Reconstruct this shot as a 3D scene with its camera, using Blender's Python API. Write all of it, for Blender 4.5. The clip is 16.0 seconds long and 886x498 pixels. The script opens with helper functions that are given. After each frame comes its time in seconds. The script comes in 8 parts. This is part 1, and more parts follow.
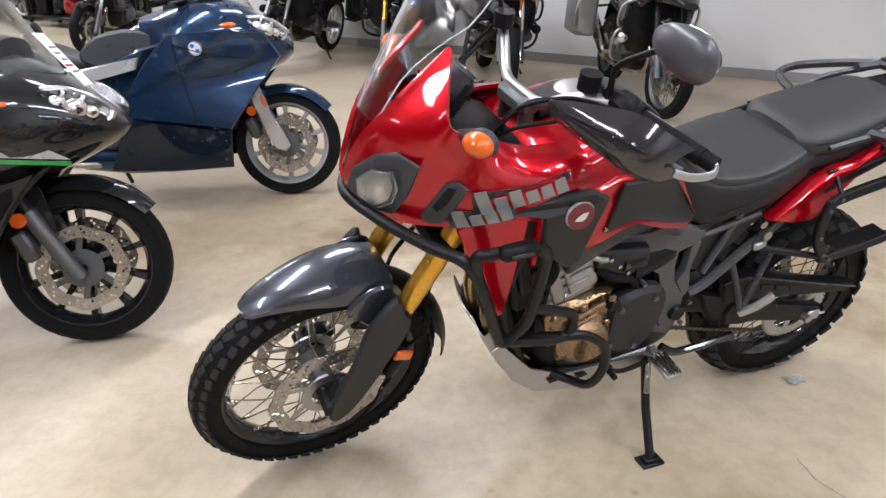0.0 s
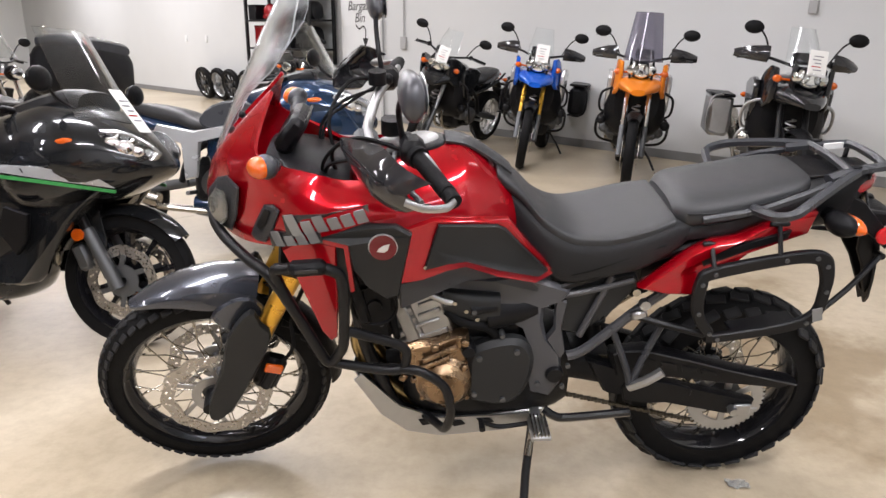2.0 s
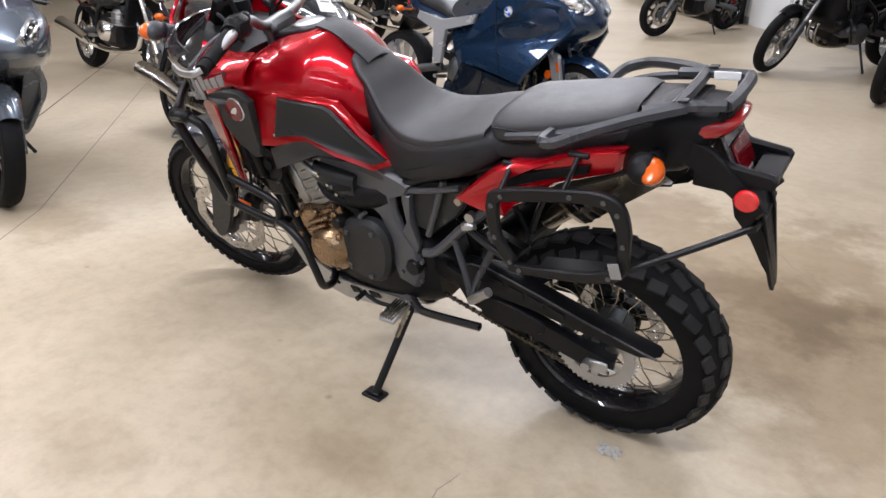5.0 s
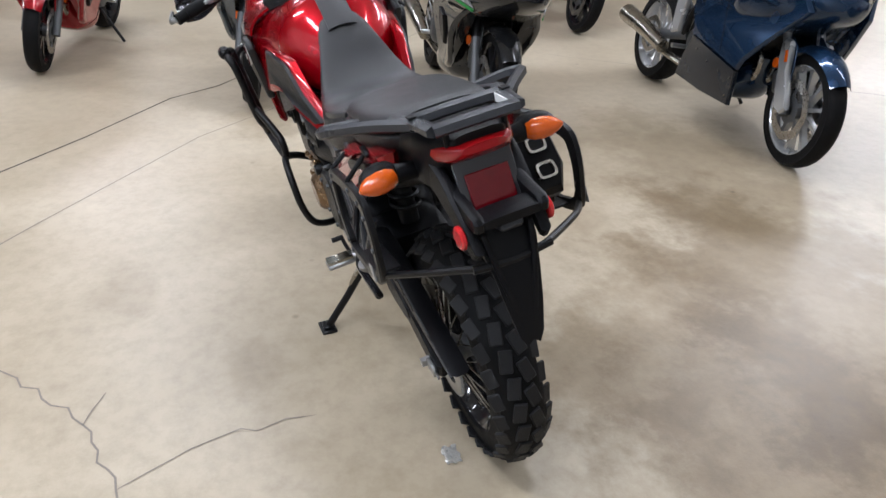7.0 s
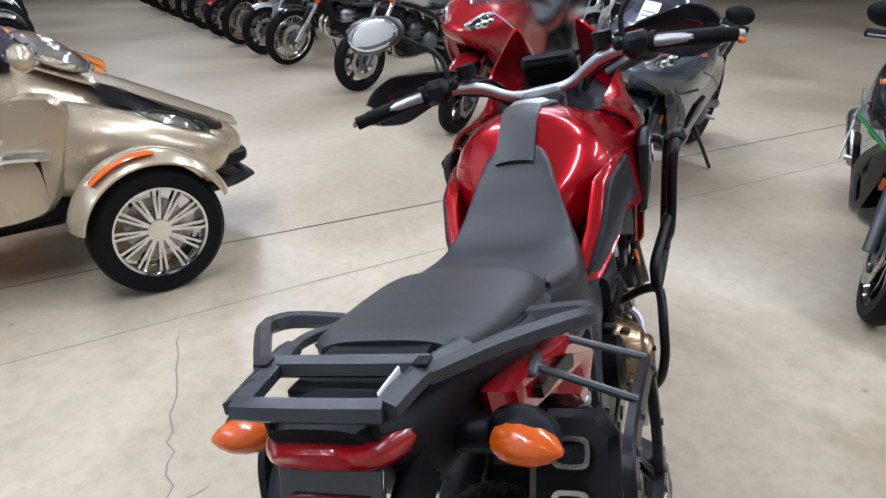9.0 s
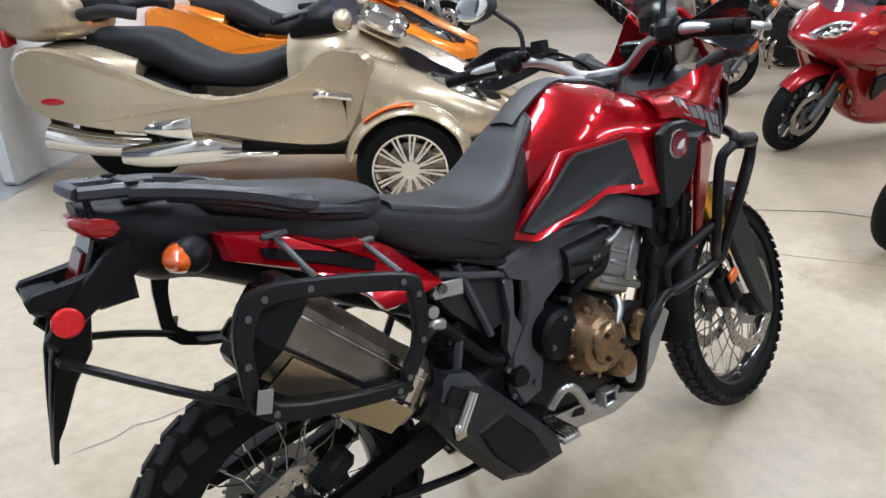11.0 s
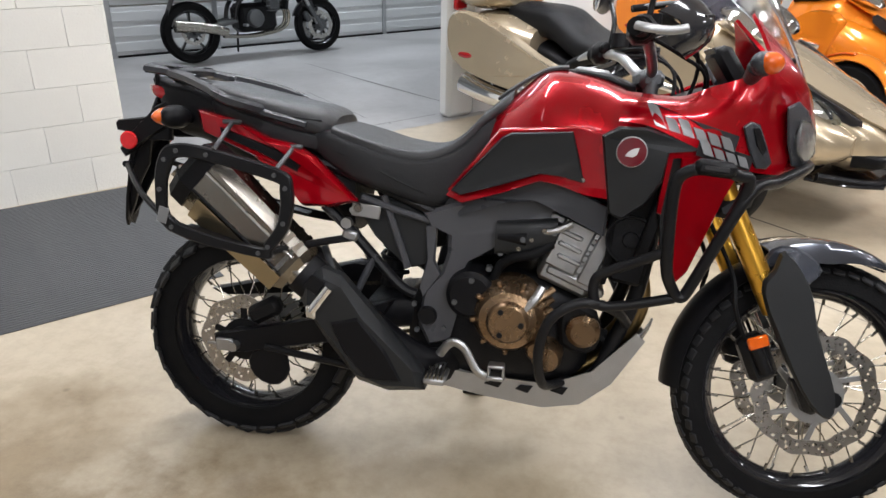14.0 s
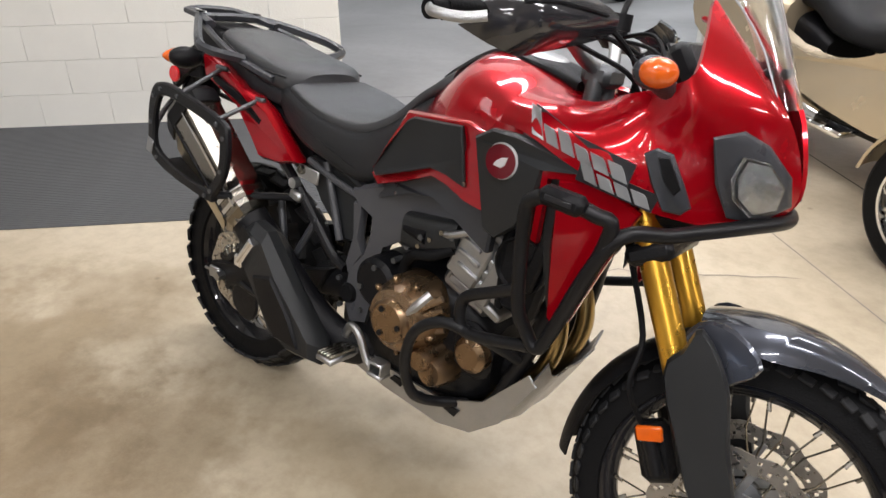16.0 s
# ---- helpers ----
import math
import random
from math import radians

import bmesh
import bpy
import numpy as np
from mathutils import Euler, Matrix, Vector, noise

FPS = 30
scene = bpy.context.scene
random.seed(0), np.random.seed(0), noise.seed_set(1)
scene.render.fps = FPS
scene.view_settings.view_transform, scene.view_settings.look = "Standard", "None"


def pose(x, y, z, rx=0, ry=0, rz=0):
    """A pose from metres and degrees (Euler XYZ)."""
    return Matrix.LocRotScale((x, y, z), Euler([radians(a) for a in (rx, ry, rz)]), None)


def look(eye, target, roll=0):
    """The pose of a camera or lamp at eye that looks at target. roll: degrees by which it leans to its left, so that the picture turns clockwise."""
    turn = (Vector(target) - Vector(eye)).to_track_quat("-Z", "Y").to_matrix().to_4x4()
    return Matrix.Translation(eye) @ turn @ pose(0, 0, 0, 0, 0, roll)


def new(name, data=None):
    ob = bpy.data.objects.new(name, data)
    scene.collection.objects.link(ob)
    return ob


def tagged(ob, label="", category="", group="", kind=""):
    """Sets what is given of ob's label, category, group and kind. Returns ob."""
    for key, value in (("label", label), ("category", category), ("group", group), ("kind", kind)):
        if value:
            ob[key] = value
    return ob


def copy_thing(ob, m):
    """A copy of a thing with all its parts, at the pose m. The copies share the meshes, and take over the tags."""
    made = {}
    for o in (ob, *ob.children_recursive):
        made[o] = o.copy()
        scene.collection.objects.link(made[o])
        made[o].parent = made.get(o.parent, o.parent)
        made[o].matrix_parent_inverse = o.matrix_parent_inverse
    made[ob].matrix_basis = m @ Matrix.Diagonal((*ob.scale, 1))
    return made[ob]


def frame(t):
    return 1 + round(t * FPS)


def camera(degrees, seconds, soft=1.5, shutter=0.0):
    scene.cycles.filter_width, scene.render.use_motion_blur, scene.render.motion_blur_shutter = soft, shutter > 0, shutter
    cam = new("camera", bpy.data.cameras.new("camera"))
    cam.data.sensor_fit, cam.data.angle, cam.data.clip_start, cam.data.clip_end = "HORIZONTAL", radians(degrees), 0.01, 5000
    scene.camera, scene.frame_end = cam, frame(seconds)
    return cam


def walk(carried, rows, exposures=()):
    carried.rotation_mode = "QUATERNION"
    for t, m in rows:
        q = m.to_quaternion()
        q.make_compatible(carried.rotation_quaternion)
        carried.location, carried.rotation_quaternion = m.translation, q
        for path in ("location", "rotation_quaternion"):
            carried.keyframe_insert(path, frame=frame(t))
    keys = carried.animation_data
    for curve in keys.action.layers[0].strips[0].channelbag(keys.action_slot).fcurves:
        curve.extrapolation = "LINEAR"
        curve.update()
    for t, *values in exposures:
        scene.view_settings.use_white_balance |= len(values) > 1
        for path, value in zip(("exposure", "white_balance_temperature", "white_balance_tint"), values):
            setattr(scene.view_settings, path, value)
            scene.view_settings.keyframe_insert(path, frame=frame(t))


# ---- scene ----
cam = camera(63.7, 16.0)
PATH = [
    (0, (1.705, 1.709, 1.431), (1.145, -0.022, 0.6), -0.2),
    (0.5, (1.39, 1.78, 1.432), (1.051, -0.002, 0.591), -0.4),
    (1, (1.19, 1.819, 1.435), (0.98, 0.01, 0.608), 0.0),
    (1.5, (1.031, 1.89, 1.394), (0.876, 0.032, 0.669), 0.2),
    (2, (0.88, 2.046, 1.342), (0.856, 0.132, 0.763), 0.4),
    (2.5, (0.724, 2.079, 1.239), (0.733, 0.152, 0.703), 0.4),
    (3, (0.536, 2.079, 1.183), (0.553, 0.149, 0.659), 0.6),
    (3.5, (0.218, 2.095, 1.189), (0.362, 0.178, 0.634), 0.3),
    (4, (-0.05, 2.053, 1.25), (0.334, 0.214, 0.563), 0.6),
    (4.5, (-0.332, 1.904, 1.296), (0.46, 0.234, 0.534), 0.6),
    (7, (-1.401, 0.677, 1.476), (0.228, 0.068, 0.488), 1.1),
    (7.5, (-1.244, 0.461, 1.466), (0.49, 0.238, 0.494), 1.3),
    (8, (-1.057, 0.254, 1.51), (0.689, 0.368, 0.543), 1.4),
    (10.5, (-0.434, -0.815, 1.438), (0.908, 0.479, 0.715), -0.8),
    (11, (-0.362, -1.093, 1.438), (0.654, 0.423, 0.62), -0.3),
    (11.5, (-0.235, -1.336, 1.43), (0.42, 0.363, 0.604), -0.3),
    (12, (0.012, -1.459, 1.402), (0.396, 0.32, 0.574), -0.1),
    (12.5, (0.247, -1.623, 1.41), (0.427, 0.168, 0.538), 0.1),
    (13, (0.461, -1.768, 1.435), (0.523, 0.029, 0.559), 0.4),
    (13.5, (0.693, -1.689, 1.441), (0.652, 0.11, 0.567), 0.6),
    (14, (0.931, -1.615, 1.431), (0.554, 0.161, 0.593), 0.9),
    (14.5, (1.158, -1.573, 1.461), (0.655, 0.157, 0.592), 1.2),
    (15, (1.353, -1.395, 1.459), (0.67, 0.234, 0.521), 1.2),
    (15.5, (1.536, -1.209, 1.457), (0.612, 0.282, 0.495), 0.8),
    (16, (1.746, -1.014, 1.461), (0.582, 0.291, 0.49), -0.0),
]
# WALK
walk(cam, [(t, look(eye, target, roll)) for t, eye, target, roll in PATH], exposures=((0.0, 0.45, 6080, 14), (1.5, 0.48, 6180, 15), (3.5, 0.38, 6850, 15), (4.6, 0.40, 6200, 15), (7.0, 0.11, 5780, 11), (8.2, 0.12, 5420, 11), (10.5, 0.33, 5600, 8), (12.0, 0.22, 5850, 9), (14.0, 0.29, 6180, 11), (16.0, 0.36, 6400, 12)))

scene.view_settings.exposure = 0.0

# ---- light ----
wd = bpy.data.worlds.new("world")
scene.world = wd
wd.use_nodes = True
wd.node_tree.nodes["Background"].inputs[0].default_value = (0.9, 0.95, 1.0, 1)
wd.node_tree.nodes["Background"].inputs[1].default_value = 0.05

U = Vector((0.645, 0.764, 0)).normalized()      # along the block wall
N = Vector((0.764, -0.645, 0)).normalized()     # out of the block wall, into the showroom
W = Vector((0.70, -0.714, 0)).normalized()      # along the wall behind the parked row
CEIL = 4.3


def strip_light(x, y, power, col=(1.0, 0.985, 0.985), ang=50, size=(2.4, 0.3)):
    la = bpy.data.lights.new("strip_lamp", "AREA")
    la.shape, la.size, la.size_y, la.energy, la.color = "RECTANGLE", size[0], size[1], power, col
    ob = new("strip_lamp", la)
    ob.matrix_basis = pose(x, y, CEIL - 0.18, 0, 0, ang)


# the last three are added to brighten the far end of the grey wall
for lx, ly, lp in ((0.2, -3.4, 58), (2.6, -1.0, 90), (-0.6, 1.7, 90), (1.8, 3.4, 95), (-2.8, -1.6, 8), (3.4, -5.2, 110), (5.2, 1.2, 90), (7.5, 6.0, 95), (11.0, 10.5, 95), (9.5, 1.5, 95), (5.2, -8.8, 130), (8.3, -12.2, 170), (11.4, -15.6, 170)):
    strip_light(lx, ly, lp)
# added cool lamps stand in for bluish daylight in the back room
strip_light(-3.2, 5.6, 74, (0.90, 0.95, 1.0))
strip_light(-1.6, 7.6, 84, (0.90, 0.95, 1.0))


# ---- materials ----
def mat(name, c, r=0.5, m=0.0, coat=0.0, var=0.12, scale=6.0, bump=0.0, bscale=150.0, rvar=0.1, trans=0.0, rand=0.0, ior=1.45, emit=0.0, spec=0.5):
    ma = bpy.data.materials.new(name)
    ma.use_nodes = True
    nt = ma.node_tree
    b = nt.nodes["Principled BSDF"]
    co = nt.nodes.new("ShaderNodeTexCoord")
    n1 = nt.nodes.new("ShaderNodeTexNoise")
    n1.inputs["Scale"].default_value, n1.inputs["Detail"].default_value = scale, 6
    nt.links.new(co.outputs["Object"], n1.inputs["Vector"])
    mix = nt.nodes.new("ShaderNodeMix")
    mix.data_type = "RGBA"
    mix.inputs["A"].default_value = (*[v * (1 - var) for v in c], 1)
    mix.inputs["B"].default_value = (*[min(1, v * (1 + var)) for v in c], 1)
    nt.links.new(n1.outputs["Fac"], mix.inputs["Factor"])
    last = mix.outputs["Result"]
    if rand:
        oi = nt.nodes.new("ShaderNodeObjectInfo")
        hs = nt.nodes.new("ShaderNodeHueSaturation")
        mr = nt.nodes.new("ShaderNodeMapRange")
        mr.inputs["To Min"].default_value, mr.inputs["To Max"].default_value = 1 - rand, 1 + rand
        nt.links.new(oi.outputs["Random"], mr.inputs["Value"])
        nt.links.new(mr.outputs["Result"], hs.inputs["Value"])
        nt.links.new(last, hs.inputs["Color"])
        last = hs.outputs["Color"]
    nt.links.new(last, b.inputs["Base Color"])
    n2 = nt.nodes.new("ShaderNodeTexNoise")
    n2.inputs["Scale"].default_value, n2.inputs["Detail"].default_value = bscale, 4
    nt.links.new(co.outputs["Object"], n2.inputs["Vector"])
    n3 = nt.nodes.new("ShaderNodeTexNoise")
    n3.inputs["Scale"].default_value, n3.inputs["Detail"].default_value = scale * 3, 5
    nt.links.new(co.outputs["Object"], n3.inputs["Vector"])
    mr = nt.nodes.new("ShaderNodeMapRange")
    mr.inputs["To Min"].default_value, mr.inputs["To Max"].default_value = max(0.02, r * (1 - 2 * rvar)), min(1, r * (1 + 2 * rvar))
    nt.links.new(n3.outputs["Fac"], mr.inputs["Value"])
    nt.links.new(mr.outputs["Result"], b.inputs["Roughness"])
    b.inputs["Metallic"].default_value, b.inputs["Coat Weight"].default_value, b.inputs["Coat Roughness"].default_value = m, coat, 0.04
    b.inputs["Transmission Weight"].default_value, b.inputs["IOR"].default_value = trans, ior
    b.inputs["Specular IOR Level"].default_value = spec
    if emit:
        b.inputs["Emission Color"].default_value, b.inputs["Emission Strength"].default_value = (*c, 1), emit
    if bump:
        bu = nt.nodes.new("ShaderNodeBump")
        bu.inputs["Strength"].default_value, bu.inputs["Distance"].default_value = bump, 0.004
        nt.links.new(n2.outputs["Fac"], bu.inputs["Height"])
        nt.links.new(bu.outputs["Normal"], b.inputs["Normal"])
    return ma


def paint(name, c, flake=0.35):
    ma = mat(name, c, 0.26, flake, 1.0, 0.10, 3.0, 0.02, 900, 0.1, spec=0.1)
    ma.node_tree.nodes["Principled BSDF"].inputs["Coat IOR"].default_value = 1.45
    return ma


RED = paint("red_candy_paint", (0.36, 0.001, 0.007), 0.5)
RED_FLAT = mat("red_plastic", (0.42, 0.008, 0.012), 0.35, 0, 0.4)
TRIM = mat("black_grained_plastic", (0.006, 0.006, 0.007), 0.34, 0, 0, 0.2, 8, 0.2, 1200, spec=0.18)
TRIM_GREY = mat("dark_grey_plastic", (0.033, 0.035, 0.040), 0.29, 0, 0, 0.15, 6, 0.2, 1000, spec=0.46)
GLOSSBLK = paint("gloss_black_paint", (0.010, 0.010, 0.012), 0.0)
TRIM_MID = mat("satin_black_plastic", (0.017, 0.018, 0.019), 0.36, 0, 0, 0.2, 8, 0.2, 1200, spec=0.32)
SPAR = mat("satin_grey_frame_paint", (0.058, 0.059, 0.065), 0.30, 0, 0, 0.15, 6, 0.15, 900, spec=0.5)
BARBLK = mat("powder_coated_black_steel", (0.006, 0.006, 0.007), 0.36, 0.0, 0.0, 0.2, 12, 0.15, 600, spec=0.3)
GUNMET = paint("gunmetal_grey_paint", (0.055, 0.060, 0.074), 0.6)
TREAD = mat("dusty_tread_rubber", (0.020, 0.020, 0.021), 0.55, 0, 0, 0.3, 14, 0.3, 250, spec=0.2)
RUBBER = mat("tyre_rubber", (0.006, 0.006, 0.0065), 0.62, 0, 0, 0.25, 14, 0.3, 250, spec=0.13)
SEAT = mat("black_vinyl", (0.016, 0.0165, 0.018), 0.36, 0, 0, 0.15, 9, 0.5, 700, spec=0.28)
SEATTOP = mat("grey_textured_vinyl", (0.026, 0.027, 0.029), 0.40, 0, 0, 0.15, 9, 0.35, 420, spec=0.5)
STEEL = mat("brushed_stainless_steel", (0.34, 0.32, 0.28), 0.24, 1.0, 0, 0.15, 10, 0.1, 300, 0.3)
CHROME = mat("chrome", (0.78, 0.78, 0.78), 0.08, 1.0, 0, 0.05, 10)
ALU = mat("cast_aluminium", (0.42, 0.425, 0.43), 0.40, 1.0, 0, 0.15, 14, 0.3, 300, 0.25)
ALUDK = mat("dark_cast_aluminium", (0.12, 0.125, 0.13), 0.48, 0.8, 0, 0.2, 10, 0.3, 300)
GOLD = mat("gold_anodised_aluminium", (0.72, 0.40, 0.05), 0.30, 0.9, 0.2, 0.1, 8, 0, 100, 0.2)
BRONZE = mat("bronze_engine_paint", (0.25, 0.165, 0.095), 0.28, 0.9, 0.15, 0.18, 12, 0.1, 400, 0.2)
DARKMET = mat("dark_oily_metal", (0.010, 0.010, 0.011), 0.38, 0.3, 0, 0.3, 20, 0.3, 200, spec=0.25)
DISC = mat("drilled_brake_steel", (0.46, 0.44, 0.41), 0.30, 1.0, 0, 0.15, 30, 0.1, 400, 0.3)
AMBER = mat("amber_lens", (0.62, 0.10, 0.004), 0.15, 0, 0.6, 0.15, 60, 0.3, 120)
REDLENS = mat("red_lens", (0.34, 0.004, 0.007), 0.12, 0, 0.8, 0.15, 60, 0.3, 120)
GLASS = mat("clear_polycarbonate", (0.93, 0.96, 0.97), 0.07, 0, 0, 0.02, 6, 0, 100, 0.1, 1.0, ior=1.45)
SMOKE = mat("smoked_polycarbonate", (0.26, 0.25, 0.31), 0.05, 0, 0, 0.05, 6, 0, 100, 0.1, 0.9, ior=1.45)
SMOKED_DARK = mat("dark_translucent_guard", (0.02, 0.02, 0.023), 0.12, 0, 0.6, 0.1, 6, 0.05, 60)
MIRROR = mat("mirror_glass", (0.85, 0.86, 0.86), 0.02, 1.0, 0, 0.02, 6)
PAPER = mat("white_paper_tag", (0.8, 0.8, 0.78), 0.7, 0, 0, 0.04, 8)
INK = mat("grey_printed_ink", (0.25, 0.25, 0.27), 0.7)
WHITE = mat("white_plastic", (0.72, 0.73, 0.73), 0.35, 0, 0.3, 0.05, 8)
SILVER = paint("silver_paint", (0.50, 0.51, 0.52), 0.6)
DECAL_D = mat("dark_grey_decal", (0.02, 0.02, 0.022), 0.3, 0.2, 0.4)
DECAL_W = mat("pale_silver_decal", (0.6, 0.6, 0.6), 0.3, 0.3, 0.4)
MIRR_BACK = mat("satin_grey_mirror_shell", (0.055, 0.057, 0.066), 0.32, 0.1, 0.2, 0.1, 6, 0.1, 800)
LAMP_BOWL = mat("lamp_reflector", (0.46, 0.47, 0.48), 0.24, 0.8, 0, 0.35, 30, 0.4, 60)
DECAL_M = mat("grey_silver_decal", (0.24, 0.245, 0.25), 0.3, 0.4, 0.4)
SCREEN_EDGE = mat("frosted_screen_edge", (0.55, 0.58, 0.60), 0.25, 0, 0, 0.05, 6, 0, 100, 0.1, 0.4)
NAVY = paint("dark_blue_metallic_paint", (0.012, 0.032, 0.075), 0.5)
BLUE = paint("bright_blue_paint", (0.01, 0.10, 0.55), 0.2)
ORANGE = paint("orange_paint", (0.75, 0.22, 0.015), 0.2)
CHAMP = paint("champagne_metallic_paint", (0.52, 0.43, 0.30), 0.55)
DKGREY = paint("charcoal_metallic_paint", (0.014, 0.015, 0.017), 0.4)
MAROON = paint("dark_red_paint", (0.28, 0.008, 0.012), 0.3)
REFLEX = mat("red_reflector", (0.62, 0.012, 0.016), 0.2, 0, 0.6, 0.25, 80, 0.4, 200)
DARKRED = mat("dark_red_panel", (0.10, 0.002, 0.005), 0.12, 0, 0.5, 0.3, 25, spec=0.3)
EMBLEM = paint("dark_emblem_red", (0.13, 0.004, 0.010), 0.3)
GREEN = mat("green_stripe_vinyl", (0.03, 0.22, 0.05), 0.35, 0, 0.4)
CHAIN = mat("chain_steel", (0.09, 0.078, 0.058), 0.4, 0.9, 0, 0.3, 60)


# ---- geometry ----
def tessellate(polys):
    """Triangles of one flat polygon, by clipping ears."""
    P = polys[0]
    n = len(P)
    area = sum(P[i].x * P[(i + 1) % n].y - P[(i + 1) % n].x * P[i].y for i in range(n))
    idx = list(range(n)) if area > 0 else list(range(n))[::-1]
    out, guard = [], 0

    def cross(o, a, b):
        return (a.x - o.x) * (b.y - o.y) - (a.y - o.y) * (b.x - o.x)

    while len(idx) > 3 and guard < 4 * n:
        guard += 1
        for k in range(len(idx)):
            a, b, c = idx[k - 1], idx[k], idx[(k + 1) % len(idx)]
            if cross(P[a], P[b], P[c]) <= 1e-12:
                continue
            if any(cross(P[a], P[b], P[q]) > 0 and cross(P[b], P[c], P[q]) > 0 and cross(P[c], P[a], P[q]) > 0 for q in idx if q not in (a, b, c)):
                continue
            out.append((a, b, c))
            idx.pop(k)
            break
        else:
            break
    out.append(tuple(idx))
    return out


def catmull(pts, k, closed=False):
    pts = [Vector(p) for p in pts]
    n, out = len(pts), []
    for i in range(n if closed else n - 1):
        p1, p2 = pts[i], pts[(i + 1) % n]
        p0 = pts[i - 1] if (closed or i > 0) else p1
        p3 = pts[(i + 2) % n] if (closed or i + 2 < n) else p2
        for j in range(k):
            t = j / k
            out.append(0.5 * ((2 * p1) + (p2 - p0) * t + (2 * p0 - 5 * p1 + 4 * p2 - p3) * t * t + (3 * p1 - p0 - 3 * p2 + p3) * t ** 3))
    if not closed:
        out.append(pts[-1])
    return out


class G:
    """A mesh under construction: vertices and faces."""

    def __init__(self, m=None):
        self.v, self.f, self.m = [], [], m or Matrix()

    def put(self, vs, fs):
        k = len(self.v)
        self.v += [self.m @ Vector(p) for p in vs]
        self.f += [tuple(i + k for i in f) for f in fs]
        return self

    def box(self, c, s, b=0.006, m=None):
        m = Matrix.Translation(c) @ (m or Matrix())
        h = [v / 2 for v in s]
        b = min(b, min(h) * 0.6)
        vs, idx = [], {}
        for sx in (-1, 1):
            for sy in (-1, 1):
                for sz in (-1, 1):
                    for ax in range(3):
                        p = [sg * (h[i] - (0 if i == ax else b)) for i, sg in enumerate((sx, sy, sz))]
                        idx[sx, sy, sz, ax] = len(vs)
                        vs.append(m @ Vector(p))
        fs = []
        for ax in range(3):
            o = [i for i in range(3) if i != ax]
            for s1 in (-1, 1):
                q = []
                for a, c2 in ((-1, -1), (1, -1), (1, 1), (-1, 1)):
                    k = [0, 0, 0]
                    k[ax], k[o[0]], k[o[1]] = s1, a, c2
                    q.append(idx[(*k, ax)])
                fs.append(q if s1 * (1 if ax != 1 else -1) > 0 else q[::-1])
            for a in (-1, 1):
                for c2 in (-1, 1):
                    k1, k2 = [0, 0, 0], [0, 0, 0]
                    k1[ax], k2[ax] = -1, 1
                    for k in (k1, k2):
                        k[o[0]], k[o[1]] = a, c2
                    fs.append([idx[(*k1, o[0])], idx[(*k2, o[0])], idx[(*k2, o[1])], idx[(*k1, o[1])]])
        for sx in (-1, 1):
            for sy in (-1, 1):
                for sz in (-1, 1):
                    fs.append([idx[sx, sy, sz, a] for a in range(3)])
        return self.put(vs, fs)

    def tube(self, pts, r, n=8, closed=False, k=5, flat=1.0):
        pts = catmull(pts, k, closed) if k > 1 else [Vector(p) for p in pts]
        L = len(pts)
        vs, fs, up = [], [], None
        for i, p in enumerate(pts):
            a = pts[(i - 1) % L] if (closed or i) else p
            c = pts[(i + 1) % L] if (closed or i < L - 1) else p
            d = (c - a).normalized()
            if up is None:
                up = d.orthogonal().normalized()
                if abs(d.y) < 0.9:
                    up = (Vector((0, 1, 0)) - d * d.y).normalized()
            up = (up - d * up.dot(d)).normalized()
            s = d.cross(up)
            rr = r if not isinstance(r, (list, tuple)) else r[0] + (r[-1] - r[0]) * i / (L - 1)
            for j in range(n):
                w = 2 * math.pi * (j + 0.5) / n
                vs.append(p + up * (rr * flat * math.cos(w)) + s * (rr * math.sin(w)))
        for i in range(L if closed else L - 1):
            for j in range(n):
                a, b2 = i * n + j, i * n + (j + 1) % n
                c, d2 = ((i + 1) % L) * n + (j + 1) % n, ((i + 1) % L) * n + j
                fs.append((a, b2, c, d2))
        if not closed:
            fs += [tuple(range(n))[::-1], tuple(range((L - 1) * n, L * n))]
        return self.put(vs, fs)

    def lathe(self, prof, c, n=32, closed=True, arc=None):
        """Turns (radius, y) pairs round the y axis through c."""
        vs, fs, P = [], [], len(prof)
        a0, a1 = arc or (0, 2 * math.pi)
        rows = n + (1 if arc else 0)
        for i in range(rows):
            w = a0 + (a1 - a0) * i / n
            for r, y in prof:
                vs.append((c[0] + r * math.cos(w), c[1] + y, c[2] + r * math.sin(w)))
        for i in range(n):
            i2 = i + 1 if arc else (i + 1) % n
            for j in range(P if closed else P - 1):
                j2 = (j + 1) % P
                fs.append((i * P + j, i2 * P + j, i2 * P + j2, i * P + j2))
        if arc:
            fs += [tuple(range(P)), tuple(range(n * P, n * P + P))[::-1]]
        elif not closed:
            for j in (0, P - 1):
                if prof[j][0] > 1e-5:
                    fs.append(tuple(i * P + j for i in range(n)))
        return self.put(vs, fs)

    def loft(self, rings, cap=True):
        n, vs, fs = len(rings[0]), [p for r in rings for p in r], []
        for i in range(len(rings) - 1):
            for j in range(n):
                fs.append((i * n + j, i * n + (j + 1) % n, (i + 1) * n + (j + 1) % n, (i + 1) * n + j))
        if cap:
            fs += [tuple(range(n))[::-1], tuple(range((len(rings) - 1) * n, len(rings) * n))]
        return self.put(vs, fs)

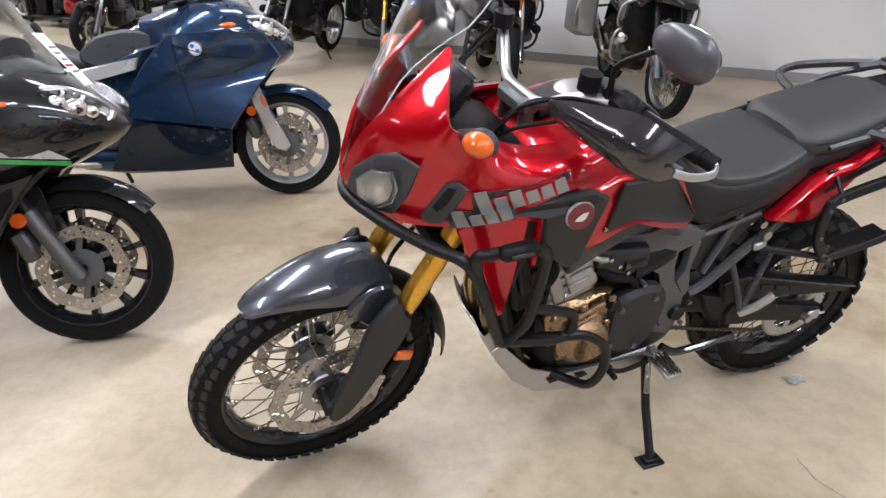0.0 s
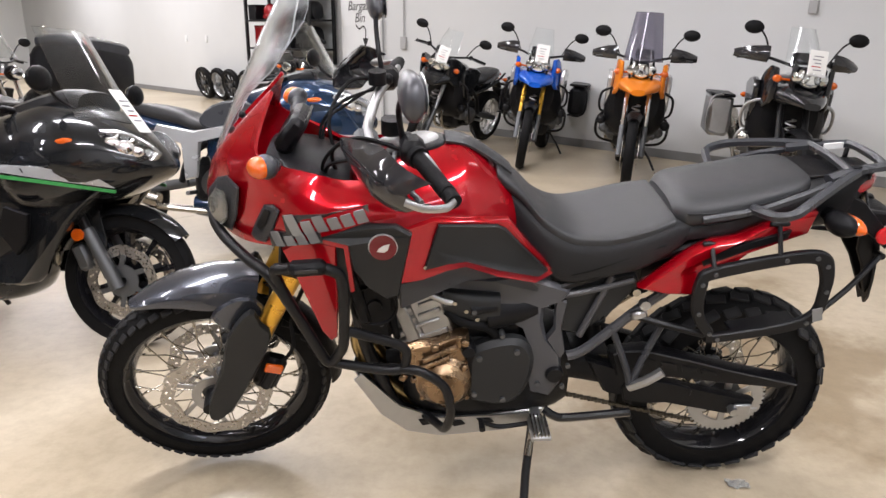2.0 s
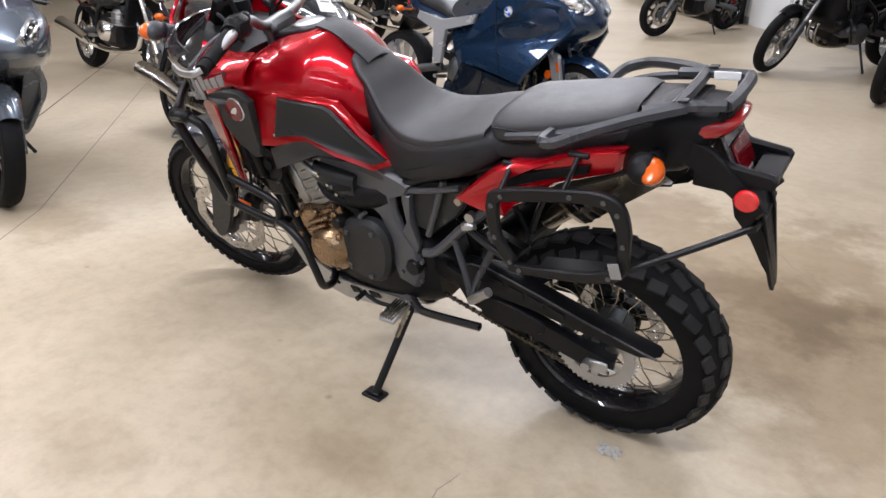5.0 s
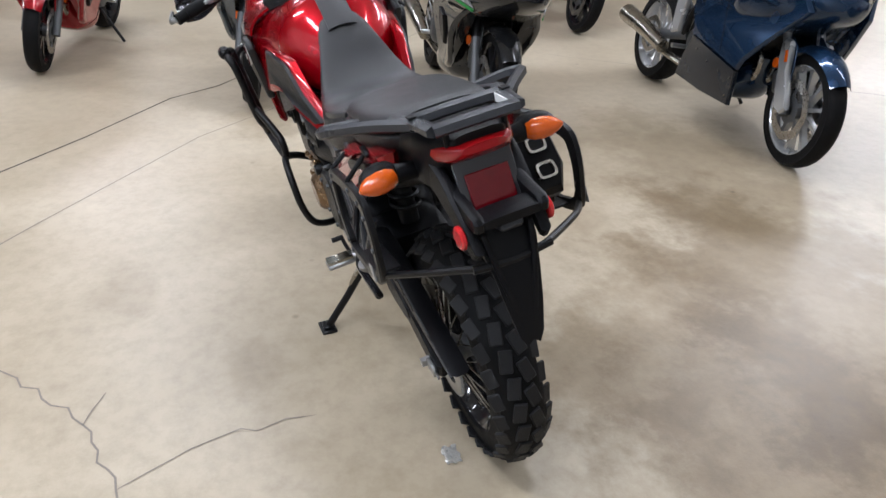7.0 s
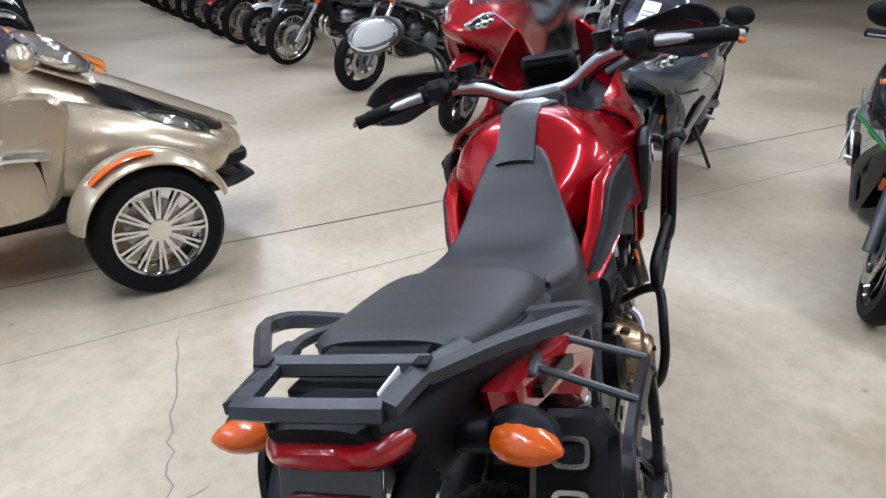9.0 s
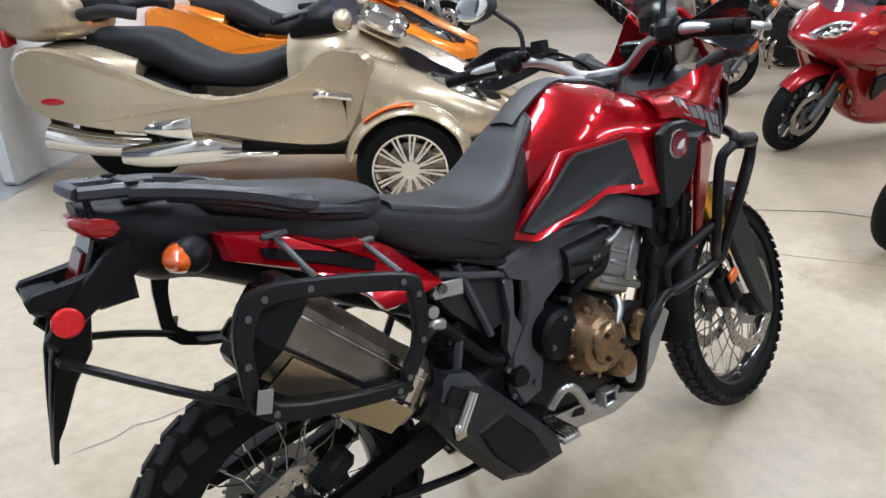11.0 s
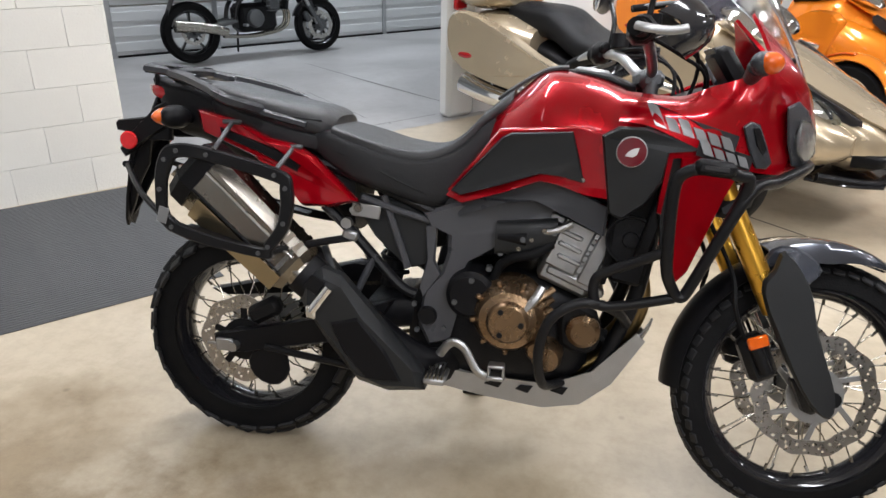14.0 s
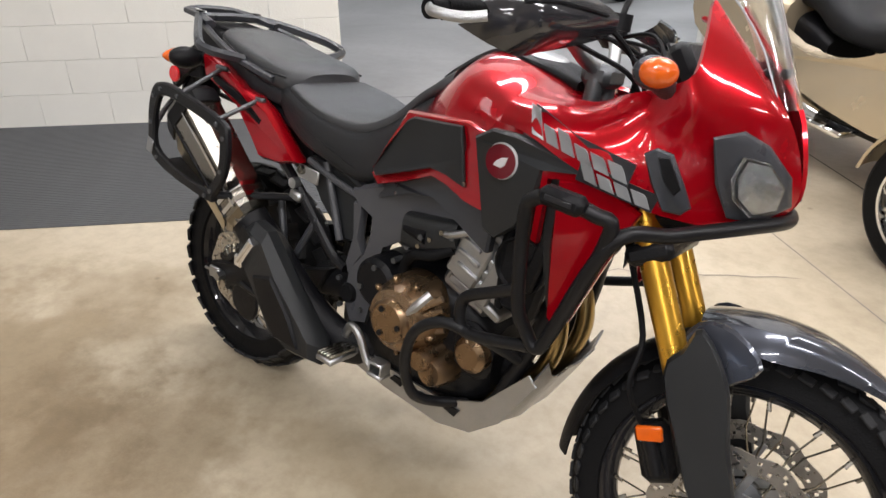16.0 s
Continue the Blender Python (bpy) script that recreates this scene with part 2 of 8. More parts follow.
    def body(self, secs, n=24, k=4):
        """Skins sections along x: (x, halfwidth, ztop, zbot, power, y centre)."""
        secs = [tuple(s) + (2.5, 0.0)[len(s) - 4:] for s in secs]
        lo = catmull([Vector(s[:3]) for s in secs], k)
        hi = catmull([Vector(s[3:6]) for s in secs], k)
        rings = []
        for a, b in zip(lo, hi):
            x, hw, zt = a
            zb, p, yc = b
            zc, hh, ring = (zt + zb) / 2, max(0.002, (zt - zb) / 2), []
            for j in range(n):
                w = 2 * math.pi * j / n
                cw, sw = math.cos(w), math.sin(w)
                ring.append((x, yc + max(0.002, hw) * math.copysign(abs(cw) ** (2 / p), cw), zc + hh * math.copysign(abs(sw) ** (2 / p), sw)))
            rings.append(ring)
        return self.loft(rings)

    def plate(self, outline, y, th, b=0.003, k=1, f=None):
        """A panel with outline (x, z), lying about y; f(x, z) bends it."""
        pts = [Vector((p[0], p[1], 0)) for p in outline]
        if k > 1:
            pts = catmull(pts, k, True)
        n = len(pts)
        ctr = sum(pts, Vector()) / n
        inner = [p + (ctr - p).normalized() * b for p in pts]
        f = f or (lambda x, z: 0.0)
        vs = []
        for ring, off in ((inner, -th / 2), (pts, -th / 2 + b), (pts, th / 2 - b), (inner, th / 2)):
            vs += [(p.x, y + off + f(p.x, p.y), p.y) for p in ring]
        fs = [(i * n + j, i * n + (j + 1) % n, (i + 1) * n + (j + 1) % n, (i + 1) * n + j) for i in range(3) for j in range(n)]
        from_poly = tessellate([[Vector((p.x, p.y, 0)) for p in inner]])
        fs += [tuple(t) for t in from_poly] + [tuple(i + 3 * n for i in t[::-1]) for t in from_poly]
        return self.put(vs, fs)

    def ball(self, c, r, nu=14, nv=8, m=None):
        m = Matrix.Translation(c) @ (m or Matrix())
        vs, fs = [], []
        for i in range(nv + 1):
            a = math.pi * i / nv
            for j in range(nu):
                w = 2 * math.pi * j / nu
                vs.append(m @ Vector((r[0] * math.sin(a) * math.cos(w), r[1] * math.sin(a) * math.sin(w), r[2] * math.cos(a))))
        for i in range(nv):
            for j in range(nu):
                fs.append((i * nu + j, i * nu + (j + 1) % nu, (i + 1) * nu + (j + 1) % nu, (i + 1) * nu + j))
        return self.put(vs, fs)

    def sheet(self, grid, th):
        """A solid curved sheet from rows of points, thickened along its normals."""
        R, C = len(grid), len(grid[0])
        P = [[Vector(p) for p in row] for row in grid]
        top, bot = [], []
        for i in range(R):
            for j in range(C):
                du = P[min(i + 1, R - 1)][j] - P[max(i - 1, 0)][j]
                dv = P[i][min(j + 1, C - 1)] - P[i][max(j - 1, 0)]
                nn = du.cross(dv).normalized() * th / 2
                top.append(P[i][j] + nn)
                bot.append(P[i][j] - nn)
        fs, o = [], R * C
        for i in range(R - 1):
            for j in range(C - 1):
                q = (i * C + j, i * C + j + 1, (i + 1) * C + j + 1, (i + 1) * C + j)
                fs += [q, tuple(o + a for a in q[::-1])]
        edge = [j for j in range(C)] + [i * C + C - 1 for i in range(1, R)] + [(R - 1) * C + j for j in range(C - 2, -1, -1)] + [i * C for i in range(R - 2, 0, -1)]
        for a, b in zip(edge, edge[1:] + edge[:1]):
            fs.append((a, o + a, o + b, b))
        return self.put(top + bot, fs)

    def mesh(self, name, material, smooth=38):
        me = bpy.data.meshes.new(name)
        bm = bmesh.new()
        vs = [bm.verts.new(p) for p in self.v]
        for f in self.f:
            try:
                bm.faces.new([vs[i] for i in f])
            except ValueError:
                pass
        bmesh.ops.remove_doubles(bm, verts=bm.verts, dist=1e-5)
        bmesh.ops.recalc_face_normals(bm, faces=bm.faces)
        for f in bm.faces:
            f.smooth = True
        bm.to_mesh(me)
        bm.free()
        me.set_sharp_from_angle(angle=radians(smooth))
        me.materials.append(material)
        return me


def part(name, g, material, parent, label="", smooth=38):
    ob = new(name, g.mesh(name, material, smooth) if isinstance(g, G) else g)
    ob.parent = parent
    if label:
        tagged(ob, label)
    return ob


def thing(name, label, category, m=None, group="", kind=""):
    ob = new(name)
    ob.empty_display_size = 0.1
    ob.matrix_basis = m or Matrix()
    return tagged(ob, label, category, group, kind)


def solid(name, g, material, label, category="", m=None, group="", kind="", smooth=38):
    ob = new(name, g.mesh(name, material, smooth))
    ob.matrix_basis = m or Matrix()
    return tagged(ob, label, category, group, kind)


def rot(ax, deg):
    return Matrix.Rotation(radians(deg), 4, ax)


def flip(pts):
    return [(p[0], -p[1], p[2]) for p in pts]

# ---- structure ----
def node(nt, kind, **kw):
    n = nt.nodes.new(kind)
    for k, v in kw.items():
        n.inputs[k.replace("_", " ")].default_value = v
    return n


def concrete(name, dark, mid, light, rough, stains_and_dimming=()):
    ma = bpy.data.materials.new(name)
    ma.use_nodes = True
    nt = ma.node_tree
    b = nt.nodes["Principled BSDF"]
    co = nt.nodes.new("ShaderNodeTexCoord")
    big = node(nt, "ShaderNodeTexNoise", Scale=0.6, Detail=8.0, Roughness=0.56, Distortion=0.6)
    fine = node(nt, "ShaderNodeTexNoise", Scale=14.0, Detail=8.0, Roughness=0.7)
    grit = node(nt, "ShaderNodeTexNoise", Scale=160.0, Detail=3.0)
    for n in (big, fine, grit):
        nt.links.new(co.outputs["Object"], n.inputs["Vector"])
    ramp = nt.nodes.new("ShaderNodeValToRGB")
    ramp.color_ramp.elements[0].position, ramp.color_ramp.elements[0].color = 0.30, (*dark, 1)
    ramp.color_ramp.elements[1].position, ramp.color_ramp.elements[1].color = 0.72, (*light, 1)
    e = ramp.color_ramp.elements.new(0.5)
    e.color = (*mid, 1)
    nt.links.new(big.outputs["Fac"], ramp.inputs["Fac"])
    mul = nt.nodes.new("ShaderNodeMix")
    mul.data_type, mul.blend_type = "RGBA", "MULTIPLY"
    mul.inputs["Factor"].default_value = 1.0
    r2 = nt.nodes.new("ShaderNodeValToRGB")
    r2.color_ramp.elements[0].position, r2.color_ramp.elements[0].color = 0.30, (0.82, 0.805, 0.78, 1)
    r2.color_ramp.elements[1].position, r2.color_ramp.elements[1].color = 0.58, (1, 1, 1, 1)
    nt.links.new(fine.outputs["Fac"], r2.inputs["Fac"])
    nt.links.new(ramp.outputs["Color"], mul.inputs["A"])
    nt.links.new(r2.outputs["Color"], mul.inputs["B"])
    # small dark spots of oil and dirt
    spot = node(nt, "ShaderNodeTexVoronoi", Scale=2.6, Randomness=1.0)
    nt.links.new(co.outputs["Object"], spot.inputs["Vector"])
    r3 = nt.nodes.new("ShaderNodeValToRGB")
    r3.color_ramp.elements[0].position, r3.color_ramp.elements[0].color = 0.02, (0.55, 0.53, 0.5, 1)
    r3.color_ramp.elements[1].position, r3.color_ramp.elements[1].color = 0.045, (1, 1, 1, 1)
    nt.links.new(spot.outputs["Distance"], r3.inputs["Fac"])
    mul2 = nt.nodes.new("ShaderNodeMix")
    mul2.data_type, mul2.blend_type = "RGBA", "MULTIPLY"
    mul2.inputs["Factor"].default_value = 0.7
    nt.links.new(mul.outputs["Result"], mul2.inputs["A"])
    nt.links.new(r3.outputs["Color"], mul2.inputs["B"])
    last = mul2.outputs["Result"]
    # old brown stains and painted-in dim light, with ragged edges: centre, radii, strength
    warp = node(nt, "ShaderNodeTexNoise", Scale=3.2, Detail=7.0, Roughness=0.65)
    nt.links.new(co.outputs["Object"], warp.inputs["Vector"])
    for cx, cy, rx, ry, k in stains_and_dimming:
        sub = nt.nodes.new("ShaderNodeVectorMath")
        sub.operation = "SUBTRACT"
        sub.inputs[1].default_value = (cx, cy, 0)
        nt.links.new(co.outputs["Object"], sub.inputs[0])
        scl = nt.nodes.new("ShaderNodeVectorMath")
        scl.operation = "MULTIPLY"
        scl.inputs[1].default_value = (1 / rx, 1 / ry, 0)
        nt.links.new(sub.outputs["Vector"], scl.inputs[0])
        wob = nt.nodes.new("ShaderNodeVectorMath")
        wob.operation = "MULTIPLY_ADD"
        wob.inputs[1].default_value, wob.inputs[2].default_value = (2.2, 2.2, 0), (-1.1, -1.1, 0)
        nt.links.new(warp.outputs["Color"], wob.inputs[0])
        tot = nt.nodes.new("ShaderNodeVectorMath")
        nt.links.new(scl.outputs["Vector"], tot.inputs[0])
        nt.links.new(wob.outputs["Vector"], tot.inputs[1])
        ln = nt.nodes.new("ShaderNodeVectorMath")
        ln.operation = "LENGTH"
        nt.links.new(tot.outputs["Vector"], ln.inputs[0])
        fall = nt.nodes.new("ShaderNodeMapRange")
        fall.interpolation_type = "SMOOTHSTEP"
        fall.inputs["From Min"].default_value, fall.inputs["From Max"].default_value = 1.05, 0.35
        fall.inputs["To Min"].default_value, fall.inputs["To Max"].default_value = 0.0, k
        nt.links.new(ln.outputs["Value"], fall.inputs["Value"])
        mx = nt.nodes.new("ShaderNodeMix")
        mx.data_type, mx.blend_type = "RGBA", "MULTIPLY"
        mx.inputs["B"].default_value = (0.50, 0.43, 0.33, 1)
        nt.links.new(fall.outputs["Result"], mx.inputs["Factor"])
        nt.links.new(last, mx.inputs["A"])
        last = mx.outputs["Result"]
    nt.links.new(last, b.inputs["Base Color"])
    mr = nt.nodes.new("ShaderNodeMapRange")
    mr.inputs["To Min"].default_value, mr.inputs["To Max"].default_value = rough * 0.7, rough * 1.35
    nt.links.new(fine.outputs["Fac"], mr.inputs["Value"])
    nt.links.new(mr.outputs["Result"], b.inputs["Roughness"])
    bu = nt.nodes.new("ShaderNodeBump")
    bu.inputs["Strength"].default_value, bu.inputs["Distance"].default_value = 0.12, 0.003
    nt.links.new(grit.outputs["Fac"], bu.inputs["Height"])
    nt.links.new(bu.outputs["Normal"], b.inputs["Normal"])
    return ma


# the last three broad patches also paint dimmer light right of the motorcycle
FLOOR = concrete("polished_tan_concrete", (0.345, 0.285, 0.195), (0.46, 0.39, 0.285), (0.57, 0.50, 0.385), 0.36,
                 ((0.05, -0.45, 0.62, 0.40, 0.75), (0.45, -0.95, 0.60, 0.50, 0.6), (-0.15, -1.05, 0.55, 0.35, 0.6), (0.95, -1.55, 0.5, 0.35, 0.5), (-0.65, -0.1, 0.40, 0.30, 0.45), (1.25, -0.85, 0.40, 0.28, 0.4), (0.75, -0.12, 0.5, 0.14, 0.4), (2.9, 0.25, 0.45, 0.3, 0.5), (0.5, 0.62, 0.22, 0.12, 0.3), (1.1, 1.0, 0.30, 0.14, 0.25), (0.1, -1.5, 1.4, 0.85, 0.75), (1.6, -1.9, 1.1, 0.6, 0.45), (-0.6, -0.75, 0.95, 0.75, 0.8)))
FLOOR_BACK = concrete("grey_concrete", (0.22, 0.215, 0.21), (0.34, 0.335, 0.33), (0.46, 0.455, 0.45), 0.34)
WALLP = mat("white_wall_paint", (0.72, 0.73, 0.72), 0.6, 0, 0, 0.06, 1.2, 0.15, 60)
WALLG = mat("pale_grey_wall_paint", (0.60, 0.61, 0.61), 0.6, 0, 0, 0.06, 0.8, 0.15, 60)
BLOCKP = mat("painted_concrete_block", (0.74, 0.73, 0.68), 0.55, 0, 0, 0.05, 5, 0.5, 90, rand=0.03)
CEILP = mat("white_ceiling_paint", (0.7, 0.7, 0.68), 0.8, 0, 0, 0.05, 1)
JOINT = mat("dark_floor_joint", (0.06, 0.055, 0.05), 0.9)
# flat dark tone paints the shade inside cracks and thin joints
CRACK = mat("crack_shade", (0.25, 0.22, 0.19), 0.9)
BASEB = mat("grey_rubber_baseboard", (0.22, 0.22, 0.22), 0.6)
MATR = mat("grey_ribbed_rubber", (0.085, 0.087, 0.09), 0.7, 0, 0, 0.2, 3, 0.3, 120)
DOORM = mat("white_steel_door", (0.66, 0.67, 0.67), 0.45, 0, 0, 0.05, 2)
GREYDOOR = mat("grey_door_paint", (0.20, 0.21, 0.22), 0.5)

tagged(solid("floor", G().box((12, 4, -0.05), (80, 80, 0.1)), FLOOR, "polished tan concrete showroom floor, stained and cracked, dimmer light painted on one side", kind="structure"))


def frame_at(p, d, z=0.0):
    """x along d, z up, at p."""
    d = Vector(d).normalized()
    return Matrix.Translation((p[0], p[1], z)) @ Matrix.Rotation(math.atan2(d.y, d.x), 4, "Z")


def wall(name, p, d, length, z0, z1, material, label, th=0.2, back=1):
    """back: +1 puts the thickness on the left of d."""
    return solid(name, G().box((length / 2, back * th / 2, (z0 + z1) / 2), (length, th, z1 - z0), 0.002), material, label, m=frame_at(p, d), kind="structure")


CORNER = Vector((-1.66, 1.87, 0))
PILLAR = Vector((-0.24, 3.84, 0))
W0 = Vector((-2.2, -5.5, 0))
wall("wall_row", W0 - W * 4.6, W, 28, 0, CEIL, WALLG, "pale grey painted wall behind the row of motorcycles", back=-1)
solid("baseboard", G().box((14, 0.006, 0.05), (28, 0.012, 0.1), 0.003), BASEB, "grey rubber baseboard along the wall", m=frame_at(W0 - W * 4.6, W), kind="structure")
wall("wall_block", CORNER - U * 6.2, U, 6.2, 2.0, CEIL, WALLP, "upper part of the white painted block wall")
wall("wall_block_core", CORNER - U * 6.2 + N * 0.0, U, 6.194, 0, 2.0, WALLP, "white painted concrete block wall", th=0.188)
wall("wall_aisle", PILLAR + U * 0.3, U, 27, 0, CEIL, WALLP, "white painted wall along the aisle")
wall("wall_lintel", CORNER, U, (PILLAR - CORNER).length, 3.2, CEIL, WALLP, "white wall above the wide opening")
solid("pillar", G().box((0.14, 0.02, CEIL / 2), (0.27, 0.14, CEIL), 0.035), WALLP, "white painted square pillar beside the opening", m=frame_at(PILLAR, U), kind="structure")
FAR1 = PILLAR + U * 27
wall("wall_far", FAR1, N, 26, 0, CEIL, mat("beige_wall_paint", (0.52, 0.47, 0.36), 0.6), "beige far wall at the end of the aisle")
# unseen wall, added to close the room so that light bounces
wall("wall_east", FAR1 + N * 26, W0 + W * 23.4 - FAR1 - N * 26, (W0 + W * 23.4 - FAR1 - N * 26).length, 0, CEIL, WALLP, "unseen white wall added to close the showroom", back=-1)
# back room behind the opening
BK = CORNER - N * 4.25
wall("wall_back", BK - U * 5, U, 4.75, 0, CEIL, WALLP, "white wall of the back room")
# side walls added only to enclose this room
wall("wall_back_left", BK - U * 5, N, 4.05, 0, CEIL, WALLP, "white side wall added to close the back room", back=-1)
wall("wall_back_right", BK + U * 9, N, 4.05, 0, CEIL, WALLP, "white side wall added to close the back room")
# unseen ceiling, added to bounce the lamps' light back down
solid("ceiling", G().box((12, 4, CEIL + 0.05), (80, 80, 0.1)), CEILP, "unseen white painted ceiling, added to bounce light", kind="structure")
gb = G().put([CORNER - U * 6 + Vector((0, 0, 0.003)), PILLAR + U * 8 + Vector((0, 0, 0.003)), BK + U * 9.5 + Vector((0, 0, 0.003)), BK - U * 6 + Vector((0, 0, 0.003))], [(0, 1, 2, 3)])
solid("floor_back", gb, FLOOR_BACK, "bare grey concrete floor of the back room", kind="structure")

# sectional garage door
gd = thing("garage_door", "white sectional steel garage door, closed", "garage door", frame_at(BK - U * 0.25 - N * 0.02, U))
for i in range(6):
    g = G().box((4.2, 0.03, 0.27 + 0.54 * i), (8.4, 0.05, 0.53), 0.012)
    for j in range(3):
        g.box((4.2, 0.002, 0.11 + 0.54 * i + 0.16 * j), (8.38, 0.012, 0.10), 0.005)
    part("panel", g, DOORM, gd)
for i in range(8):
    part("stile", G().box((0.1 + i * 1.17, -0.012, 1.6), (0.06, 0.02, 3.2), 0.004), mat("galvanised_strip", (0.45, 0.46, 0.47), 0.4, 0.7) if i == 0 else bpy.data.materials["galvanised_strip"], gd)
part("bottom_seal", G().box((4.2, 0.0, 0.012), (8.4, 0.03, 0.024), 0.006), RUBBER, gd)
solid("door_1", G().box((0.5, 0.02, 1.05), (0.95, 0.06, 2.1), 0.006).box((0.5, -0.015, 1.05), (1.1, 0.03, 2.2), 0.004), GREYDOOR, "grey painted steel door in a frame", m=frame_at(BK - U * 1.5 + N * 0.0, U), kind="structure")

# ribbed floor mat at the foot of the block wall
mt = G()
mc = Vector((-0.583, 0.905, 0))
ml = Vector((-0.66, -0.75, 0)).normalized()
mw = Vector((-0.751, 0.660, 0))
fm = Matrix(((ml.x, mw.x, 0, mc.x), (ml.y, mw.y, 0, mc.y), (0, 0, 1, 0), (0, 0, 0, 1)))
mt.box((1.7, 0.70, 0.003), (3.4, 1.40, 0.006), 0.002)
mob = solid("floor_mat", mt, MATR, "dark grey ribbed rubber floor mat at the wall", "mat", m=fm)
rib = G().box((1.7, 0, 0.007), (3.39, 0.009, 0.004), 0.0015).mesh("rib", MATR)
for i in range(70):
    ro = new("rib", rib)
    ro.parent, ro.matrix_basis = mob, Matrix.Translation((0, 0.012 + i * 0.02, 0))


def ribbon(name, pts, w, material, label, z=0.0015):
    pts = [Vector((p[0], p[1], z)) for p in pts]
    vs, fs = [], []
    for i, p in enumerate(pts):
        d = (pts[min(i + 1, len(pts) - 1)] - pts[max(i - 1, 0)]).normalized()
        s = Vector((-d.y, d.x, 0)) * w / 2 * (1 if 0 < i < len(pts) - 1 else 0.4)
        vs += [p + s, p - s]
    fs = [(2 * i, 2 * i + 1, 2 * i + 3, 2 * i + 2) for i in range(len(pts) - 1)]
    return solid(name, G().put(vs, fs), material, label, kind="structure")


def jag(pts, amp, k, seed):
    rnd, out = random.Random(seed), []
    for a, b in zip(pts, pts[1:]):
        a, b = Vector((*a, 0)), Vector((*b, 0))
        s = Vector((-(b - a).y, (b - a).x, 0)).normalized()
        for j in range(k):
            out.append(a.lerp(b, j / k) + s * (rnd.uniform(-amp, amp) if j else 0))
    return out + [Vector((*pts[-1], 0))]


ribbon("floor_joint", [(0.2, 3.62), (1.975, 2.07), (2.87, 1.25), (3.46, 0.78), (3.65, 0.47), (7.6, -3.1)], 0.012, JOINT, "dark saw-cut joint in the concrete")
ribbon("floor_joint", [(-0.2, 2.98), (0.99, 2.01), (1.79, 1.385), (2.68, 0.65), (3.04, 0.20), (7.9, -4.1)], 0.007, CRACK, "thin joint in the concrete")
ribbon("floor_joint", [CORNER - N * 0.28, PILLAR - N * 0.12], 0.016, JOINT, "dark joint across the opening", 0.006)
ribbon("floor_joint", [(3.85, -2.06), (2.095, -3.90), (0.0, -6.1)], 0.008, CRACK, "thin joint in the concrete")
ribbon("floor_joint", [(-2.172, 5.718), (-1.124, 4.913), (0.3, 3.9)], 0.012, JOINT, "dark joint in the grey concrete", 0.006)
ribbon("floor_joint", [(-1.63, 4.414), (-0.834, 3.669)], 0.010, JOINT, "dark joint in the grey concrete", 0.006)
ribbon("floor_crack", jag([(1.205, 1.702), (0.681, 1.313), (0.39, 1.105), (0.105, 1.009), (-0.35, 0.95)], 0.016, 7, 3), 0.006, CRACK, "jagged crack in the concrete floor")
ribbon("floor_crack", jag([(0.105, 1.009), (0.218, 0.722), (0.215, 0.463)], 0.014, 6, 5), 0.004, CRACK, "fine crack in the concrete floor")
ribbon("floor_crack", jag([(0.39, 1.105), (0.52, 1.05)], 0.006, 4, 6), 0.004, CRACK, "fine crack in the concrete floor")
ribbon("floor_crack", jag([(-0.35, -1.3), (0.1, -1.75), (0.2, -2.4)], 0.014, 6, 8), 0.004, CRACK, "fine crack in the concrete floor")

# ---- the red adventure motorcycle ----
LEAN = 11.4
BIKE = thing("adventure_motorcycle", "red and black adventure motorcycle with crash bars on its side stand", "motorcycle", Matrix.Rotation(radians(2.35), 4, "Z") @ Matrix.Rotation(radians(-LEAN), 4, "X") @ Matrix.Translation((0, -0.012, 0)))
RC, FC = Vector((0.014, 0.006, 0.321)), Vector((1.532, 0, 0.338))


def tyre_mesh(r, w, h, n=64):
    """A tyre round the y axis."""
    g = G()
    prof = []
    for i in range(15):
        a = math.pi * i / 14
        prof.append((r - h + h * math.sin(a) ** 0.75, -w / 2 * math.cos(a) * (1.0 if 2 < i < 12 else 0.82)))
    prof += [(r - h - 0.004, w * 0.30), (r - h - 0.004, -w * 0.30)]
    g.lathe(prof, (0, 0, 0), n)
    return g


def wheel_mesh_parts(r_rim, w_rim):
    return G().lathe([(r_rim - 0.010, -w_rim / 2), (r_rim + 0.008, -w_rim / 2), (r_rim + 0.010, -w_rim / 2 + 0.008), (r_rim - 0.006, -w_rim * 0.3), (r_rim - 0.022, -w_rim * 0.12),
                      (r_rim - 0.022, w_rim * 0.12), (r_rim - 0.006, w_rim * 0.3), (r_rim + 0.010, w_rim / 2 - 0.008), (r_rim + 0.008, w_rim / 2), (r_rim - 0.010, w_rim / 2),
                      (r_rim - 0.030, w_rim * 0.22), (r_rim - 0.034, 0), (r_rim - 0.030, -w_rim * 0.22)], (0, 0, 0), 64)


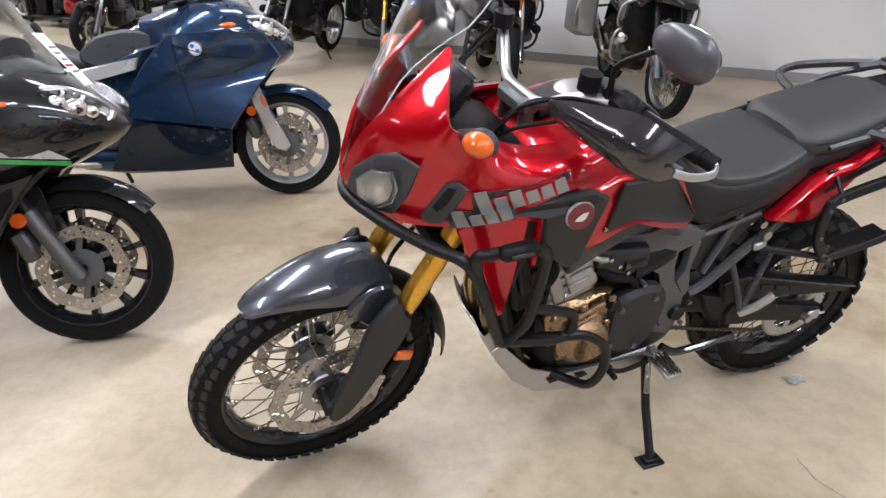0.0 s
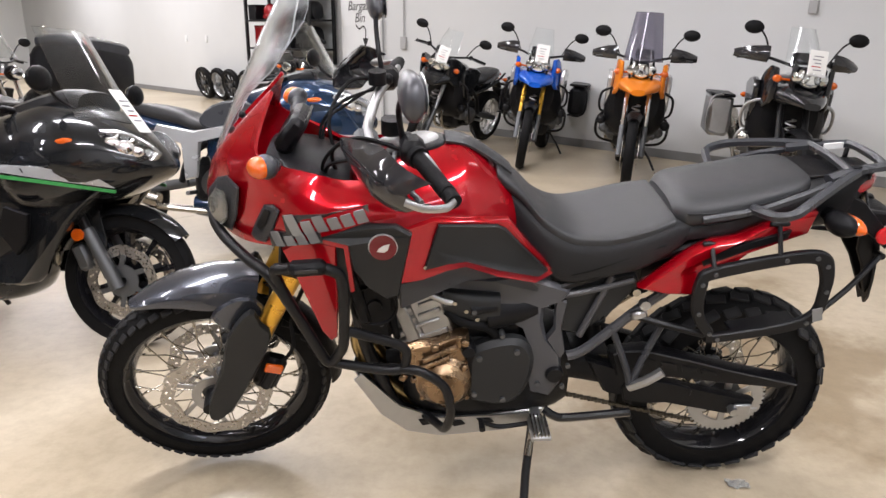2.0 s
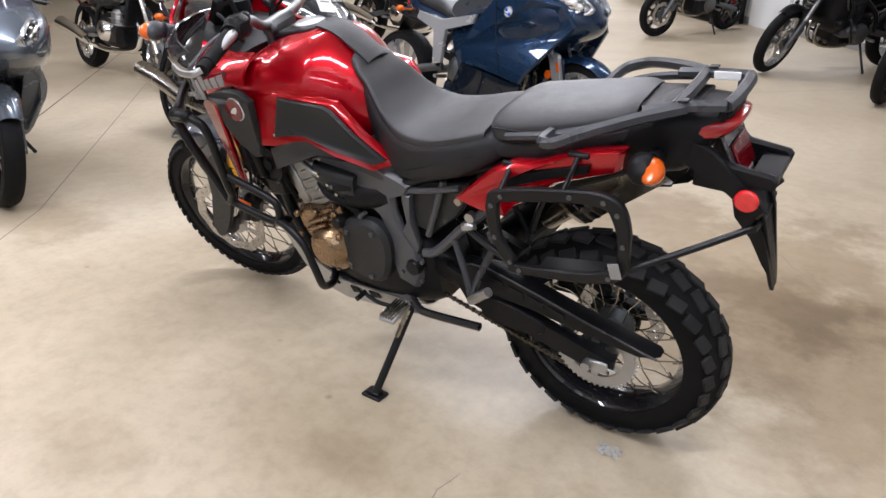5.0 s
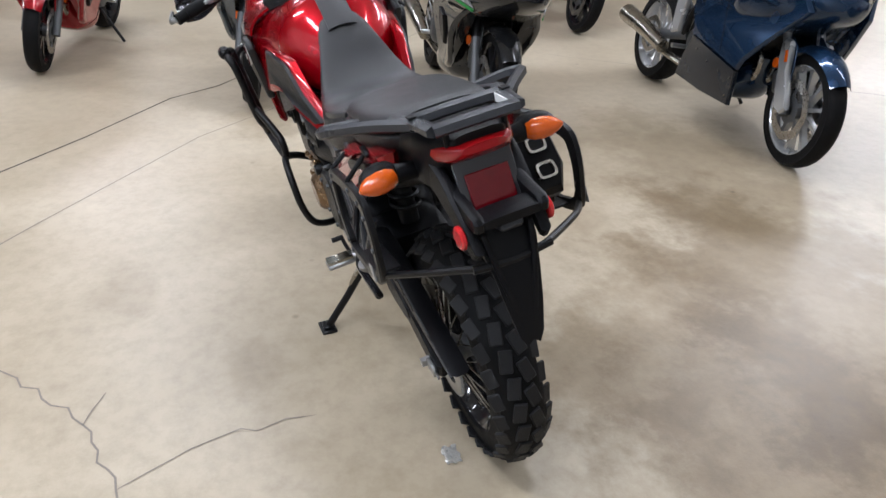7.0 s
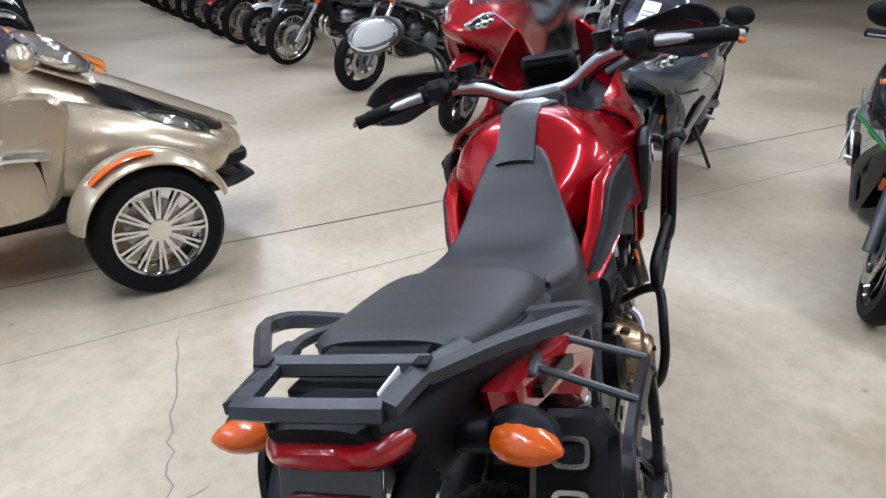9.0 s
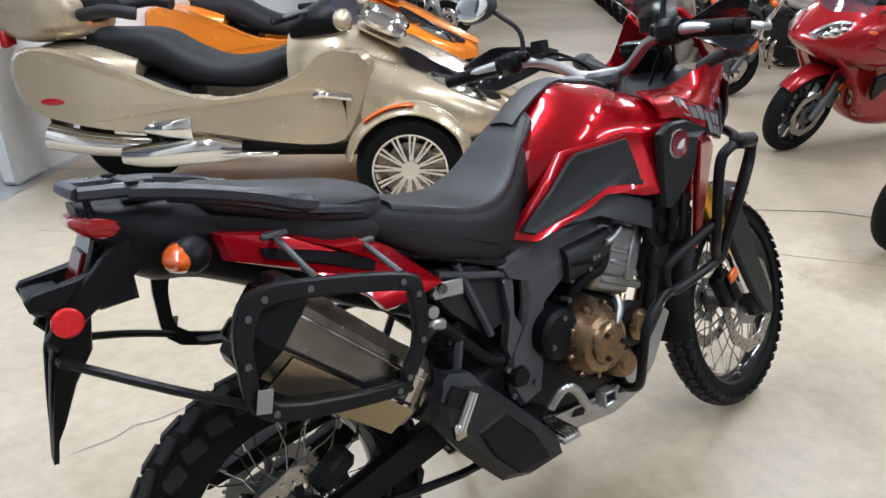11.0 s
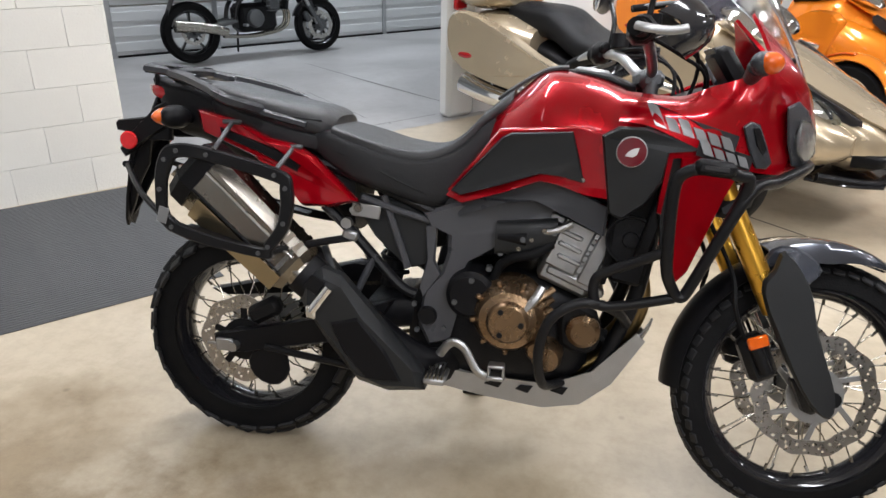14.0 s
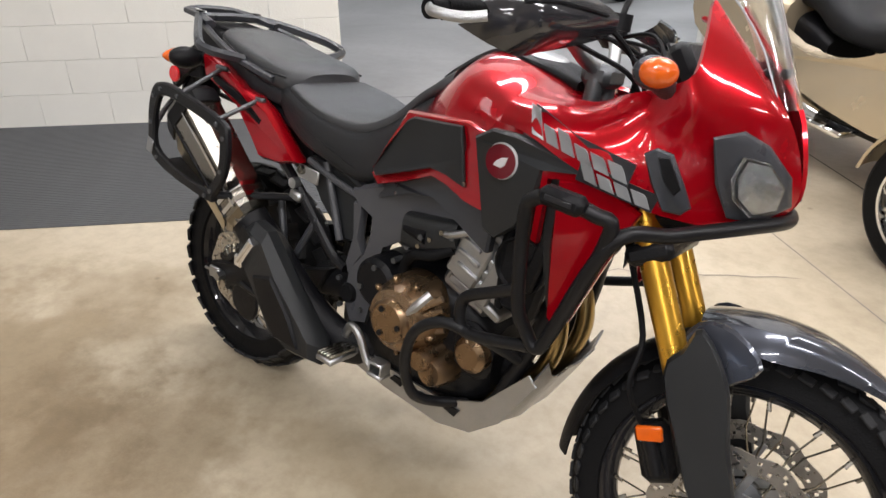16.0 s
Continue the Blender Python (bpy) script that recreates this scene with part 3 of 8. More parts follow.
def wave_disc(r0, r1, y, th, waves, holes):
    """A wavy brake disc with drilled holes, made of rings of quads with gaps."""
    g, n = G(), waves * 12
    vs, fs = [], []
    cols = 6
    for s in (0, 1):
        for i in range(n):
            t = 2 * math.pi * i / n
            ro = r1 + 0.004 * math.cos(waves * t)
            ri = r0 + 0.003 * math.cos(waves * t)
            for j in range(cols):
                rr = ri + (ro - ri) * j / (cols - 1)
                vs.append((rr * math.cos(t), y + (s - 0.5) * th, rr * math.sin(t)))
    o = n * cols
    hole = set()
    for i in range(n):
        for j in range(cols - 1):
            if (j == 1 and i % 6 == 1) or (j == 3 and i % 6 == 4) or (j == 2 and i % 12 == 9):
                hole.add((i, j))
    for i in range(n):
        i2 = (i + 1) % n
        for j in range(cols - 1):
            q = (i * cols + j, i * cols + j + 1, i2 * cols + j + 1, i2 * cols + j)
            if (i, j) in hole:
                for a, b in zip(q, q[1:] + q[:1]):
                    fs.append((a, b, b + o, a + o))
            else:
                fs += [q, tuple(a + o for a in q[::-1])]
        for j in (0, cols - 1):
            fs.append((i * cols + j, i2 * cols + j, i2 * cols + j + o, i * cols + j + o))
    return g.put(vs, fs)


def spoke_wheel(name, parent, c, r, w, h, r_rim, w_rim, hub_r, hub_w, blocks, rows, depth, m=None):
    hub = G().lathe([(0.012, -hub_w / 2 - 0.01), (hub_r, -hub_w / 2), (hub_r, -hub_w / 2 + 0.012), (hub_r * 0.6, -hub_w * 0.25), (hub_r * 0.6, hub_w * 0.25), (hub_r, hub_w / 2 - 0.012), (hub_r, hub_w / 2), (0.012, hub_w / 2 + 0.01)], (0, 0, 0), 28)
    hub.lathe([(0, -hub_w / 2 - 0.05), (0.014, -hub_w / 2 - 0.05), (0.014, hub_w / 2 + 0.05), (0, hub_w / 2 + 0.05)], (0, 0, 0), 16, closed=False)
    hb = part(name, hub, ALUDK, parent, "spoked wheel with black rim and knobbly tyre")
    hb.matrix_basis = (m or Matrix()) @ Matrix.Translation(c)
    part("tyre", tyre_mesh(r - depth, w, h), RUBBER, hb)
    rt = r - depth
    for row in range(rows):
        yy = (row - (rows - 1) / 2) / max(1, (rows - 1) / 2) * w * 0.40
        rr = rt - h + h * math.sin(math.acos(max(-1, min(1, -yy / (w / 2))))) ** 0.75
        tilt = math.degrees(math.atan2(yy, w * 0.55)) * 0.9
        lx = 2 * math.pi * rt / blocks * (0.80 if 0 < row < rows - 1 else 0.70)
        bl = G().box((0, 0, 0), (lx, w / rows * 0.84, depth * 2), 0.0025).mesh("tread_block", TREAD)
        for i in range(blocks):
            tb = new("tread_block", bl)
            tb.parent = hb
            tb.matrix_basis = Matrix.Rotation(2 * math.pi * (i + 0.5 * (row % 2)) / blocks, 4, "Y") @ Matrix.Translation((0, yy, rr)) @ rot("X", -tilt) @ rot("Z", 14 if row % 2 else -14)
    part("rim", wheel_mesh_parts(r_rim, w_rim), GLOSSBLK, hb)
    sp = None
    for i in range(36):
        side = 1 if i % 2 else -1
        t0 = 2 * math.pi * i / 36
        if sp is None:
            sp = G().tube([(0, 0, hub_r * 0.96), (0.06, 0, (hub_r + r_rim) / 2), (0.075, 0, r_rim - 0.02)], 0.0021, 5, k=1).tube([(0.073, 0, r_rim - 0.055), (0.075, 0, r_rim - 0.022)], 0.004, 6, k=1).mesh("spoke", STEEL)
        ob = new("spoke", sp)
        ob.parent = hb
        lean = math.degrees(math.atan2(hub_w / 2 - w_rim * 0.1, r_rim - hub_r))
        ob.matrix_basis = Matrix.Rotation(t0, 4, "Y") @ Matrix.Translation((0, side * (hub_w / 2 - 0.006), 0)) @ Matrix.Diagonal((1 if (i // 2) % 2 else -1, 1, 1, 1)) @ Matrix.Translation((0, 0, hub_r)) @ rot("X", lean * side) @ Matrix.Translation((0, 0, -hub_r))
    return hb


rw = spoke_wheel("rear_wheel", BIKE, RC, 0.327, 0.150, 0.094, 0.236, 0.105, 0.055, 0.13, 30, 4, 0.0048)
part("brake_disc", wave_disc(0.088, 0.128, -0.083, 0.005, 8, 1), DISC, rw)
part("disc_carrier", G().lathe([(0.04, -0.078), (0.062, -0.082), (0.062, -0.088), (0.04, -0.09)], (0, 0, 0), 24), DARKMET, rw)
for i in range(5):
    part("disc_arm", G(Matrix.Rotation(i * 1.2566, 4, "Y")).box((0, -0.084, 0.075), (0.02, 0.006, 0.035), 0.003), DARKMET, rw)
g = G().lathe([(0.080, 0.080), (0.112, 0.080), (0.112, 0.087), (0.080, 0.087)], (0, 0, 0), 44)
for i in range(44):
    g.box((0, 0, 0), (0.008, 0.006, 0.012), 0.002, Matrix.Rotation(i * 2 * math.pi / 44, 4, "Y") @ Matrix.Translation((0, 0.0835, 0.114)))
for i in range(6):
    g.box((0, 0, 0), (0.022, 0.006, 0.05), 0.004, Matrix.Rotation(i * 1.0472, 4, "Y") @ Matrix.Translation((0, 0.0835, 0.062)))
part("sprocket", g, ALU, rw)

# front end, turned a little to the left about the steering head
STEER = 8.0
rake = radians(27.5)
ax_dir = Vector((-math.sin(rake), 0, math.cos(rake)))
head = Vector((1.16, 0, 1.0))
ST = Matrix.Translation(head) @ Matrix.Rotation(radians(STEER), 4, ax_dir) @ Matrix.Translation(-head)
SM = Matrix.Translation((0, 0.004, 0)) @ Matrix.Translation(head) @ rot("X", -3.4) @ Matrix.Translation(-head) @ ST
fw = spoke_wheel("front_wheel", BIKE, FC, 0.337, 0.094, 0.066, 0.268, 0.062, 0.042, 0.12, 52, 4, 0.0036, SM)
for s in (1, -1):
    part("brake_disc", wave_disc(0.118, 0.156, s * 0.073, 0.005, 10, 1), DISC, fw)
    dc = part("disc_carrier", G().lathe([(0.045, s * 0.066), (0.072, s * 0.066), (0.072, s * 0.072), (0.045, s * 0.072)], (0, 0, 0), 28), ALU, fw)
    for i in range(6):
        part("carrier_arm", G(Matrix.Rotation(i * 1.0472, 4, "Y")).box((0, s * 0.07, 0.096), (0.014, 0.005, 0.06), 0.003, rot("Y", 18)), ALU, dc)


def steered(name, g, material, label="", parent=None):
    ob = part(name, g, material, parent or BIKE, label)
    if parent is None:
        ob.matrix_basis = SM
    return ob


def fk(z, y, off=0.0):
    """A point on a fork leg at height z."""
    return (1.498 - (z - 0.347) * math.tan(rake) + off, y, z)


for s in (1, -1):
    y = s * 0.102
    leg = steered("fork_leg", G().tube([fk(0.55, y), fk(1.0, y)], 0.0275, 16, k=1), GOLD, "gold anodised fork tube")
    part("slider", G().tube([fk(0.36, y), fk(0.62, y)], 0.0215, 14, k=1), CHROME, leg)
    part("axle_clamp", G().box(fk(0.36, y, 0.012), (0.075, 0.05, 0.11), 0.014, rot("Y", -27)).tube([(1.545, y - 0.034, 0.347), (1.545, y + 0.034, 0.347)], 0.02, 12, k=1), DARKMET, leg)
    gd2 = [fk(0.70, 0, 0.075), fk(0.655, 0, 0.03), fk(0.60, 0, -0.02), fk(0.45, 0, -0.03), fk(0.33, 0, -0.015), fk(0.30, 0, 0.02), fk(0.36, 0, 0.055), fk(0.50, 0, 0.075), fk(0.62, 0, 0.10)]
    part("fork_guard", G().plate([(p[0], p[2]) for p in gd2], s * 0.132, 0.022, 0.008, 3), TRIM_MID, leg, "black plastic fork guard")
    part("caliper", G().box(fk(0.43, s * 0.085, -0.085), (0.07, 0.05, 0.12), 0.014, rot("Y", -25)).tube([fk(0.40, s * 0.115, -0.085), fk(0.46, s * 0.115, -0.085)], 0.016, 10, k=1), DARKMET, leg)
    part("reflector", G().box(fk(0.475, s * 0.128, -0.078), (0.05, 0.012, 0.03), 0.004, rot("Y", -20)), AMBER, leg, "amber reflector")
    part("brake_hose", G().tube([fk(0.47, s * 0.10, -0.10), fk(0.55, s * 0.125, -0.10), fk(0.64, s * 0.09, -0.06), fk(0.80, s * 0.06, -0.06)], 0.006, 6), RUBBER, leg)
steered("lower_yoke", G().box(fk(0.80, 0), (0.09, 0.27, 0.04), 0.012, rot("Y", -27.5)), DARKMET)
steered("upper_yoke", G().box(fk(1.01, 0), (0.09, 0.27, 0.03), 0.012, rot("Y", -27.5)), ALUDK)


def arc_strip(a0, a1, r, w, crown, th, c, n=22, wmul=None):
    grid = []
    for i in range(n + 1):
        t = radians(a0 + (a1 - a0) * i / n)
        ww = w * (wmul(i / n) if wmul else 1)
        row = []
        for j in range(9):
            q = j / 4 - 1
            rr = r - crown * (abs(q) ** 2.4)
            row.append((c[0] + rr * math.cos(t), c[1] + ww / 2 * q, c[2] + rr * math.sin(t)))
        grid.append(row)
    return G().sheet(grid, th)


FB = (FC.x, 0, FC.z)
fgrid = []
for i in range(19):
    q = i / 18
    t = radians(59 + 55 * q)
    hw = 0.022 + 0.062 * min(1, q * 1.5) ** 0.65
    fgrid.append([(FB[0] + (0.367 + 0.026 * q - cr) * math.cos(t), hw * w, FB[2] + 0.006 + (0.367 + 0.026 * q - cr) * math.sin(t)) for w, cr in ((-1.05, 0.055 * min(1, 0.25 + q * 1.3)), (-1, 0.03 * min(1, 0.3 + q)), (-0.86, 0.010), (-0.5, 0.002), (0, 0), (0.5, 0.002), (0.86, 0.010), (1, 0.03 * min(1, 0.3 + q)), (1.05, 0.055 * min(1, 0.25 + q * 1.3)))])
fd = steered("front_fender", G().sheet(fgrid, 0.005), GUNMET, "gunmetal grey painted front fender")
g = arc_strip(120, 182, 0.366, 0.12, 0.03, 0.004, FC)
part("fender_rear", g, TRIM, fd, "black plastic rear fender flap")
for s in (1, -1):
    part("fender_wing", G().plate([(1.50, 0.655), (1.44, 0.705), (1.375, 0.70), (1.345, 0.62), (1.36, 0.565), (1.41, 0.55), (1.45, 0.60)], s * 0.094, 0.016, 0.006, 3, lambda x, z, s=s: s * (0.66 - z) * 0.05), GUNMET, fd)

# tank and bodywork
tank = part("fuel_tank", G().body([(0.655, 0.06, 0.960, 0.84), (0.69, 0.10, 1.00, 0.80, 2.2), (0.75, 0.148, 1.055, 0.79, 2.1), (0.80, 0.176, 1.098, 0.79, 2.0), (0.84, 0.190, 1.110, 0.79, 2.0), (0.92, 0.205, 1.104, 0.80, 2.05), (0.98, 0.220, 1.085, 0.81, 2.1),
                              (1.03, 0.240, 1.060, 0.83, 2.5), (1.075, 0.215, 1.035, 0.85, 2.6), (1.11, 0.15, 1.00, 0.88, 2.6)], 36, 5), RED, BIKE, "glossy candy red fuel tank")
cowl = part("front_cowl", G().body([(1.10, 0.16, 1.025, 0.93, 3), (1.20, 0.155, 1.04, 0.905, 3), (1.29, 0.13, 1.045, 0.90, 2.8), (1.37, 0.085, 1.03, 0.905, 2.6), (1.43, 0.03, 1.0, 0.93, 2.4)], 28, 4), TRIM, BIKE, "black inner front cowl")
# side cowls that sweep up into a fin beside the screen: rows from the tank to the nose
COWL = (((0.985, 0.234, 1.000), (0.988, 0.228, 1.016), (0.990, 0.214, 1.034), (0.995, 0.188, 1.050), (1.000, 0.155, 1.062)),
        ((1.050, 0.242, 0.993), (1.055, 0.238, 1.010), (1.060, 0.224, 1.030), (1.068, 0.195, 1.047), (1.075, 0.158, 1.057)),
        ((1.120, 0.238, 0.966), (1.123, 0.236, 0.994), (1.127, 0.225, 1.022), (1.130, 0.190, 1.046), (1.132, 0.150, 1.058)),
        ((1.190, 0.222, 0.938), (1.200, 0.221, 0.980), (1.205, 0.209, 1.022), (1.203, 0.190, 1.058), (1.195, 0.168, 1.086)),
        ((1.250, 0.196, 0.911), (1.265, 0.191, 0.960), (1.272, 0.183, 1.020), (1.268, 0.185, 1.070), (1.255, 0.182, 1.110)),
        ((1.305, 0.166, 0.899), (1.325, 0.157, 0.955), (1.325, 0.160, 1.030), (1.318, 0.176, 1.085), (1.298, 0.182, 1.138)),
        ((1.360, 0.130, 0.894), (1.385, 0.117, 0.955), (1.378, 0.127, 1.040), (1.352, 0.142, 1.110), (1.288, 0.138, 1.196)),
        ((1.410, 0.078, 0.896), (1.438, 0.056, 0.955), (1.425, 0.072, 1.040), (1.385, 0.096, 1.120), (1.268, 0.088, 1.250)),
        ((1.440, 0.020, 0.905), (1.466, 0.014, 0.955), (1.448, 0.030, 1.035), (1.402, 0.062, 1.115), (1.282, 0.074, 1.236)))
for s in (1, -1):
    across = [catmull([(x, s * y, z) for x, y, z in row], 4) for row in COWL]
    along = [catmull([row[j] for row in across], 5) for j in range(len(across[0]))]
    side = part("side_cowl", G().sheet([[c[i] for c in along] for i in range(len(along[0]))], 0.008), RED, BIKE, "glossy red side cowl sweeping up into a fin", 50)
    flank = lambda x, z, s=s: -s * 0.56 * (x - 1.265)
    part("air_vent", G().plate([(1.256, 1.002), (1.272, 1.014), (1.296, 1.008), (1.322, 0.958), (1.338, 0.922), (1.326, 0.908), (1.300, 0.910), (1.274, 0.955)], s * 0.194, 0.018, 0.004, 1, flank), TRIM_GREY, side, "dark grey air vent surround")
    part("vent_mouth", G().plate([(1.279, 1.000), (1.294, 1.001), (1.320, 0.952), (1.312, 0.940), (1.293, 0.962)], s * 0.2035, 0.004, 0.001, 1, flank), DARKMET, side)
    face = lambda x, z, s=s: -s * 1.15 * (x - 1.36)
    part("headlight_surround", G().plate([(1.350, 1.048), (1.384, 1.062), (1.418, 1.042), (1.456, 0.992), (1.466, 0.942), (1.430, 0.910), (1.390, 0.916), (1.366, 0.972)], s * 0.158, 0.016, 0.005, 1, face), TRIM_GREY, side, "dark grey headlight surround")
    lamp = part("headlight", G().plate([(1.394, 1.022), (1.426, 1.016), (1.454, 0.976), (1.452, 0.934), (1.420, 0.922), (1.394, 0.950), (1.386, 0.985)], s * 0.174, 0.016, 0.005, 1, face), GLASS, BIKE, "clear headlight lens")
    part("reflector_bowl", G().plate([(1.398, 1.014), (1.424, 1.009), (1.449, 0.974), (1.447, 0.938), (1.421, 0.928), (1.398, 0.953), (1.391, 0.985)], s * 0.167, 0.006, 0.002, 1, face), LAMP_BOWL, lamp)
part("cowl_chin", G().body([(1.25, 0.12, 0.915, 0.84), (1.35, 0.10, 0.915, 0.865), (1.44, 0.05, 0.925, 0.895)], 16), TRIM, BIKE)
grid = []
for i in range(13):
    q = 0.13 + 0.87 * i / 12
    hw = 0.060 + 0.040 * q + 0.055 * max(0.0, min(1.0, (q - 0.35) / 0.3)) ** 1.4 - 0.05 * max(0.0, q - 0.82) / 0.18
    xx, zz = 1.452 - 0.230 * q + 0.04 * q * (1 - q), 1.040 + 0.45 * q
    grid.append([(xx - 3.0 * (hw * (j / 6 - 1)) ** 2, hw * (j / 6 - 1), zz - 0.03 * q * abs(j / 6 - 1) ** 3) for j in range(13)])
ws = part("windscreen", G().sheet(grid, 0.004), GLASS, BIKE, "clear tall windscreen")
ws.visible_shadow = False
part("screen_edge", G().tube([r[0] for r in grid] + grid[-1][1:-1] + [r[-1] for r in grid][::-1], 0.0016, 6, k=1), SCREEN_EDGE, ws)
for s in (1, -1):
    part("screen_bolt", G().ball((1.376, s * 0.06, 1.15), (0.01, 0.01, 0.01), 8, 6), DARKMET, ws)
dash = part("instrument_panel", G().box((1.240, 0, 1.135), (0.045, 0.15, 0.10), 0.016, rot("Y", -35)), TRIM, BIKE, "black instrument panel")
part("display", G().box((1.219, 0, 1.143), (0.006, 0.125, 0.078), 0.004, rot("Y", -35)), SMOKED_DARK, dash)
part("dash_tray", G().body([(1.10, 0.15, 1.045, 1.0), (1.2, 0.16, 1.085, 1.0), (1.30, 0.13, 1.10, 1.0)], 16), TRIM, BIKE)


def bulge(s, k=0.0):
    return lambda x, z: s * (0.03 * math.sin(max(0, min(1, (x - 0.6) / 0.6)) * math.pi) + k)


for s in (1, -1):
    # shroud with the round emblem
    sh = part("side_shroud", G().plate([(0.950, 0.968), (0.986, 0.990), (1.045, 0.990), (1.175, 0.954), (1.17, 0.947), (1.10, 0.943), (1.090, 0.87), (1.056, 0.815), (1.010, 0.778), (0.982, 0.79)], s * 0.238, 0.024, 0.006, 1, lambda x, z, s=s: s * (0.012 - 0.35 * max(0, x - 1.08) - 0.2 * max(0, 0.9 - z))), TRIM_MID, BIKE, "black plastic tank shroud")
    part("emblem_rim", G(Matrix.Translation((1.017, s * 0.258, 0.936))).lathe([(0.0, -0.004), (0.033, -0.004), (0.0345, 0.0), (0.033, 0.004), (0.0, 0.004)], (0, 0, 0), 32, closed=False), DECAL_W, sh)
    part("emblem", G(Matrix.Translation((1.017, s * 0.2605, 0.936))).lathe([(0.0, -0.004), (0.032, -0.004), (0.032, 0.004), (0.0, 0.004)], (0, 0, 0), 32, closed=False), EMBLEM, sh, "round dark red emblem")
    part("emblem_wing", G().plate([(1.017 - s * x * 0.72, 0.936 + z * 0.66) for x, z in ((0.022, 0.016), (0.004, 0.012), (-0.012, 0.0), (-0.020, -0.014), (0.004, -0.018), (0.016, -0.008))], s * 0.2645, 0.003, 0.001), DECAL_W, sh)
    # lower red radiator shroud
    part("radiator_shroud", G().plate([(1.128, 0.930), (1.20, 0.938), (1.265, 0.893), (1.245, 0.845), (1.178, 0.655), (1.156, 0.632), (1.14, 0.65), (1.128, 0.80)], s * 0.215, 0.02, 0.006, 1, lambda x, z, s=s: s * (0.02 - 0.42 * max(0, x - 1.12) - 0.10 * max(0, 0.9 - z))), RED, BIKE, "glossy red radiator shroud")
    part("shroud_trim", G().plate([(1.178, 0.946), (1.098, 0.940), (1.088, 0.80), (1.098, 0.795), (1.108, 0.928), (1.178, 0.934)], s * 0.236, 0.016, 0.002, 1, lambda x, z, s=s: s * (0.012 - 0.35 * max(0, x - 1.08) - 0.2 * max(0, 0.9 - z))), RED, BIKE)
    part("shroud_fill", G().plate([(1.106, 0.928), (1.135, 0.93), (1.135, 0.70), (1.12, 0.66), (1.098, 0.79)], s * 0.222, 0.012, 0.003, 1, lambda x, z, s=s: -s * 0.2 * max(0, 0.9 - z)), TRIM_MID, BIKE)
    # knee pad and belt below the tank
    bend = lambda x, z, s=s: s * (0.17 * (x - 0.80) + 0.06 * (0.88 - z) - 0.9 * max(0, 0.70 - x) ** 1.5)
    part("tank_skirt", G().plate([(0.572, 0.79), (0.60, 0.818), (0.655, 0.885), (0.715, 0.965), (0.90, 0.982), (0.965, 0.965), (1.005, 0.845), (0.984, 0.822), (0.929, 0.826), (0.87, 0.844), (0.824, 0.849), (0.73, 0.812), (0.627, 0.775)], s * 0.186, 0.03, 0.006, 1, bend), RED, BIKE, "glossy red lower tank edge")
    part("knee_pad", G().plate([(0.60, 0.804), (0.66, 0.874), (0.723, 0.946), (0.745, 0.958), (0.887, 0.970), (0.906, 0.91), (0.921, 0.856), (0.87, 0.866), (0.821, 0.868), (0.731, 0.834), (0.625, 0.796)], s * 0.194, 0.030, 0.004, 1, bend), TRIM_MID, BIKE, "black grained tank pad")
    part("tank_belt", G().plate([(0.575, 0.785), (0.62, 0.80), (0.78, 0.855), (0.83, 0.860), (0.90, 0.835), (0.985, 0.80), (0.98, 0.73), (0.90, 0.765), (0.82, 0.80), (0.74, 0.79), (0.62, 0.738), (0.585, 0.745)], s * 0.162, 0.03, 0.006, 1, lambda x, z, s=s: s * (0.12 * (x - 0.75) - 0.9 * max(0, 0.70 - x) ** 1.5)), TRIM_GREY, BIKE, "dark grey belt below the tank")
    # plain slanted strokes in place of the lettering, dark edged, lying on the cowl
    def lie(x, z, s=s):
        y = 0.240 - 0.05 * max(0, x - 1.06) - 0.10 * max(0, x - 1.12) - 0.22 * max(0, x - 1.19) - 0.20 * max(0, x - 1.25) - 9.0 * max(0, z - 0.998) ** 2
        return s * (y + 0.0045)

    for x0, z0, x1, z1, hh, strokes in ((1.052, 1.014, 1.238, 0.962, 0.034, (1.45, 0.9, 1.1, 0.8, 0.8, 0.85)), (1.165, 0.953, 1.280, 0.921, 0.026, (1.35, 0.9, 0.9, 0.95))):
        sl, wd2 = (z1 - z0) / (x1 - x0), (x1 - x0) / len(strokes)
        lean = -0.45 * s
        band = part("decal_edge", G().plate([(x0 - 0.008, z0 - hh * 0.66), (x1 + 0.004, z1 - hh * 0.66), (x1 + 0.012, z1 + hh * (0.55 if s < 0 else 0.95)), ((x0 + x1) / 2, (z0 + z1) / 2 + hh * 0.66), (x0 - 0.002, z0 + hh * (0.55 if s > 0 else 0.95))], 0, 0.003, 0.0004, 1, lie), DECAL_D, BIKE, "black edge of a slanted decal")
        for i, hg in enumerate(strokes if s < 0 else strokes[::-1]):
            xx = x0 + wd2 * (i + 0.5)
            zz, w2, h2 = z0 + sl * (xx - x0) - hh * 0.5, wd2 * 0.40, hh * hg
            up = lambda dx, dz: (xx + dx - lean * (dz - hh * 0.5), zz + sl * dx + dz)
            part("decal", G().plate([up(-w2, 0), up(w2, 0), up(w2, h2 * 0.8), up(w2 * 0.8, h2), up(-w2, h2)], s * 0.0018, 0.003, 0.0004, 1, lie), DECAL_M, band)
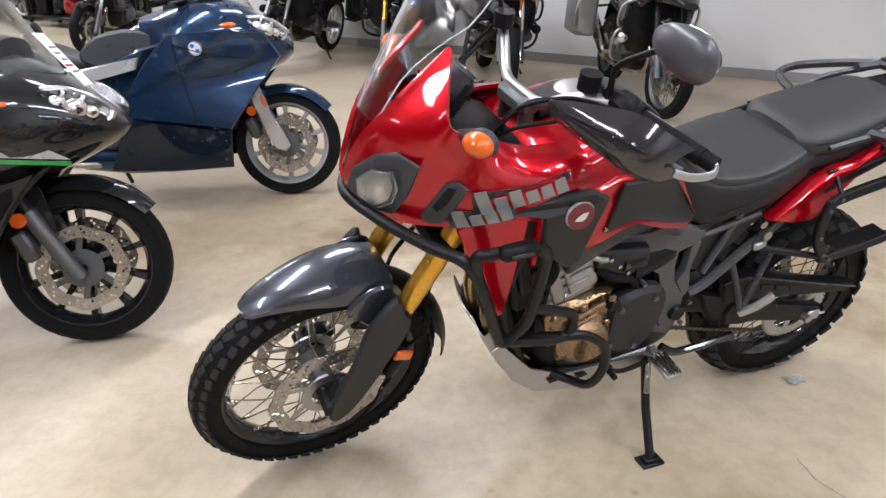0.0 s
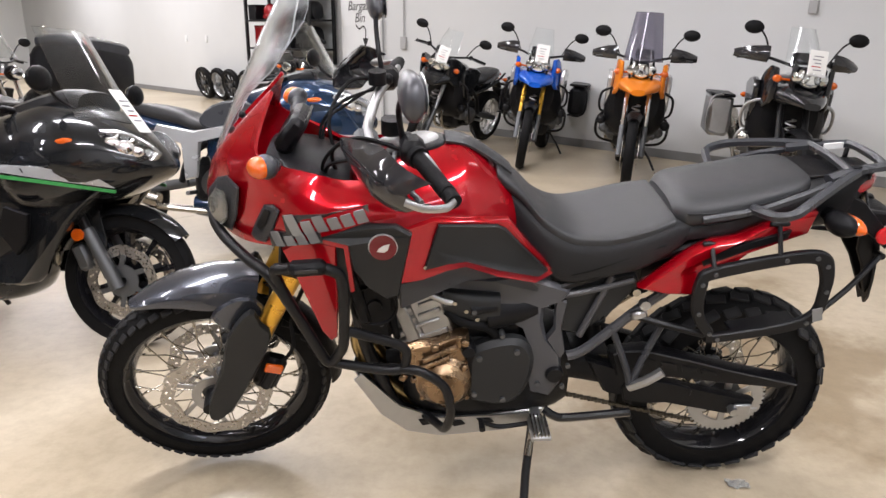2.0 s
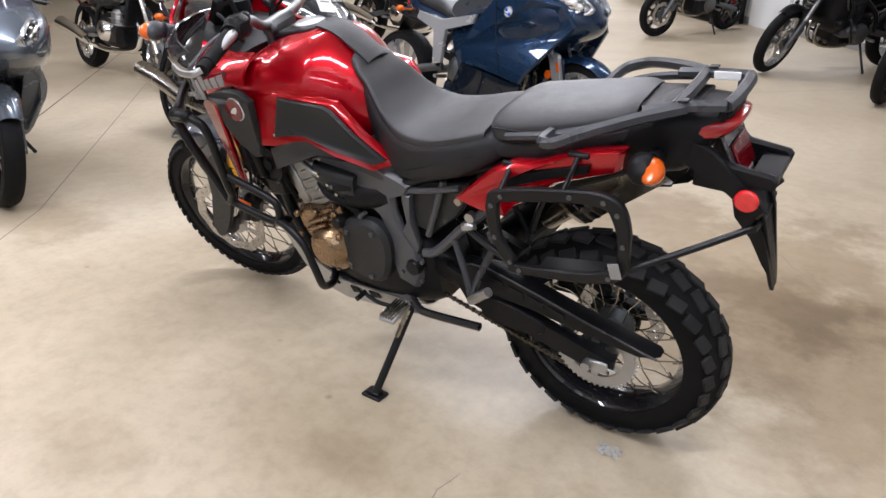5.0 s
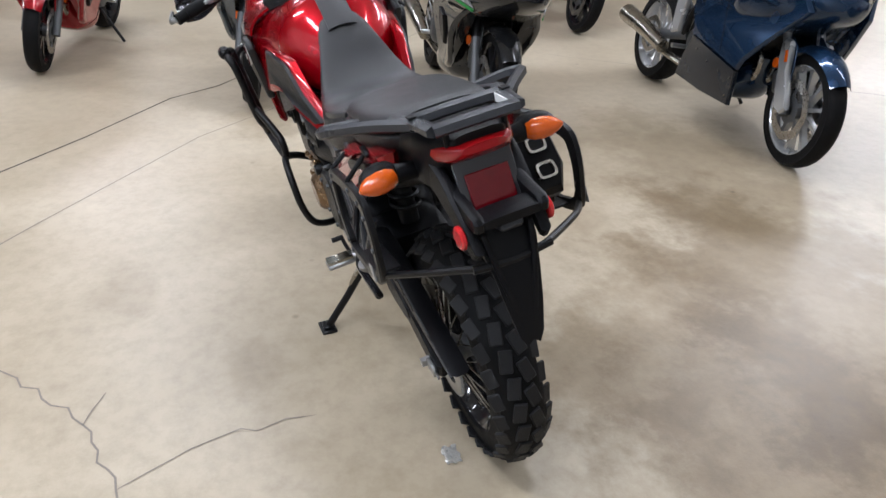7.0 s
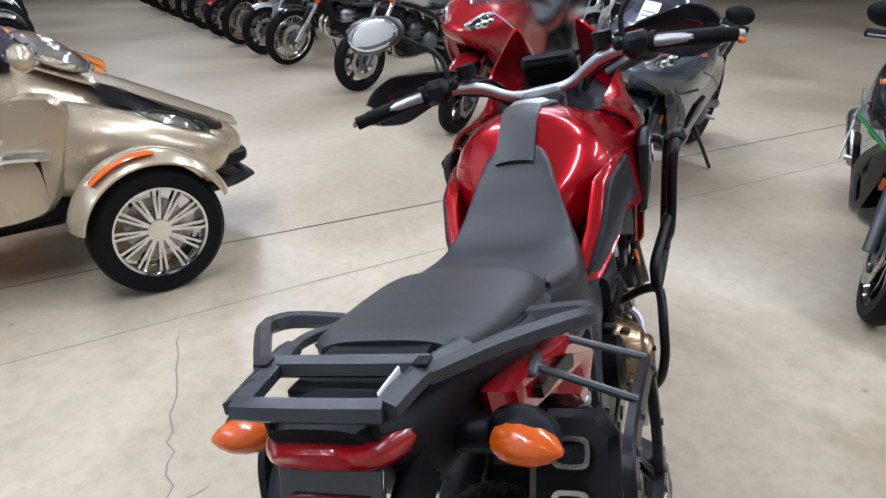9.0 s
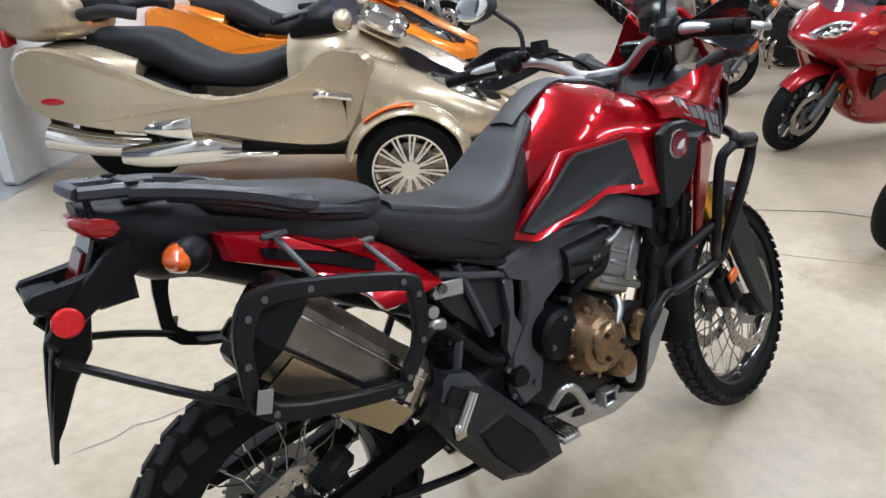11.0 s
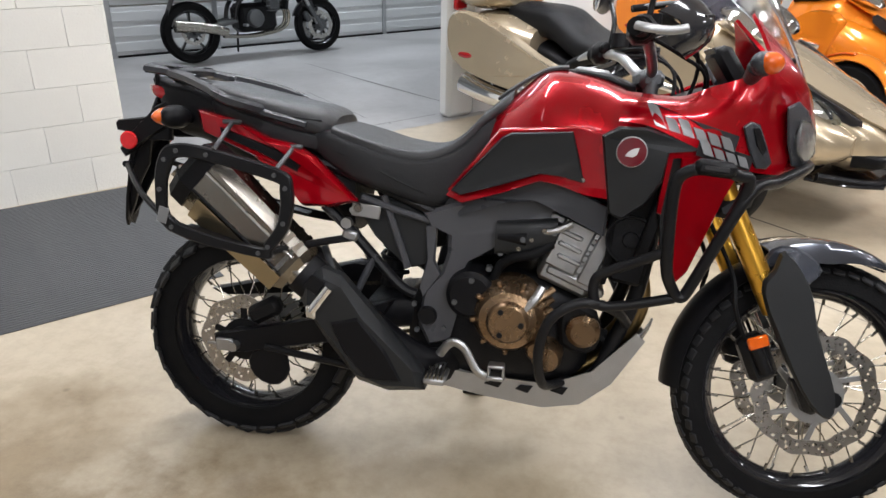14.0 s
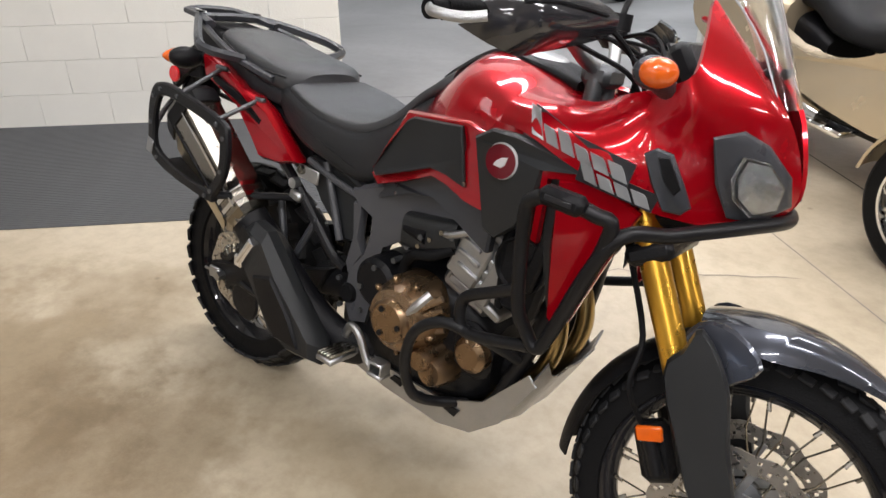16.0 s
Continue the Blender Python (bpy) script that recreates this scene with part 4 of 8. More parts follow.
part("tank_pad", G().sheet([[(x, 0.042 * (j - 2) / 2, z - 0.0015 * (j - 2) ** 2) for j in range(5)] for x, z in ((0.695, 1.034), (0.72, 1.054), (0.75, 1.074), (0.775, 1.091), (0.80, 1.105), (0.82, 1.113), (0.845, 1.1175), (0.865, 1.119))], 0.006), SEATTOP, BIKE, "black ribbed tank pad")
cap = part("fuel_cap", G(Matrix.Translation((0.925, 0, 1.104)) @ rot("Y", 6) @ rot("X", 90)).lathe([(0, 0.012), (0.036, 0.012), (0.046, 0.006), (0.048, -0.004), (0, -0.004)], (0, 0, 0), 32, closed=False), ALU, BIKE, "round silver fuel cap")
part("cap_plate", G().body([(0.855, 0.03, 1.11, 1.095), (0.90, 0.062, 1.113, 1.09), (0.97, 0.065, 1.105, 1.07), (1.03, 0.05, 1.082, 1.05)], 20), TRIM, BIKE)

# seat
seat = part("rider_seat", G().body([(0.715, 0.065, 1.012, 0.93, 2.8), (0.67, 0.10, 0.986, 0.82, 3.2), (0.61, 0.130, 0.927, 0.765, 4.0), (0.54, 0.15, 0.892, 0.745, 4.6), (0.45, 0.166, 0.895, 0.775, 5.0), (0.36, 0.166, 0.917, 0.80, 5.0), (0.28, 0.148, 0.937, 0.84, 4.4), (0.235, 0.13, 0.937, 0.87, 3.6)], 36, 5), SEAT, BIKE, "black stepped rider seat")
part("seat_top", G().body([(0.735, 0.064, 1.062, 0.985, 2.4), (0.712, 0.076, 1.040, 0.985, 2.6), (0.690, 0.083, 1.018, 0.975, 3.0), (0.665, 0.092, 0.995, 0.953, 3.6), (0.61, 0.117, 0.935, 0.893, 5), (0.54, 0.139, 0.900, 0.862, 6), (0.45, 0.156, 0.903, 0.866, 6), (0.36, 0.156, 0.925, 0.888, 6), (0.285, 0.137, 0.944, 0.905, 5)], 36, 5), SEATTOP, seat, "grey textured seat top")
part("pillion_seat", G().body([(0.285, 0.10, 0.965, 0.90, 2.8), (0.25, 0.135, 0.985, 0.90, 3), (0.16, 0.142, 1.000, 0.915, 3.2), (0.05, 0.132, 1.020, 0.945, 3.2), (-0.03, 0.115, 1.036, 0.975, 3), (-0.065, 0.09, 1.036, 0.99, 3)], 32, 5), SEATTOP, BIKE, "grey textured pillion seat")
for s in (1, -1):
    part("seat_piping", G().tube([(0.26, s * 0.134, 0.955), (0.16, s * 0.142, 0.963), (0.05, s * 0.133, 0.988), (-0.03, s * 0.116, 1.01)], 0.003, 6), SEAT, seat)
for s in (1, -1):
    part("seat_crease", G().tube([(0.31, s * 0.1575, 0.880), (0.40, s * 0.1665, 0.850), (0.48, s * 0.1625, 0.815), (0.54, s * 0.149, 0.790)], 0.0018, 5), TRIM, seat)
part("seat_base", G().body([(0.30, 0.135, 0.92, 0.86, 3), (0.15, 0.14, 0.955, 0.875, 3), (0.0, 0.125, 0.99, 0.925, 3), (-0.06, 0.10, 1.0, 0.95, 3)], 20), SEAT, BIKE)

# tail
for s in (1, -1):
    part("tail_cowl", G().plate([(0.365, 0.760), (0.30, 0.742), (0.225, 0.738), (0.195, 0.775), (0.08, 0.855), (-0.06, 0.915), (-0.07, 0.965), (0.03, 0.945), (0.13, 0.905), (0.195, 0.895), (0.25, 0.865)], s * 0.135, 0.045, 0.012, 1, lambda x, z, s=s: s * (0.02 if x > 0.1 else 0.0)), RED, BIKE, "glossy red tail side cowl")
    part("tail_slot", G().plate([(0.22, 0.855), (0.10, 0.895), (0.0, 0.925), (0.005, 0.905), (0.10, 0.87), (0.21, 0.825)], s * 0.166, 0.012, 0.003), TRIM, BIKE)
    # grab handle
    part("grab_handle", G().tube([(-0.17, s * 0.10, 1.052), (-0.09, s * 0.155, 1.040), (0.0, s * 0.215, 1.018), (0.045, s * 0.238, 1.002), (0.078, s * 0.230, 0.992), (0.092, s * 0.20, 0.985), (0.10, s * 0.145, 0.975)], 0.0135, 6, flat=0.9), TRIM_GREY, BIKE, "dark grey moulded grab handle")
    part("handle_web", G().tube([(-0.12, s * 0.115, 1.036), (-0.02, s * 0.145, 1.01), (0.09, s * 0.15, 0.972), (0.22, s * 0.14, 0.942)], 0.010, 6), TRIM_GREY, BIKE)
    part("rack_arm", G().tube([(-0.245, s * 0.085, 1.062), (-0.17, s * 0.095, 1.055), (-0.09, s * 0.115, 1.04)], 0.012, 6, flat=1.4), TRIM_GREY, BIKE)
    part("rack_bolt", G().box((-0.165, s * 0.098, 1.068), (0.02, 0.018, 0.004), 0.002, rot("Y", 5)), DARKMET, BIKE)
    PT = Matrix.Translation((-0.137, s * 0.182, 0.945)) @ rot("Z", s * 18) @ Matrix.Scale(0.92, 4)
    sig = part("rear_indicator", G(PT).loft([[(rx * math.cos(a * 0.3927), s * yy, rx * 0.86 * math.sin(a * 0.3927)) for a in range(16)] for yy, rx in ((-0.036, 0.022), (-0.02, 0.030), (0.0, 0.031), (0.02, 0.027), (0.038, 0.017), (0.05, 0.005))]), AMBER, BIKE, "amber rear indicator")
    part("indicator_stalk", G().tube([(-0.12, s * 0.06, 0.935), (-0.125, s * 0.145, 0.945)], [0.015, 0.022], 10, k=1).ball((-0.117, s * 0.176, 0.945), (0.032, 0.047, 0.0305), 14, 8, rot("Z", s * 18)), TRIM, sig)
    refl = part("rear_reflector", G(Matrix.Translation((-0.306, s * 0.092, 0.868))).lathe([(0, -0.006), (0.021, -0.006), (0.0245, -0.003), (0.0245, 0.003), (0.021, 0.006), (0, 0.006)], (0, 0, 0), 24, closed=False), REFLEX, BIKE, "round red side reflector")
    part("reflector_arm", G().plate([(-0.19, 0.955), (-0.27, 0.932), (-0.348, 0.920), (-0.356, 0.910), (-0.352, 0.892), (-0.300, 0.886), (-0.25, 0.868), (-0.19, 0.872)], s * 0.066, 0.022, 0.006), TRIM, BIKE)
part("rack_bar", G().tube([(-0.245, 0.085, 1.062), (-0.252, 0.04, 1.066), (-0.252, -0.04, 1.066), (-0.245, -0.085, 1.062)], 0.0115, 6, flat=1.2), TRIM_GREY, BIKE, "dark grey rack crossbar")
part("rack_bar", G().tube([(-0.15, 0.10, 1.053), (-0.155, 0, 1.056), (-0.15, -0.10, 1.053)], 0.0115, 6, flat=1.2), TRIM_GREY, BIKE, "dark grey rack crossbar")
part("rack_floor", G().box((-0.115, 0, 1.030), (0.13, 0.14, 0.010), 0.004, rot("Y", 5)), TRIM, BIKE)
part("rack_label", G().box((-0.20, -0.073, 1.060), (0.055, 0.003, 0.018), 0.001, rot("Y", 4)), PAPER, BIKE)
for s in (1, -1):
    part("rack_hook", G().box((-0.232, s * 0.06, 1.035), (0.012, 0.012, 0.05), 0.004), TRIM, BIKE)
part("tail_lamp", G().body([(-0.264, 0.045, 1.022, 1.004, 3), (-0.240, 0.070, 1.026, 0.982, 3.2), (-0.19, 0.088, 1.022, 0.968, 3.2), (-0.15, 0.092, 1.016, 0.966, 3.2)], 24), REDLENS, BIKE, "red tail lamp")
part("tail_body", G().body([(-0.250, 0.05, 1.042, 1.022, 3), (-0.18, 0.095, 1.040, 0.90, 3), (-0.08, 0.105, 1.03, 0.87, 3), (0.06, 0.11, 0.97, 0.80, 3), (0.22, 0.11, 0.90, 0.72, 3), (0.34, 0.10, 0.86, 0.66, 3)], 24), TRIM, BIKE, "black plastic tail section")
mud = part("rear_mudguard", G().sheet([[(x, hw * (j / 3 - 1), z - 0.012 * abs(j / 3 - 1)) for j in range(7)] for x, hw, z in ((-0.270, 0.060, 0.890), (-0.315, 0.058, 0.84), (-0.338, 0.048, 0.78), (-0.355, 0.038, 0.71), (-0.368, 0.026, 0.645), (-0.372, 0.014, 0.622))], 0.008), TRIM, BIKE, "black plastic rear mudguard")
for s in (1, -1):
    part("mudguard_side", G().plate([(-0.262, 0.880), (-0.318, 0.862), (-0.342, 0.800), (-0.358, 0.720), (-0.374, 0.622), (-0.345, 0.672), (-0.312, 0.745), (-0.276, 0.800)], s * 0.050, 0.012, 0.004, 1, lambda x, z, s=s: -s * 0.20 * max(0, 0.84 - z)), TRIM, mud)
    part("stay_bolt", G().ball((-0.322, s * 0.075, 0.800), (0.007, 0.007, 0.007), 8, 5), STEEL, mud)
part("plate_holder", G().body([(-0.300, 0.066, 0.912, 0.884, 4), (-0.33, 0.066, 0.914, 0.888, 4), (-0.352, 0.064, 0.912, 0.893, 4)], 20, 3), TRIM, mud, "black plastic plate holder")
part("plate_lamp", G().box((-0.330, 0, 0.880), (0.035, 0.050, 0.022), 0.006, rot("Y", 20)), TRIM_GREY, mud)
part("stay_cross", G().tube([(-0.325, 0.085, 0.800), (-0.330, 0, 0.795), (-0.325, -0.085, 0.800)], 0.009, 8, k=2), BARBLK, mud)
under = part("tail_underside", G().box((-0.258, 0, 0.935), (0.008, 0.125, 0.11), 0.003, rot("Y", 24)), SMOKED_DARK, BIKE, "black glossy panel below the tail lamp")
part("panel_lens", G().box((-0.268, 0, 0.930), (0.006, 0.092, 0.070), 0.002, rot("Y", 24)), DARKRED, under, "dark red translucent panel")
part("panel_text_bar", G().box((-0.2815, 0, 0.893), (0.004, 0.066, 0.010), 0.001, rot("Y", 24)), DECAL_W, under)
for s in (1, -1):
    part("tail_strut", G().plate([(-0.18, 0.985), (-0.225, 0.965), (-0.31, 0.885), (-0.345, 0.84), (-0.33, 0.82), (-0.27, 0.865), (-0.19, 0.915), (-0.15, 0.94)], s * 0.073, 0.022, 0.007, 1, lambda x, z, s=s: s * 0.06 * (x + 0.30)), TRIM, BIKE)

# pannier frames
for s, y0 in ((1, 0.215), (-1, 0.285)):
    outer = [(-0.101, 0.862), (-0.060, 0.890), (0.026, 0.884), (0.205, 0.845), (0.240, 0.806), (0.234, 0.712), (0.190, 0.645), (0.160, 0.624), (-0.082, 0.672), (-0.115, 0.777)]
    inner = [(-0.070, 0.838), (-0.048, 0.856), (0.022, 0.852), (0.188, 0.816), (0.208, 0.795), (0.204, 0.718), (0.170, 0.664), (0.152, 0.650), (-0.060, 0.696), (-0.086, 0.775)]
    o2, i2 = catmull([Vector((a, b, 0)) for a, b in outer], 4, True), catmull([Vector((a, b, 0)) for a, b in inner], 4, True)
    yb = lambda z: s * (y0 - 0.02 * (z - 0.75))
    rings = []
    for pts, dy, sh2 in ((o2, -0.007, 0.0), (o2, 0.004, 0.0), (o2, 0.008, 0.12), (i2, 0.008, -0.12), (i2, 0.004, 0.0), (i2, -0.007, 0.0), (o2, -0.007, 0.0)):
        oth = i2 if pts is o2 else o2
        rings.append([(p.x + (q.x - p.x) * abs(sh2), yb(p.y) + s * dy, p.y + (q.y - p.y) * abs(sh2)) for p, q in zip(pts, oth)])
    pf = part("pannier_frame", G().loft(rings, False), BARBLK, BIKE, "black steel plate pannier frame")
    for (ax2, az2), (bx2, bz2) in list(zip(outer, inner))[::1]:
        part("frame_bolt", G(Matrix.Translation(((ax2 + bx2) / 2, yb((az2 + bz2) / 2) + s * 0.009, (az2 + bz2) / 2))).lathe([(0, -s * 0.004), (0.006, -s * 0.004), (0.006, s * 0.003), (0, s * 0.003)], (0, 0, 0), 8, closed=False), ALUDK, pf)
    part("frame_foot", G().box((0.03, s * (y0 - 0.03), 0.664), (0.17, 0.05, 0.006), 0.003, rot("Y", 11)), BARBLK, pf)
    part("frame_stay", G().tube([(0.20, s * y0, 0.845), (0.195, s * 0.165, 0.885)], 0.006, 8, k=1).box((0.195, s * 0.165, 0.888), (0.05, 0.014, 0.012), 0.004), BARBLK if s > 0 else ALUDK, pf)
    part("frame_stay", G().tube([(0.04, s * y0, 0.880), (0.03, s * 0.16, 0.938)], 0.006, 8, k=1).box((0.03, s * 0.16, 0.940), (0.05, 0.014, 0.012), 0.004), BARBLK if s > 0 else ALUDK, pf)
    part("rear_stay", G().tube([(-0.09, s * y0, 0.70), (-0.2, s * (y0 * 0.75), 0.75), (-0.325, s * 0.075, 0.80)], 0.008, 8, k=3), BARBLK, pf)
    part("lower_stay", G().tube([(0.17, s * y0, 0.64), (0.30, s * 0.17, 0.655), (0.36, s * 0.14, 0.662)], 0.010, 8, k=3), BARBLK, pf)
    part("stay_clamp", G().box((0.345, s * 0.15, 0.668), (0.042, 0.022, 0.026), 0.006, rot("Y", 12)), ALU, pf, "silver clamp")
    part("frame_sticker", G().box((-0.088, s * (y0 + 0.018), 0.715), (0.026, 0.003, 0.040), 0.001, rot("Y", 15)), DECAL_M, pf)

# exhaust on the right
e0, e1 = Vector((0.228, -0.205, 0.576)), Vector((-0.01, -0.208, 0.788))
ed = (e1 - e0).normalized()
eu = Vector((0, 1, 0)).cross(ed).normalized()
eu = eu if eu.z > 0 else -eu


def oval(c, ry, rz, n=28, p=4.0):
    out = []
    for j in range(n):
        w = 2 * math.pi * j / n
        out.append(c + Vector((0, 1, 0)) * ry * math.copysign(abs(math.cos(w)) ** (2 / p), math.cos(w)) + eu * rz * math.copysign(abs(math.sin(w)) ** (2 / p), math.sin(w)))
    return out


def facet(c, ry, rz):
    return [c + Vector((0, 1, 0)) * ry * a + eu * rz * b for a, b in ((-1, -0.30), (-0.55, -1), (0.55, -1), (1, -0.3), (1, 0.42), (0.62, 1), (-0.58, 1), (-0.94, 0.66))]


muf = part("muffler", G().loft([facet(e0 + ed * d, ry, rz) for d, ry, rz in ((0.0, 0.044, 0.060), (0.02, 0.052, 0.072), (0.335, 0.056, 0.084), (0.345, 0.053, 0.080))]), mat("polished_muffler_steel", (0.29, 0.27, 0.235), 0.24, 1.0, 0, 0.12, 9, 0.06, 90, 0.25), BIKE, "polished stainless steel muffler with flat faces", 12)
# warm colour on this face paints the reflection of the tan floor
part("muffler_belly", G().loft([[p - eu * 0.004 + Vector((0, -0.002, 0)) for p in facet(e0 + ed * d, ry, rz)[:2]] + [p - eu * 0.012 for p in facet(e0 + ed * d, ry, rz)[1::-1]] for d, ry, rz in ((0.02, 0.052, 0.072), (0.30, 0.055, 0.083))]), mat("steel_with_floor_reflection", (0.42, 0.36, 0.25), 0.34, 1.0, 0, 0.1, 8), muf, "lower face with the floor's warm reflection painted in", 12)
for k, b2 in enumerate((0.45, -0.25)):
    part("muffler_crease", G().tube([e0 + ed * 0.03 + Vector((0, -0.0535, 0)) + eu * 0.074 * b2, e0 + ed * 0.325 + Vector((0, -0.0575, 0)) + eu * 0.084 * b2], 0.0035, 6, k=1), CHROME if k == 0 else DARKMET, muf)
part("end_cap", G().loft([facet(e0 + ed * d, ry, rz) for d, ry, rz in ((0.325, 0.060, 0.088), (0.365, 0.059, 0.087), (0.385, 0.046, 0.074))]), TRIM, muf, "black angular end cap", 12)
for k in range(2):
    part("band", G().loft([facet(e0 + ed * (0.035 + 0.03 * k + d), ry, rz) for d, ry, rz in ((0, 0.0555, 0.0755), (0.012, 0.0560, 0.0765))]), CHROME, muf, "", 12)
for q in (0.030, -0.034):
    c = e0 + ed * 0.388 + eu * q
    part("outlet", G().loft([oval(c, 0.024, 0.02, 16), oval(c + ed * 0.012, 0.024, 0.02, 16), oval(c + ed * 0.012, 0.018, 0.014, 16), oval(c - ed * 0.03, 0.018, 0.014, 16)]), STEEL, muf)
    part("outlet_bore", G().loft([oval(c + ed * 0.004, 0.0175, 0.0135, 16), oval(c + ed * 0.006, 0.0175, 0.0135, 16)]), DARKMET, muf)
part("link_pipe", G().tube([e0 - ed * 0.10, e0 + ed * 0.03], [0.040, 0.048], 14, k=1), STEEL, muf)
part("mid_pipe", G().tube([(0.62, -0.10, 0.33), (0.55, -0.155, 0.335), (0.44, -0.19, 0.41), (0.34, -0.205, 0.50), (0.24, -0.215, 0.58)], [0.05, 0.056], 14, flat=0.75), TRIM, BIKE, "black exhaust pipe")
cov = part("pipe_cover", G().plate([(0.575, 0.305), (0.568, 0.350), (0.495, 0.430), (0.420, 0.510), (0.350, 0.585), (0.300, 0.600), (0.252, 0.570), (0.246, 0.510), (0.318, 0.405), (0.400, 0.312), (0.480, 0.292)], -0.228, 0.080, 0.026, 1), TRIM_MID, BIKE, "black angular heat shield over the exhaust pipe", 25)
part("cover_ridge", G().plate([(0.520, 0.330), (0.478, 0.408), (0.400, 0.490), (0.330, 0.470), (0.365, 0.395), (0.430, 0.325)], -0.266, 0.018, 0.009, 1), TRIM, cov)
part("cover_slot", G().plate([(0.285, 0.590), (0.318, 0.570), (0.296, 0.535), (0.262, 0.556)], -0.2690, 0.006, 0.002), DARKMET, cov)
part("pipe_clamp", G().tube([(0.330, -0.272, 0.560), (0.285, -0.276, 0.495)], 0.013, 10, k=1).box((0.285, -0.276, 0.495), (0.028, 0.02, 0.035), 0.005), CHROME, BIKE)
for s in (0.06, -0.06):
    part("header_pipe", G().tube([(1.0, s, 0.70), (1.08, s, 0.63), (1.10, s, 0.52), (1.04, s * 0.9, 0.40), (0.9, s, 0.31), (0.72, -0.07, 0.31)], 0.021, 12), mat("heat_tinted_steel", (0.40, 0.29, 0.13), 0.3, 1.0) if s > 0 else bpy.data.materials["heat_tinted_steel"], BIKE)

# engine
eng = part("engine", G().body([(0.50, 0.10, 0.52, 0.32, 4), (0.56, 0.125, 0.56, 0.30, 4.5), (0.70, 0.135, 0.60, 0.29, 5), (0.82, 0.135, 0.60, 0.29, 5), (0.93, 0.125, 0.56, 0.31, 4.5), (0.975, 0.10, 0.52, 0.35, 4)], 28, 3), DARKMET, BIKE, "black engine block with bronze covers")
cm = Matrix.Translation((0.925, 0, 0.665)) @ rot("Y", 22)
part("cylinder_block", G().box((0, 0, 0), (0.14, 0.27, 0.20), 0.012, cm), ALU, eng, "silver cast cylinder block")
for i in range(5):
    part("cylinder_fin", G().box((0, 0, -0.07 + i * 0.034), (0.155, 0.285, 0.022), 0.005, cm), ALU, eng)
for s in (1, -1):
    part("cylinder_cover", G().box((-0.02, s * 0.140, 0.02), (0.085, 0.020, 0.13), 0.006, cm), ALU, eng)
    part("cylinder_cover", G().box((0.048, s * 0.140, 0.0), (0.036, 0.016, 0.16), 0.004, cm), ALU, eng)
for s in (1, -1):
    for dz in (-0.012, 0.02, 0.052):
        part("cylinder_rib", G().box((-0.02, s * 0.151, dz), (0.062, 0.010, 0.012), 0.003, cm), ALU, eng)
part("cylinder_head", G().box((0, 0, 0.145), (0.17, 0.29, 0.09), 0.02, cm).box((0, 0, 0.20), (0.14, 0.24, 0.05), 0.02, cm), DARKMET, eng)
g = G(Matrix.Translation((0.769, -0.135, 0.500))).lathe([(0.0, -0.105), (0.045, -0.105), (0.052, -0.098), (0.054, -0.088), (0.072, -0.082), (0.078, -0.07), (0.088, -0.05), (0.098, -0.02), (0.10, 0.02), (0, 0.02)], (0, 0, 0), 36, closed=False)
cc = part("clutch_cover", g, BRONZE, eng, "round bronze clutch cover")
for i in range(3):
    part("cover_bolt", G(Matrix.Translation((0.769, -0.24, 0.500)) @ Matrix.Rotation(i * 2.09, 4, "Y")).lathe([(0, -0.004), (0.007, -0.004), (0.007, 0.004), (0, 0.004)], (0.034, 0, 0), 10, closed=False), DARKMET, cc)
for i in range(9):
    part("cover_bolt", G(Matrix.Translation((0.769, -0.185, 0.500)) @ Matrix.Rotation(i * 0.698 + 0.2, 4, "Y")).box((0.090, 0, 0), (0.018, 0.022, 0.014), 0.005), BRONZE, cc)
part("water_pump", G(Matrix.Translation((0.87, -0.135, 0.40))).lathe([(0, -0.06), (0.03, -0.06), (0.038, -0.045), (0.045, 0.02), (0, 0.02)], (0, 0, 0), 24, closed=False), BRONZE, eng)
part("clutch_arm", G().tube([(0.79, -0.215, 0.51), (0.83, -0.21, 0.56), (0.845, -0.19, 0.585)], 0.011, 8).box((0.80, -0.205, 0.525), (0.03, 0.03, 0.02), 0.006), ALU, eng)
part("side_cover", G().plate([(0.90, 0.535), (0.985, 0.525), (1.0, 0.45), (0.97, 0.41), (0.90, 0.43)], -0.14, 0.03, 0.012, 2), DARKMET, eng)
part("side_disc", G(Matrix.Translation((0.955, -0.15, 0.475))).lathe([(0, -0.03), (0.03, -0.03), (0.042, -0.018), (0.045, 0.01), (0, 0.01)], (0, 0, 0), 20, closed=False), BRONZE, eng)
gear = part("gear_cover", G(Matrix.Translation((0.668, -0.13, 0.545))).lathe([(0.0, -0.055), (0.05, -0.055), (0.062, -0.045), (0.068, 0.02), (0, 0.02)], (0, 0, 0), 28, closed=False), TRIM, eng, "round black gear cover")
for i in range(3):
    part("cover_bolt", G(Matrix.Translation((0.668, -0.187, 0.545)) @ Matrix.Rotation(i * 2.09 + 0.6, 4, "Y")).lathe([(0, -0.004), (0.007, -0.004), (0.007, 0.004), (0, 0.004)], (0.042, 0, 0), 10, closed=False), ALUDK, gear)
for i in range(4):
    part("cover_rib", G().tube([(0.82, -0.205 + 0.008 * i, 0.545 - 0.022 * i), (0.875, -0.185 + 0.008 * i, 0.585 - 0.028 * i)], [0.012, 0.008], 8, k=1), BRONZE, eng)
part("pump_cover", G(Matrix.Translation((0.845, -0.15, 0.425))).lathe([(0, -0.06), (0.022, -0.06), (0.028, -0.05), (0.03, 0.02), (0, 0.02)], (0, 0, 0), 20, closed=False), BRONZE, eng)
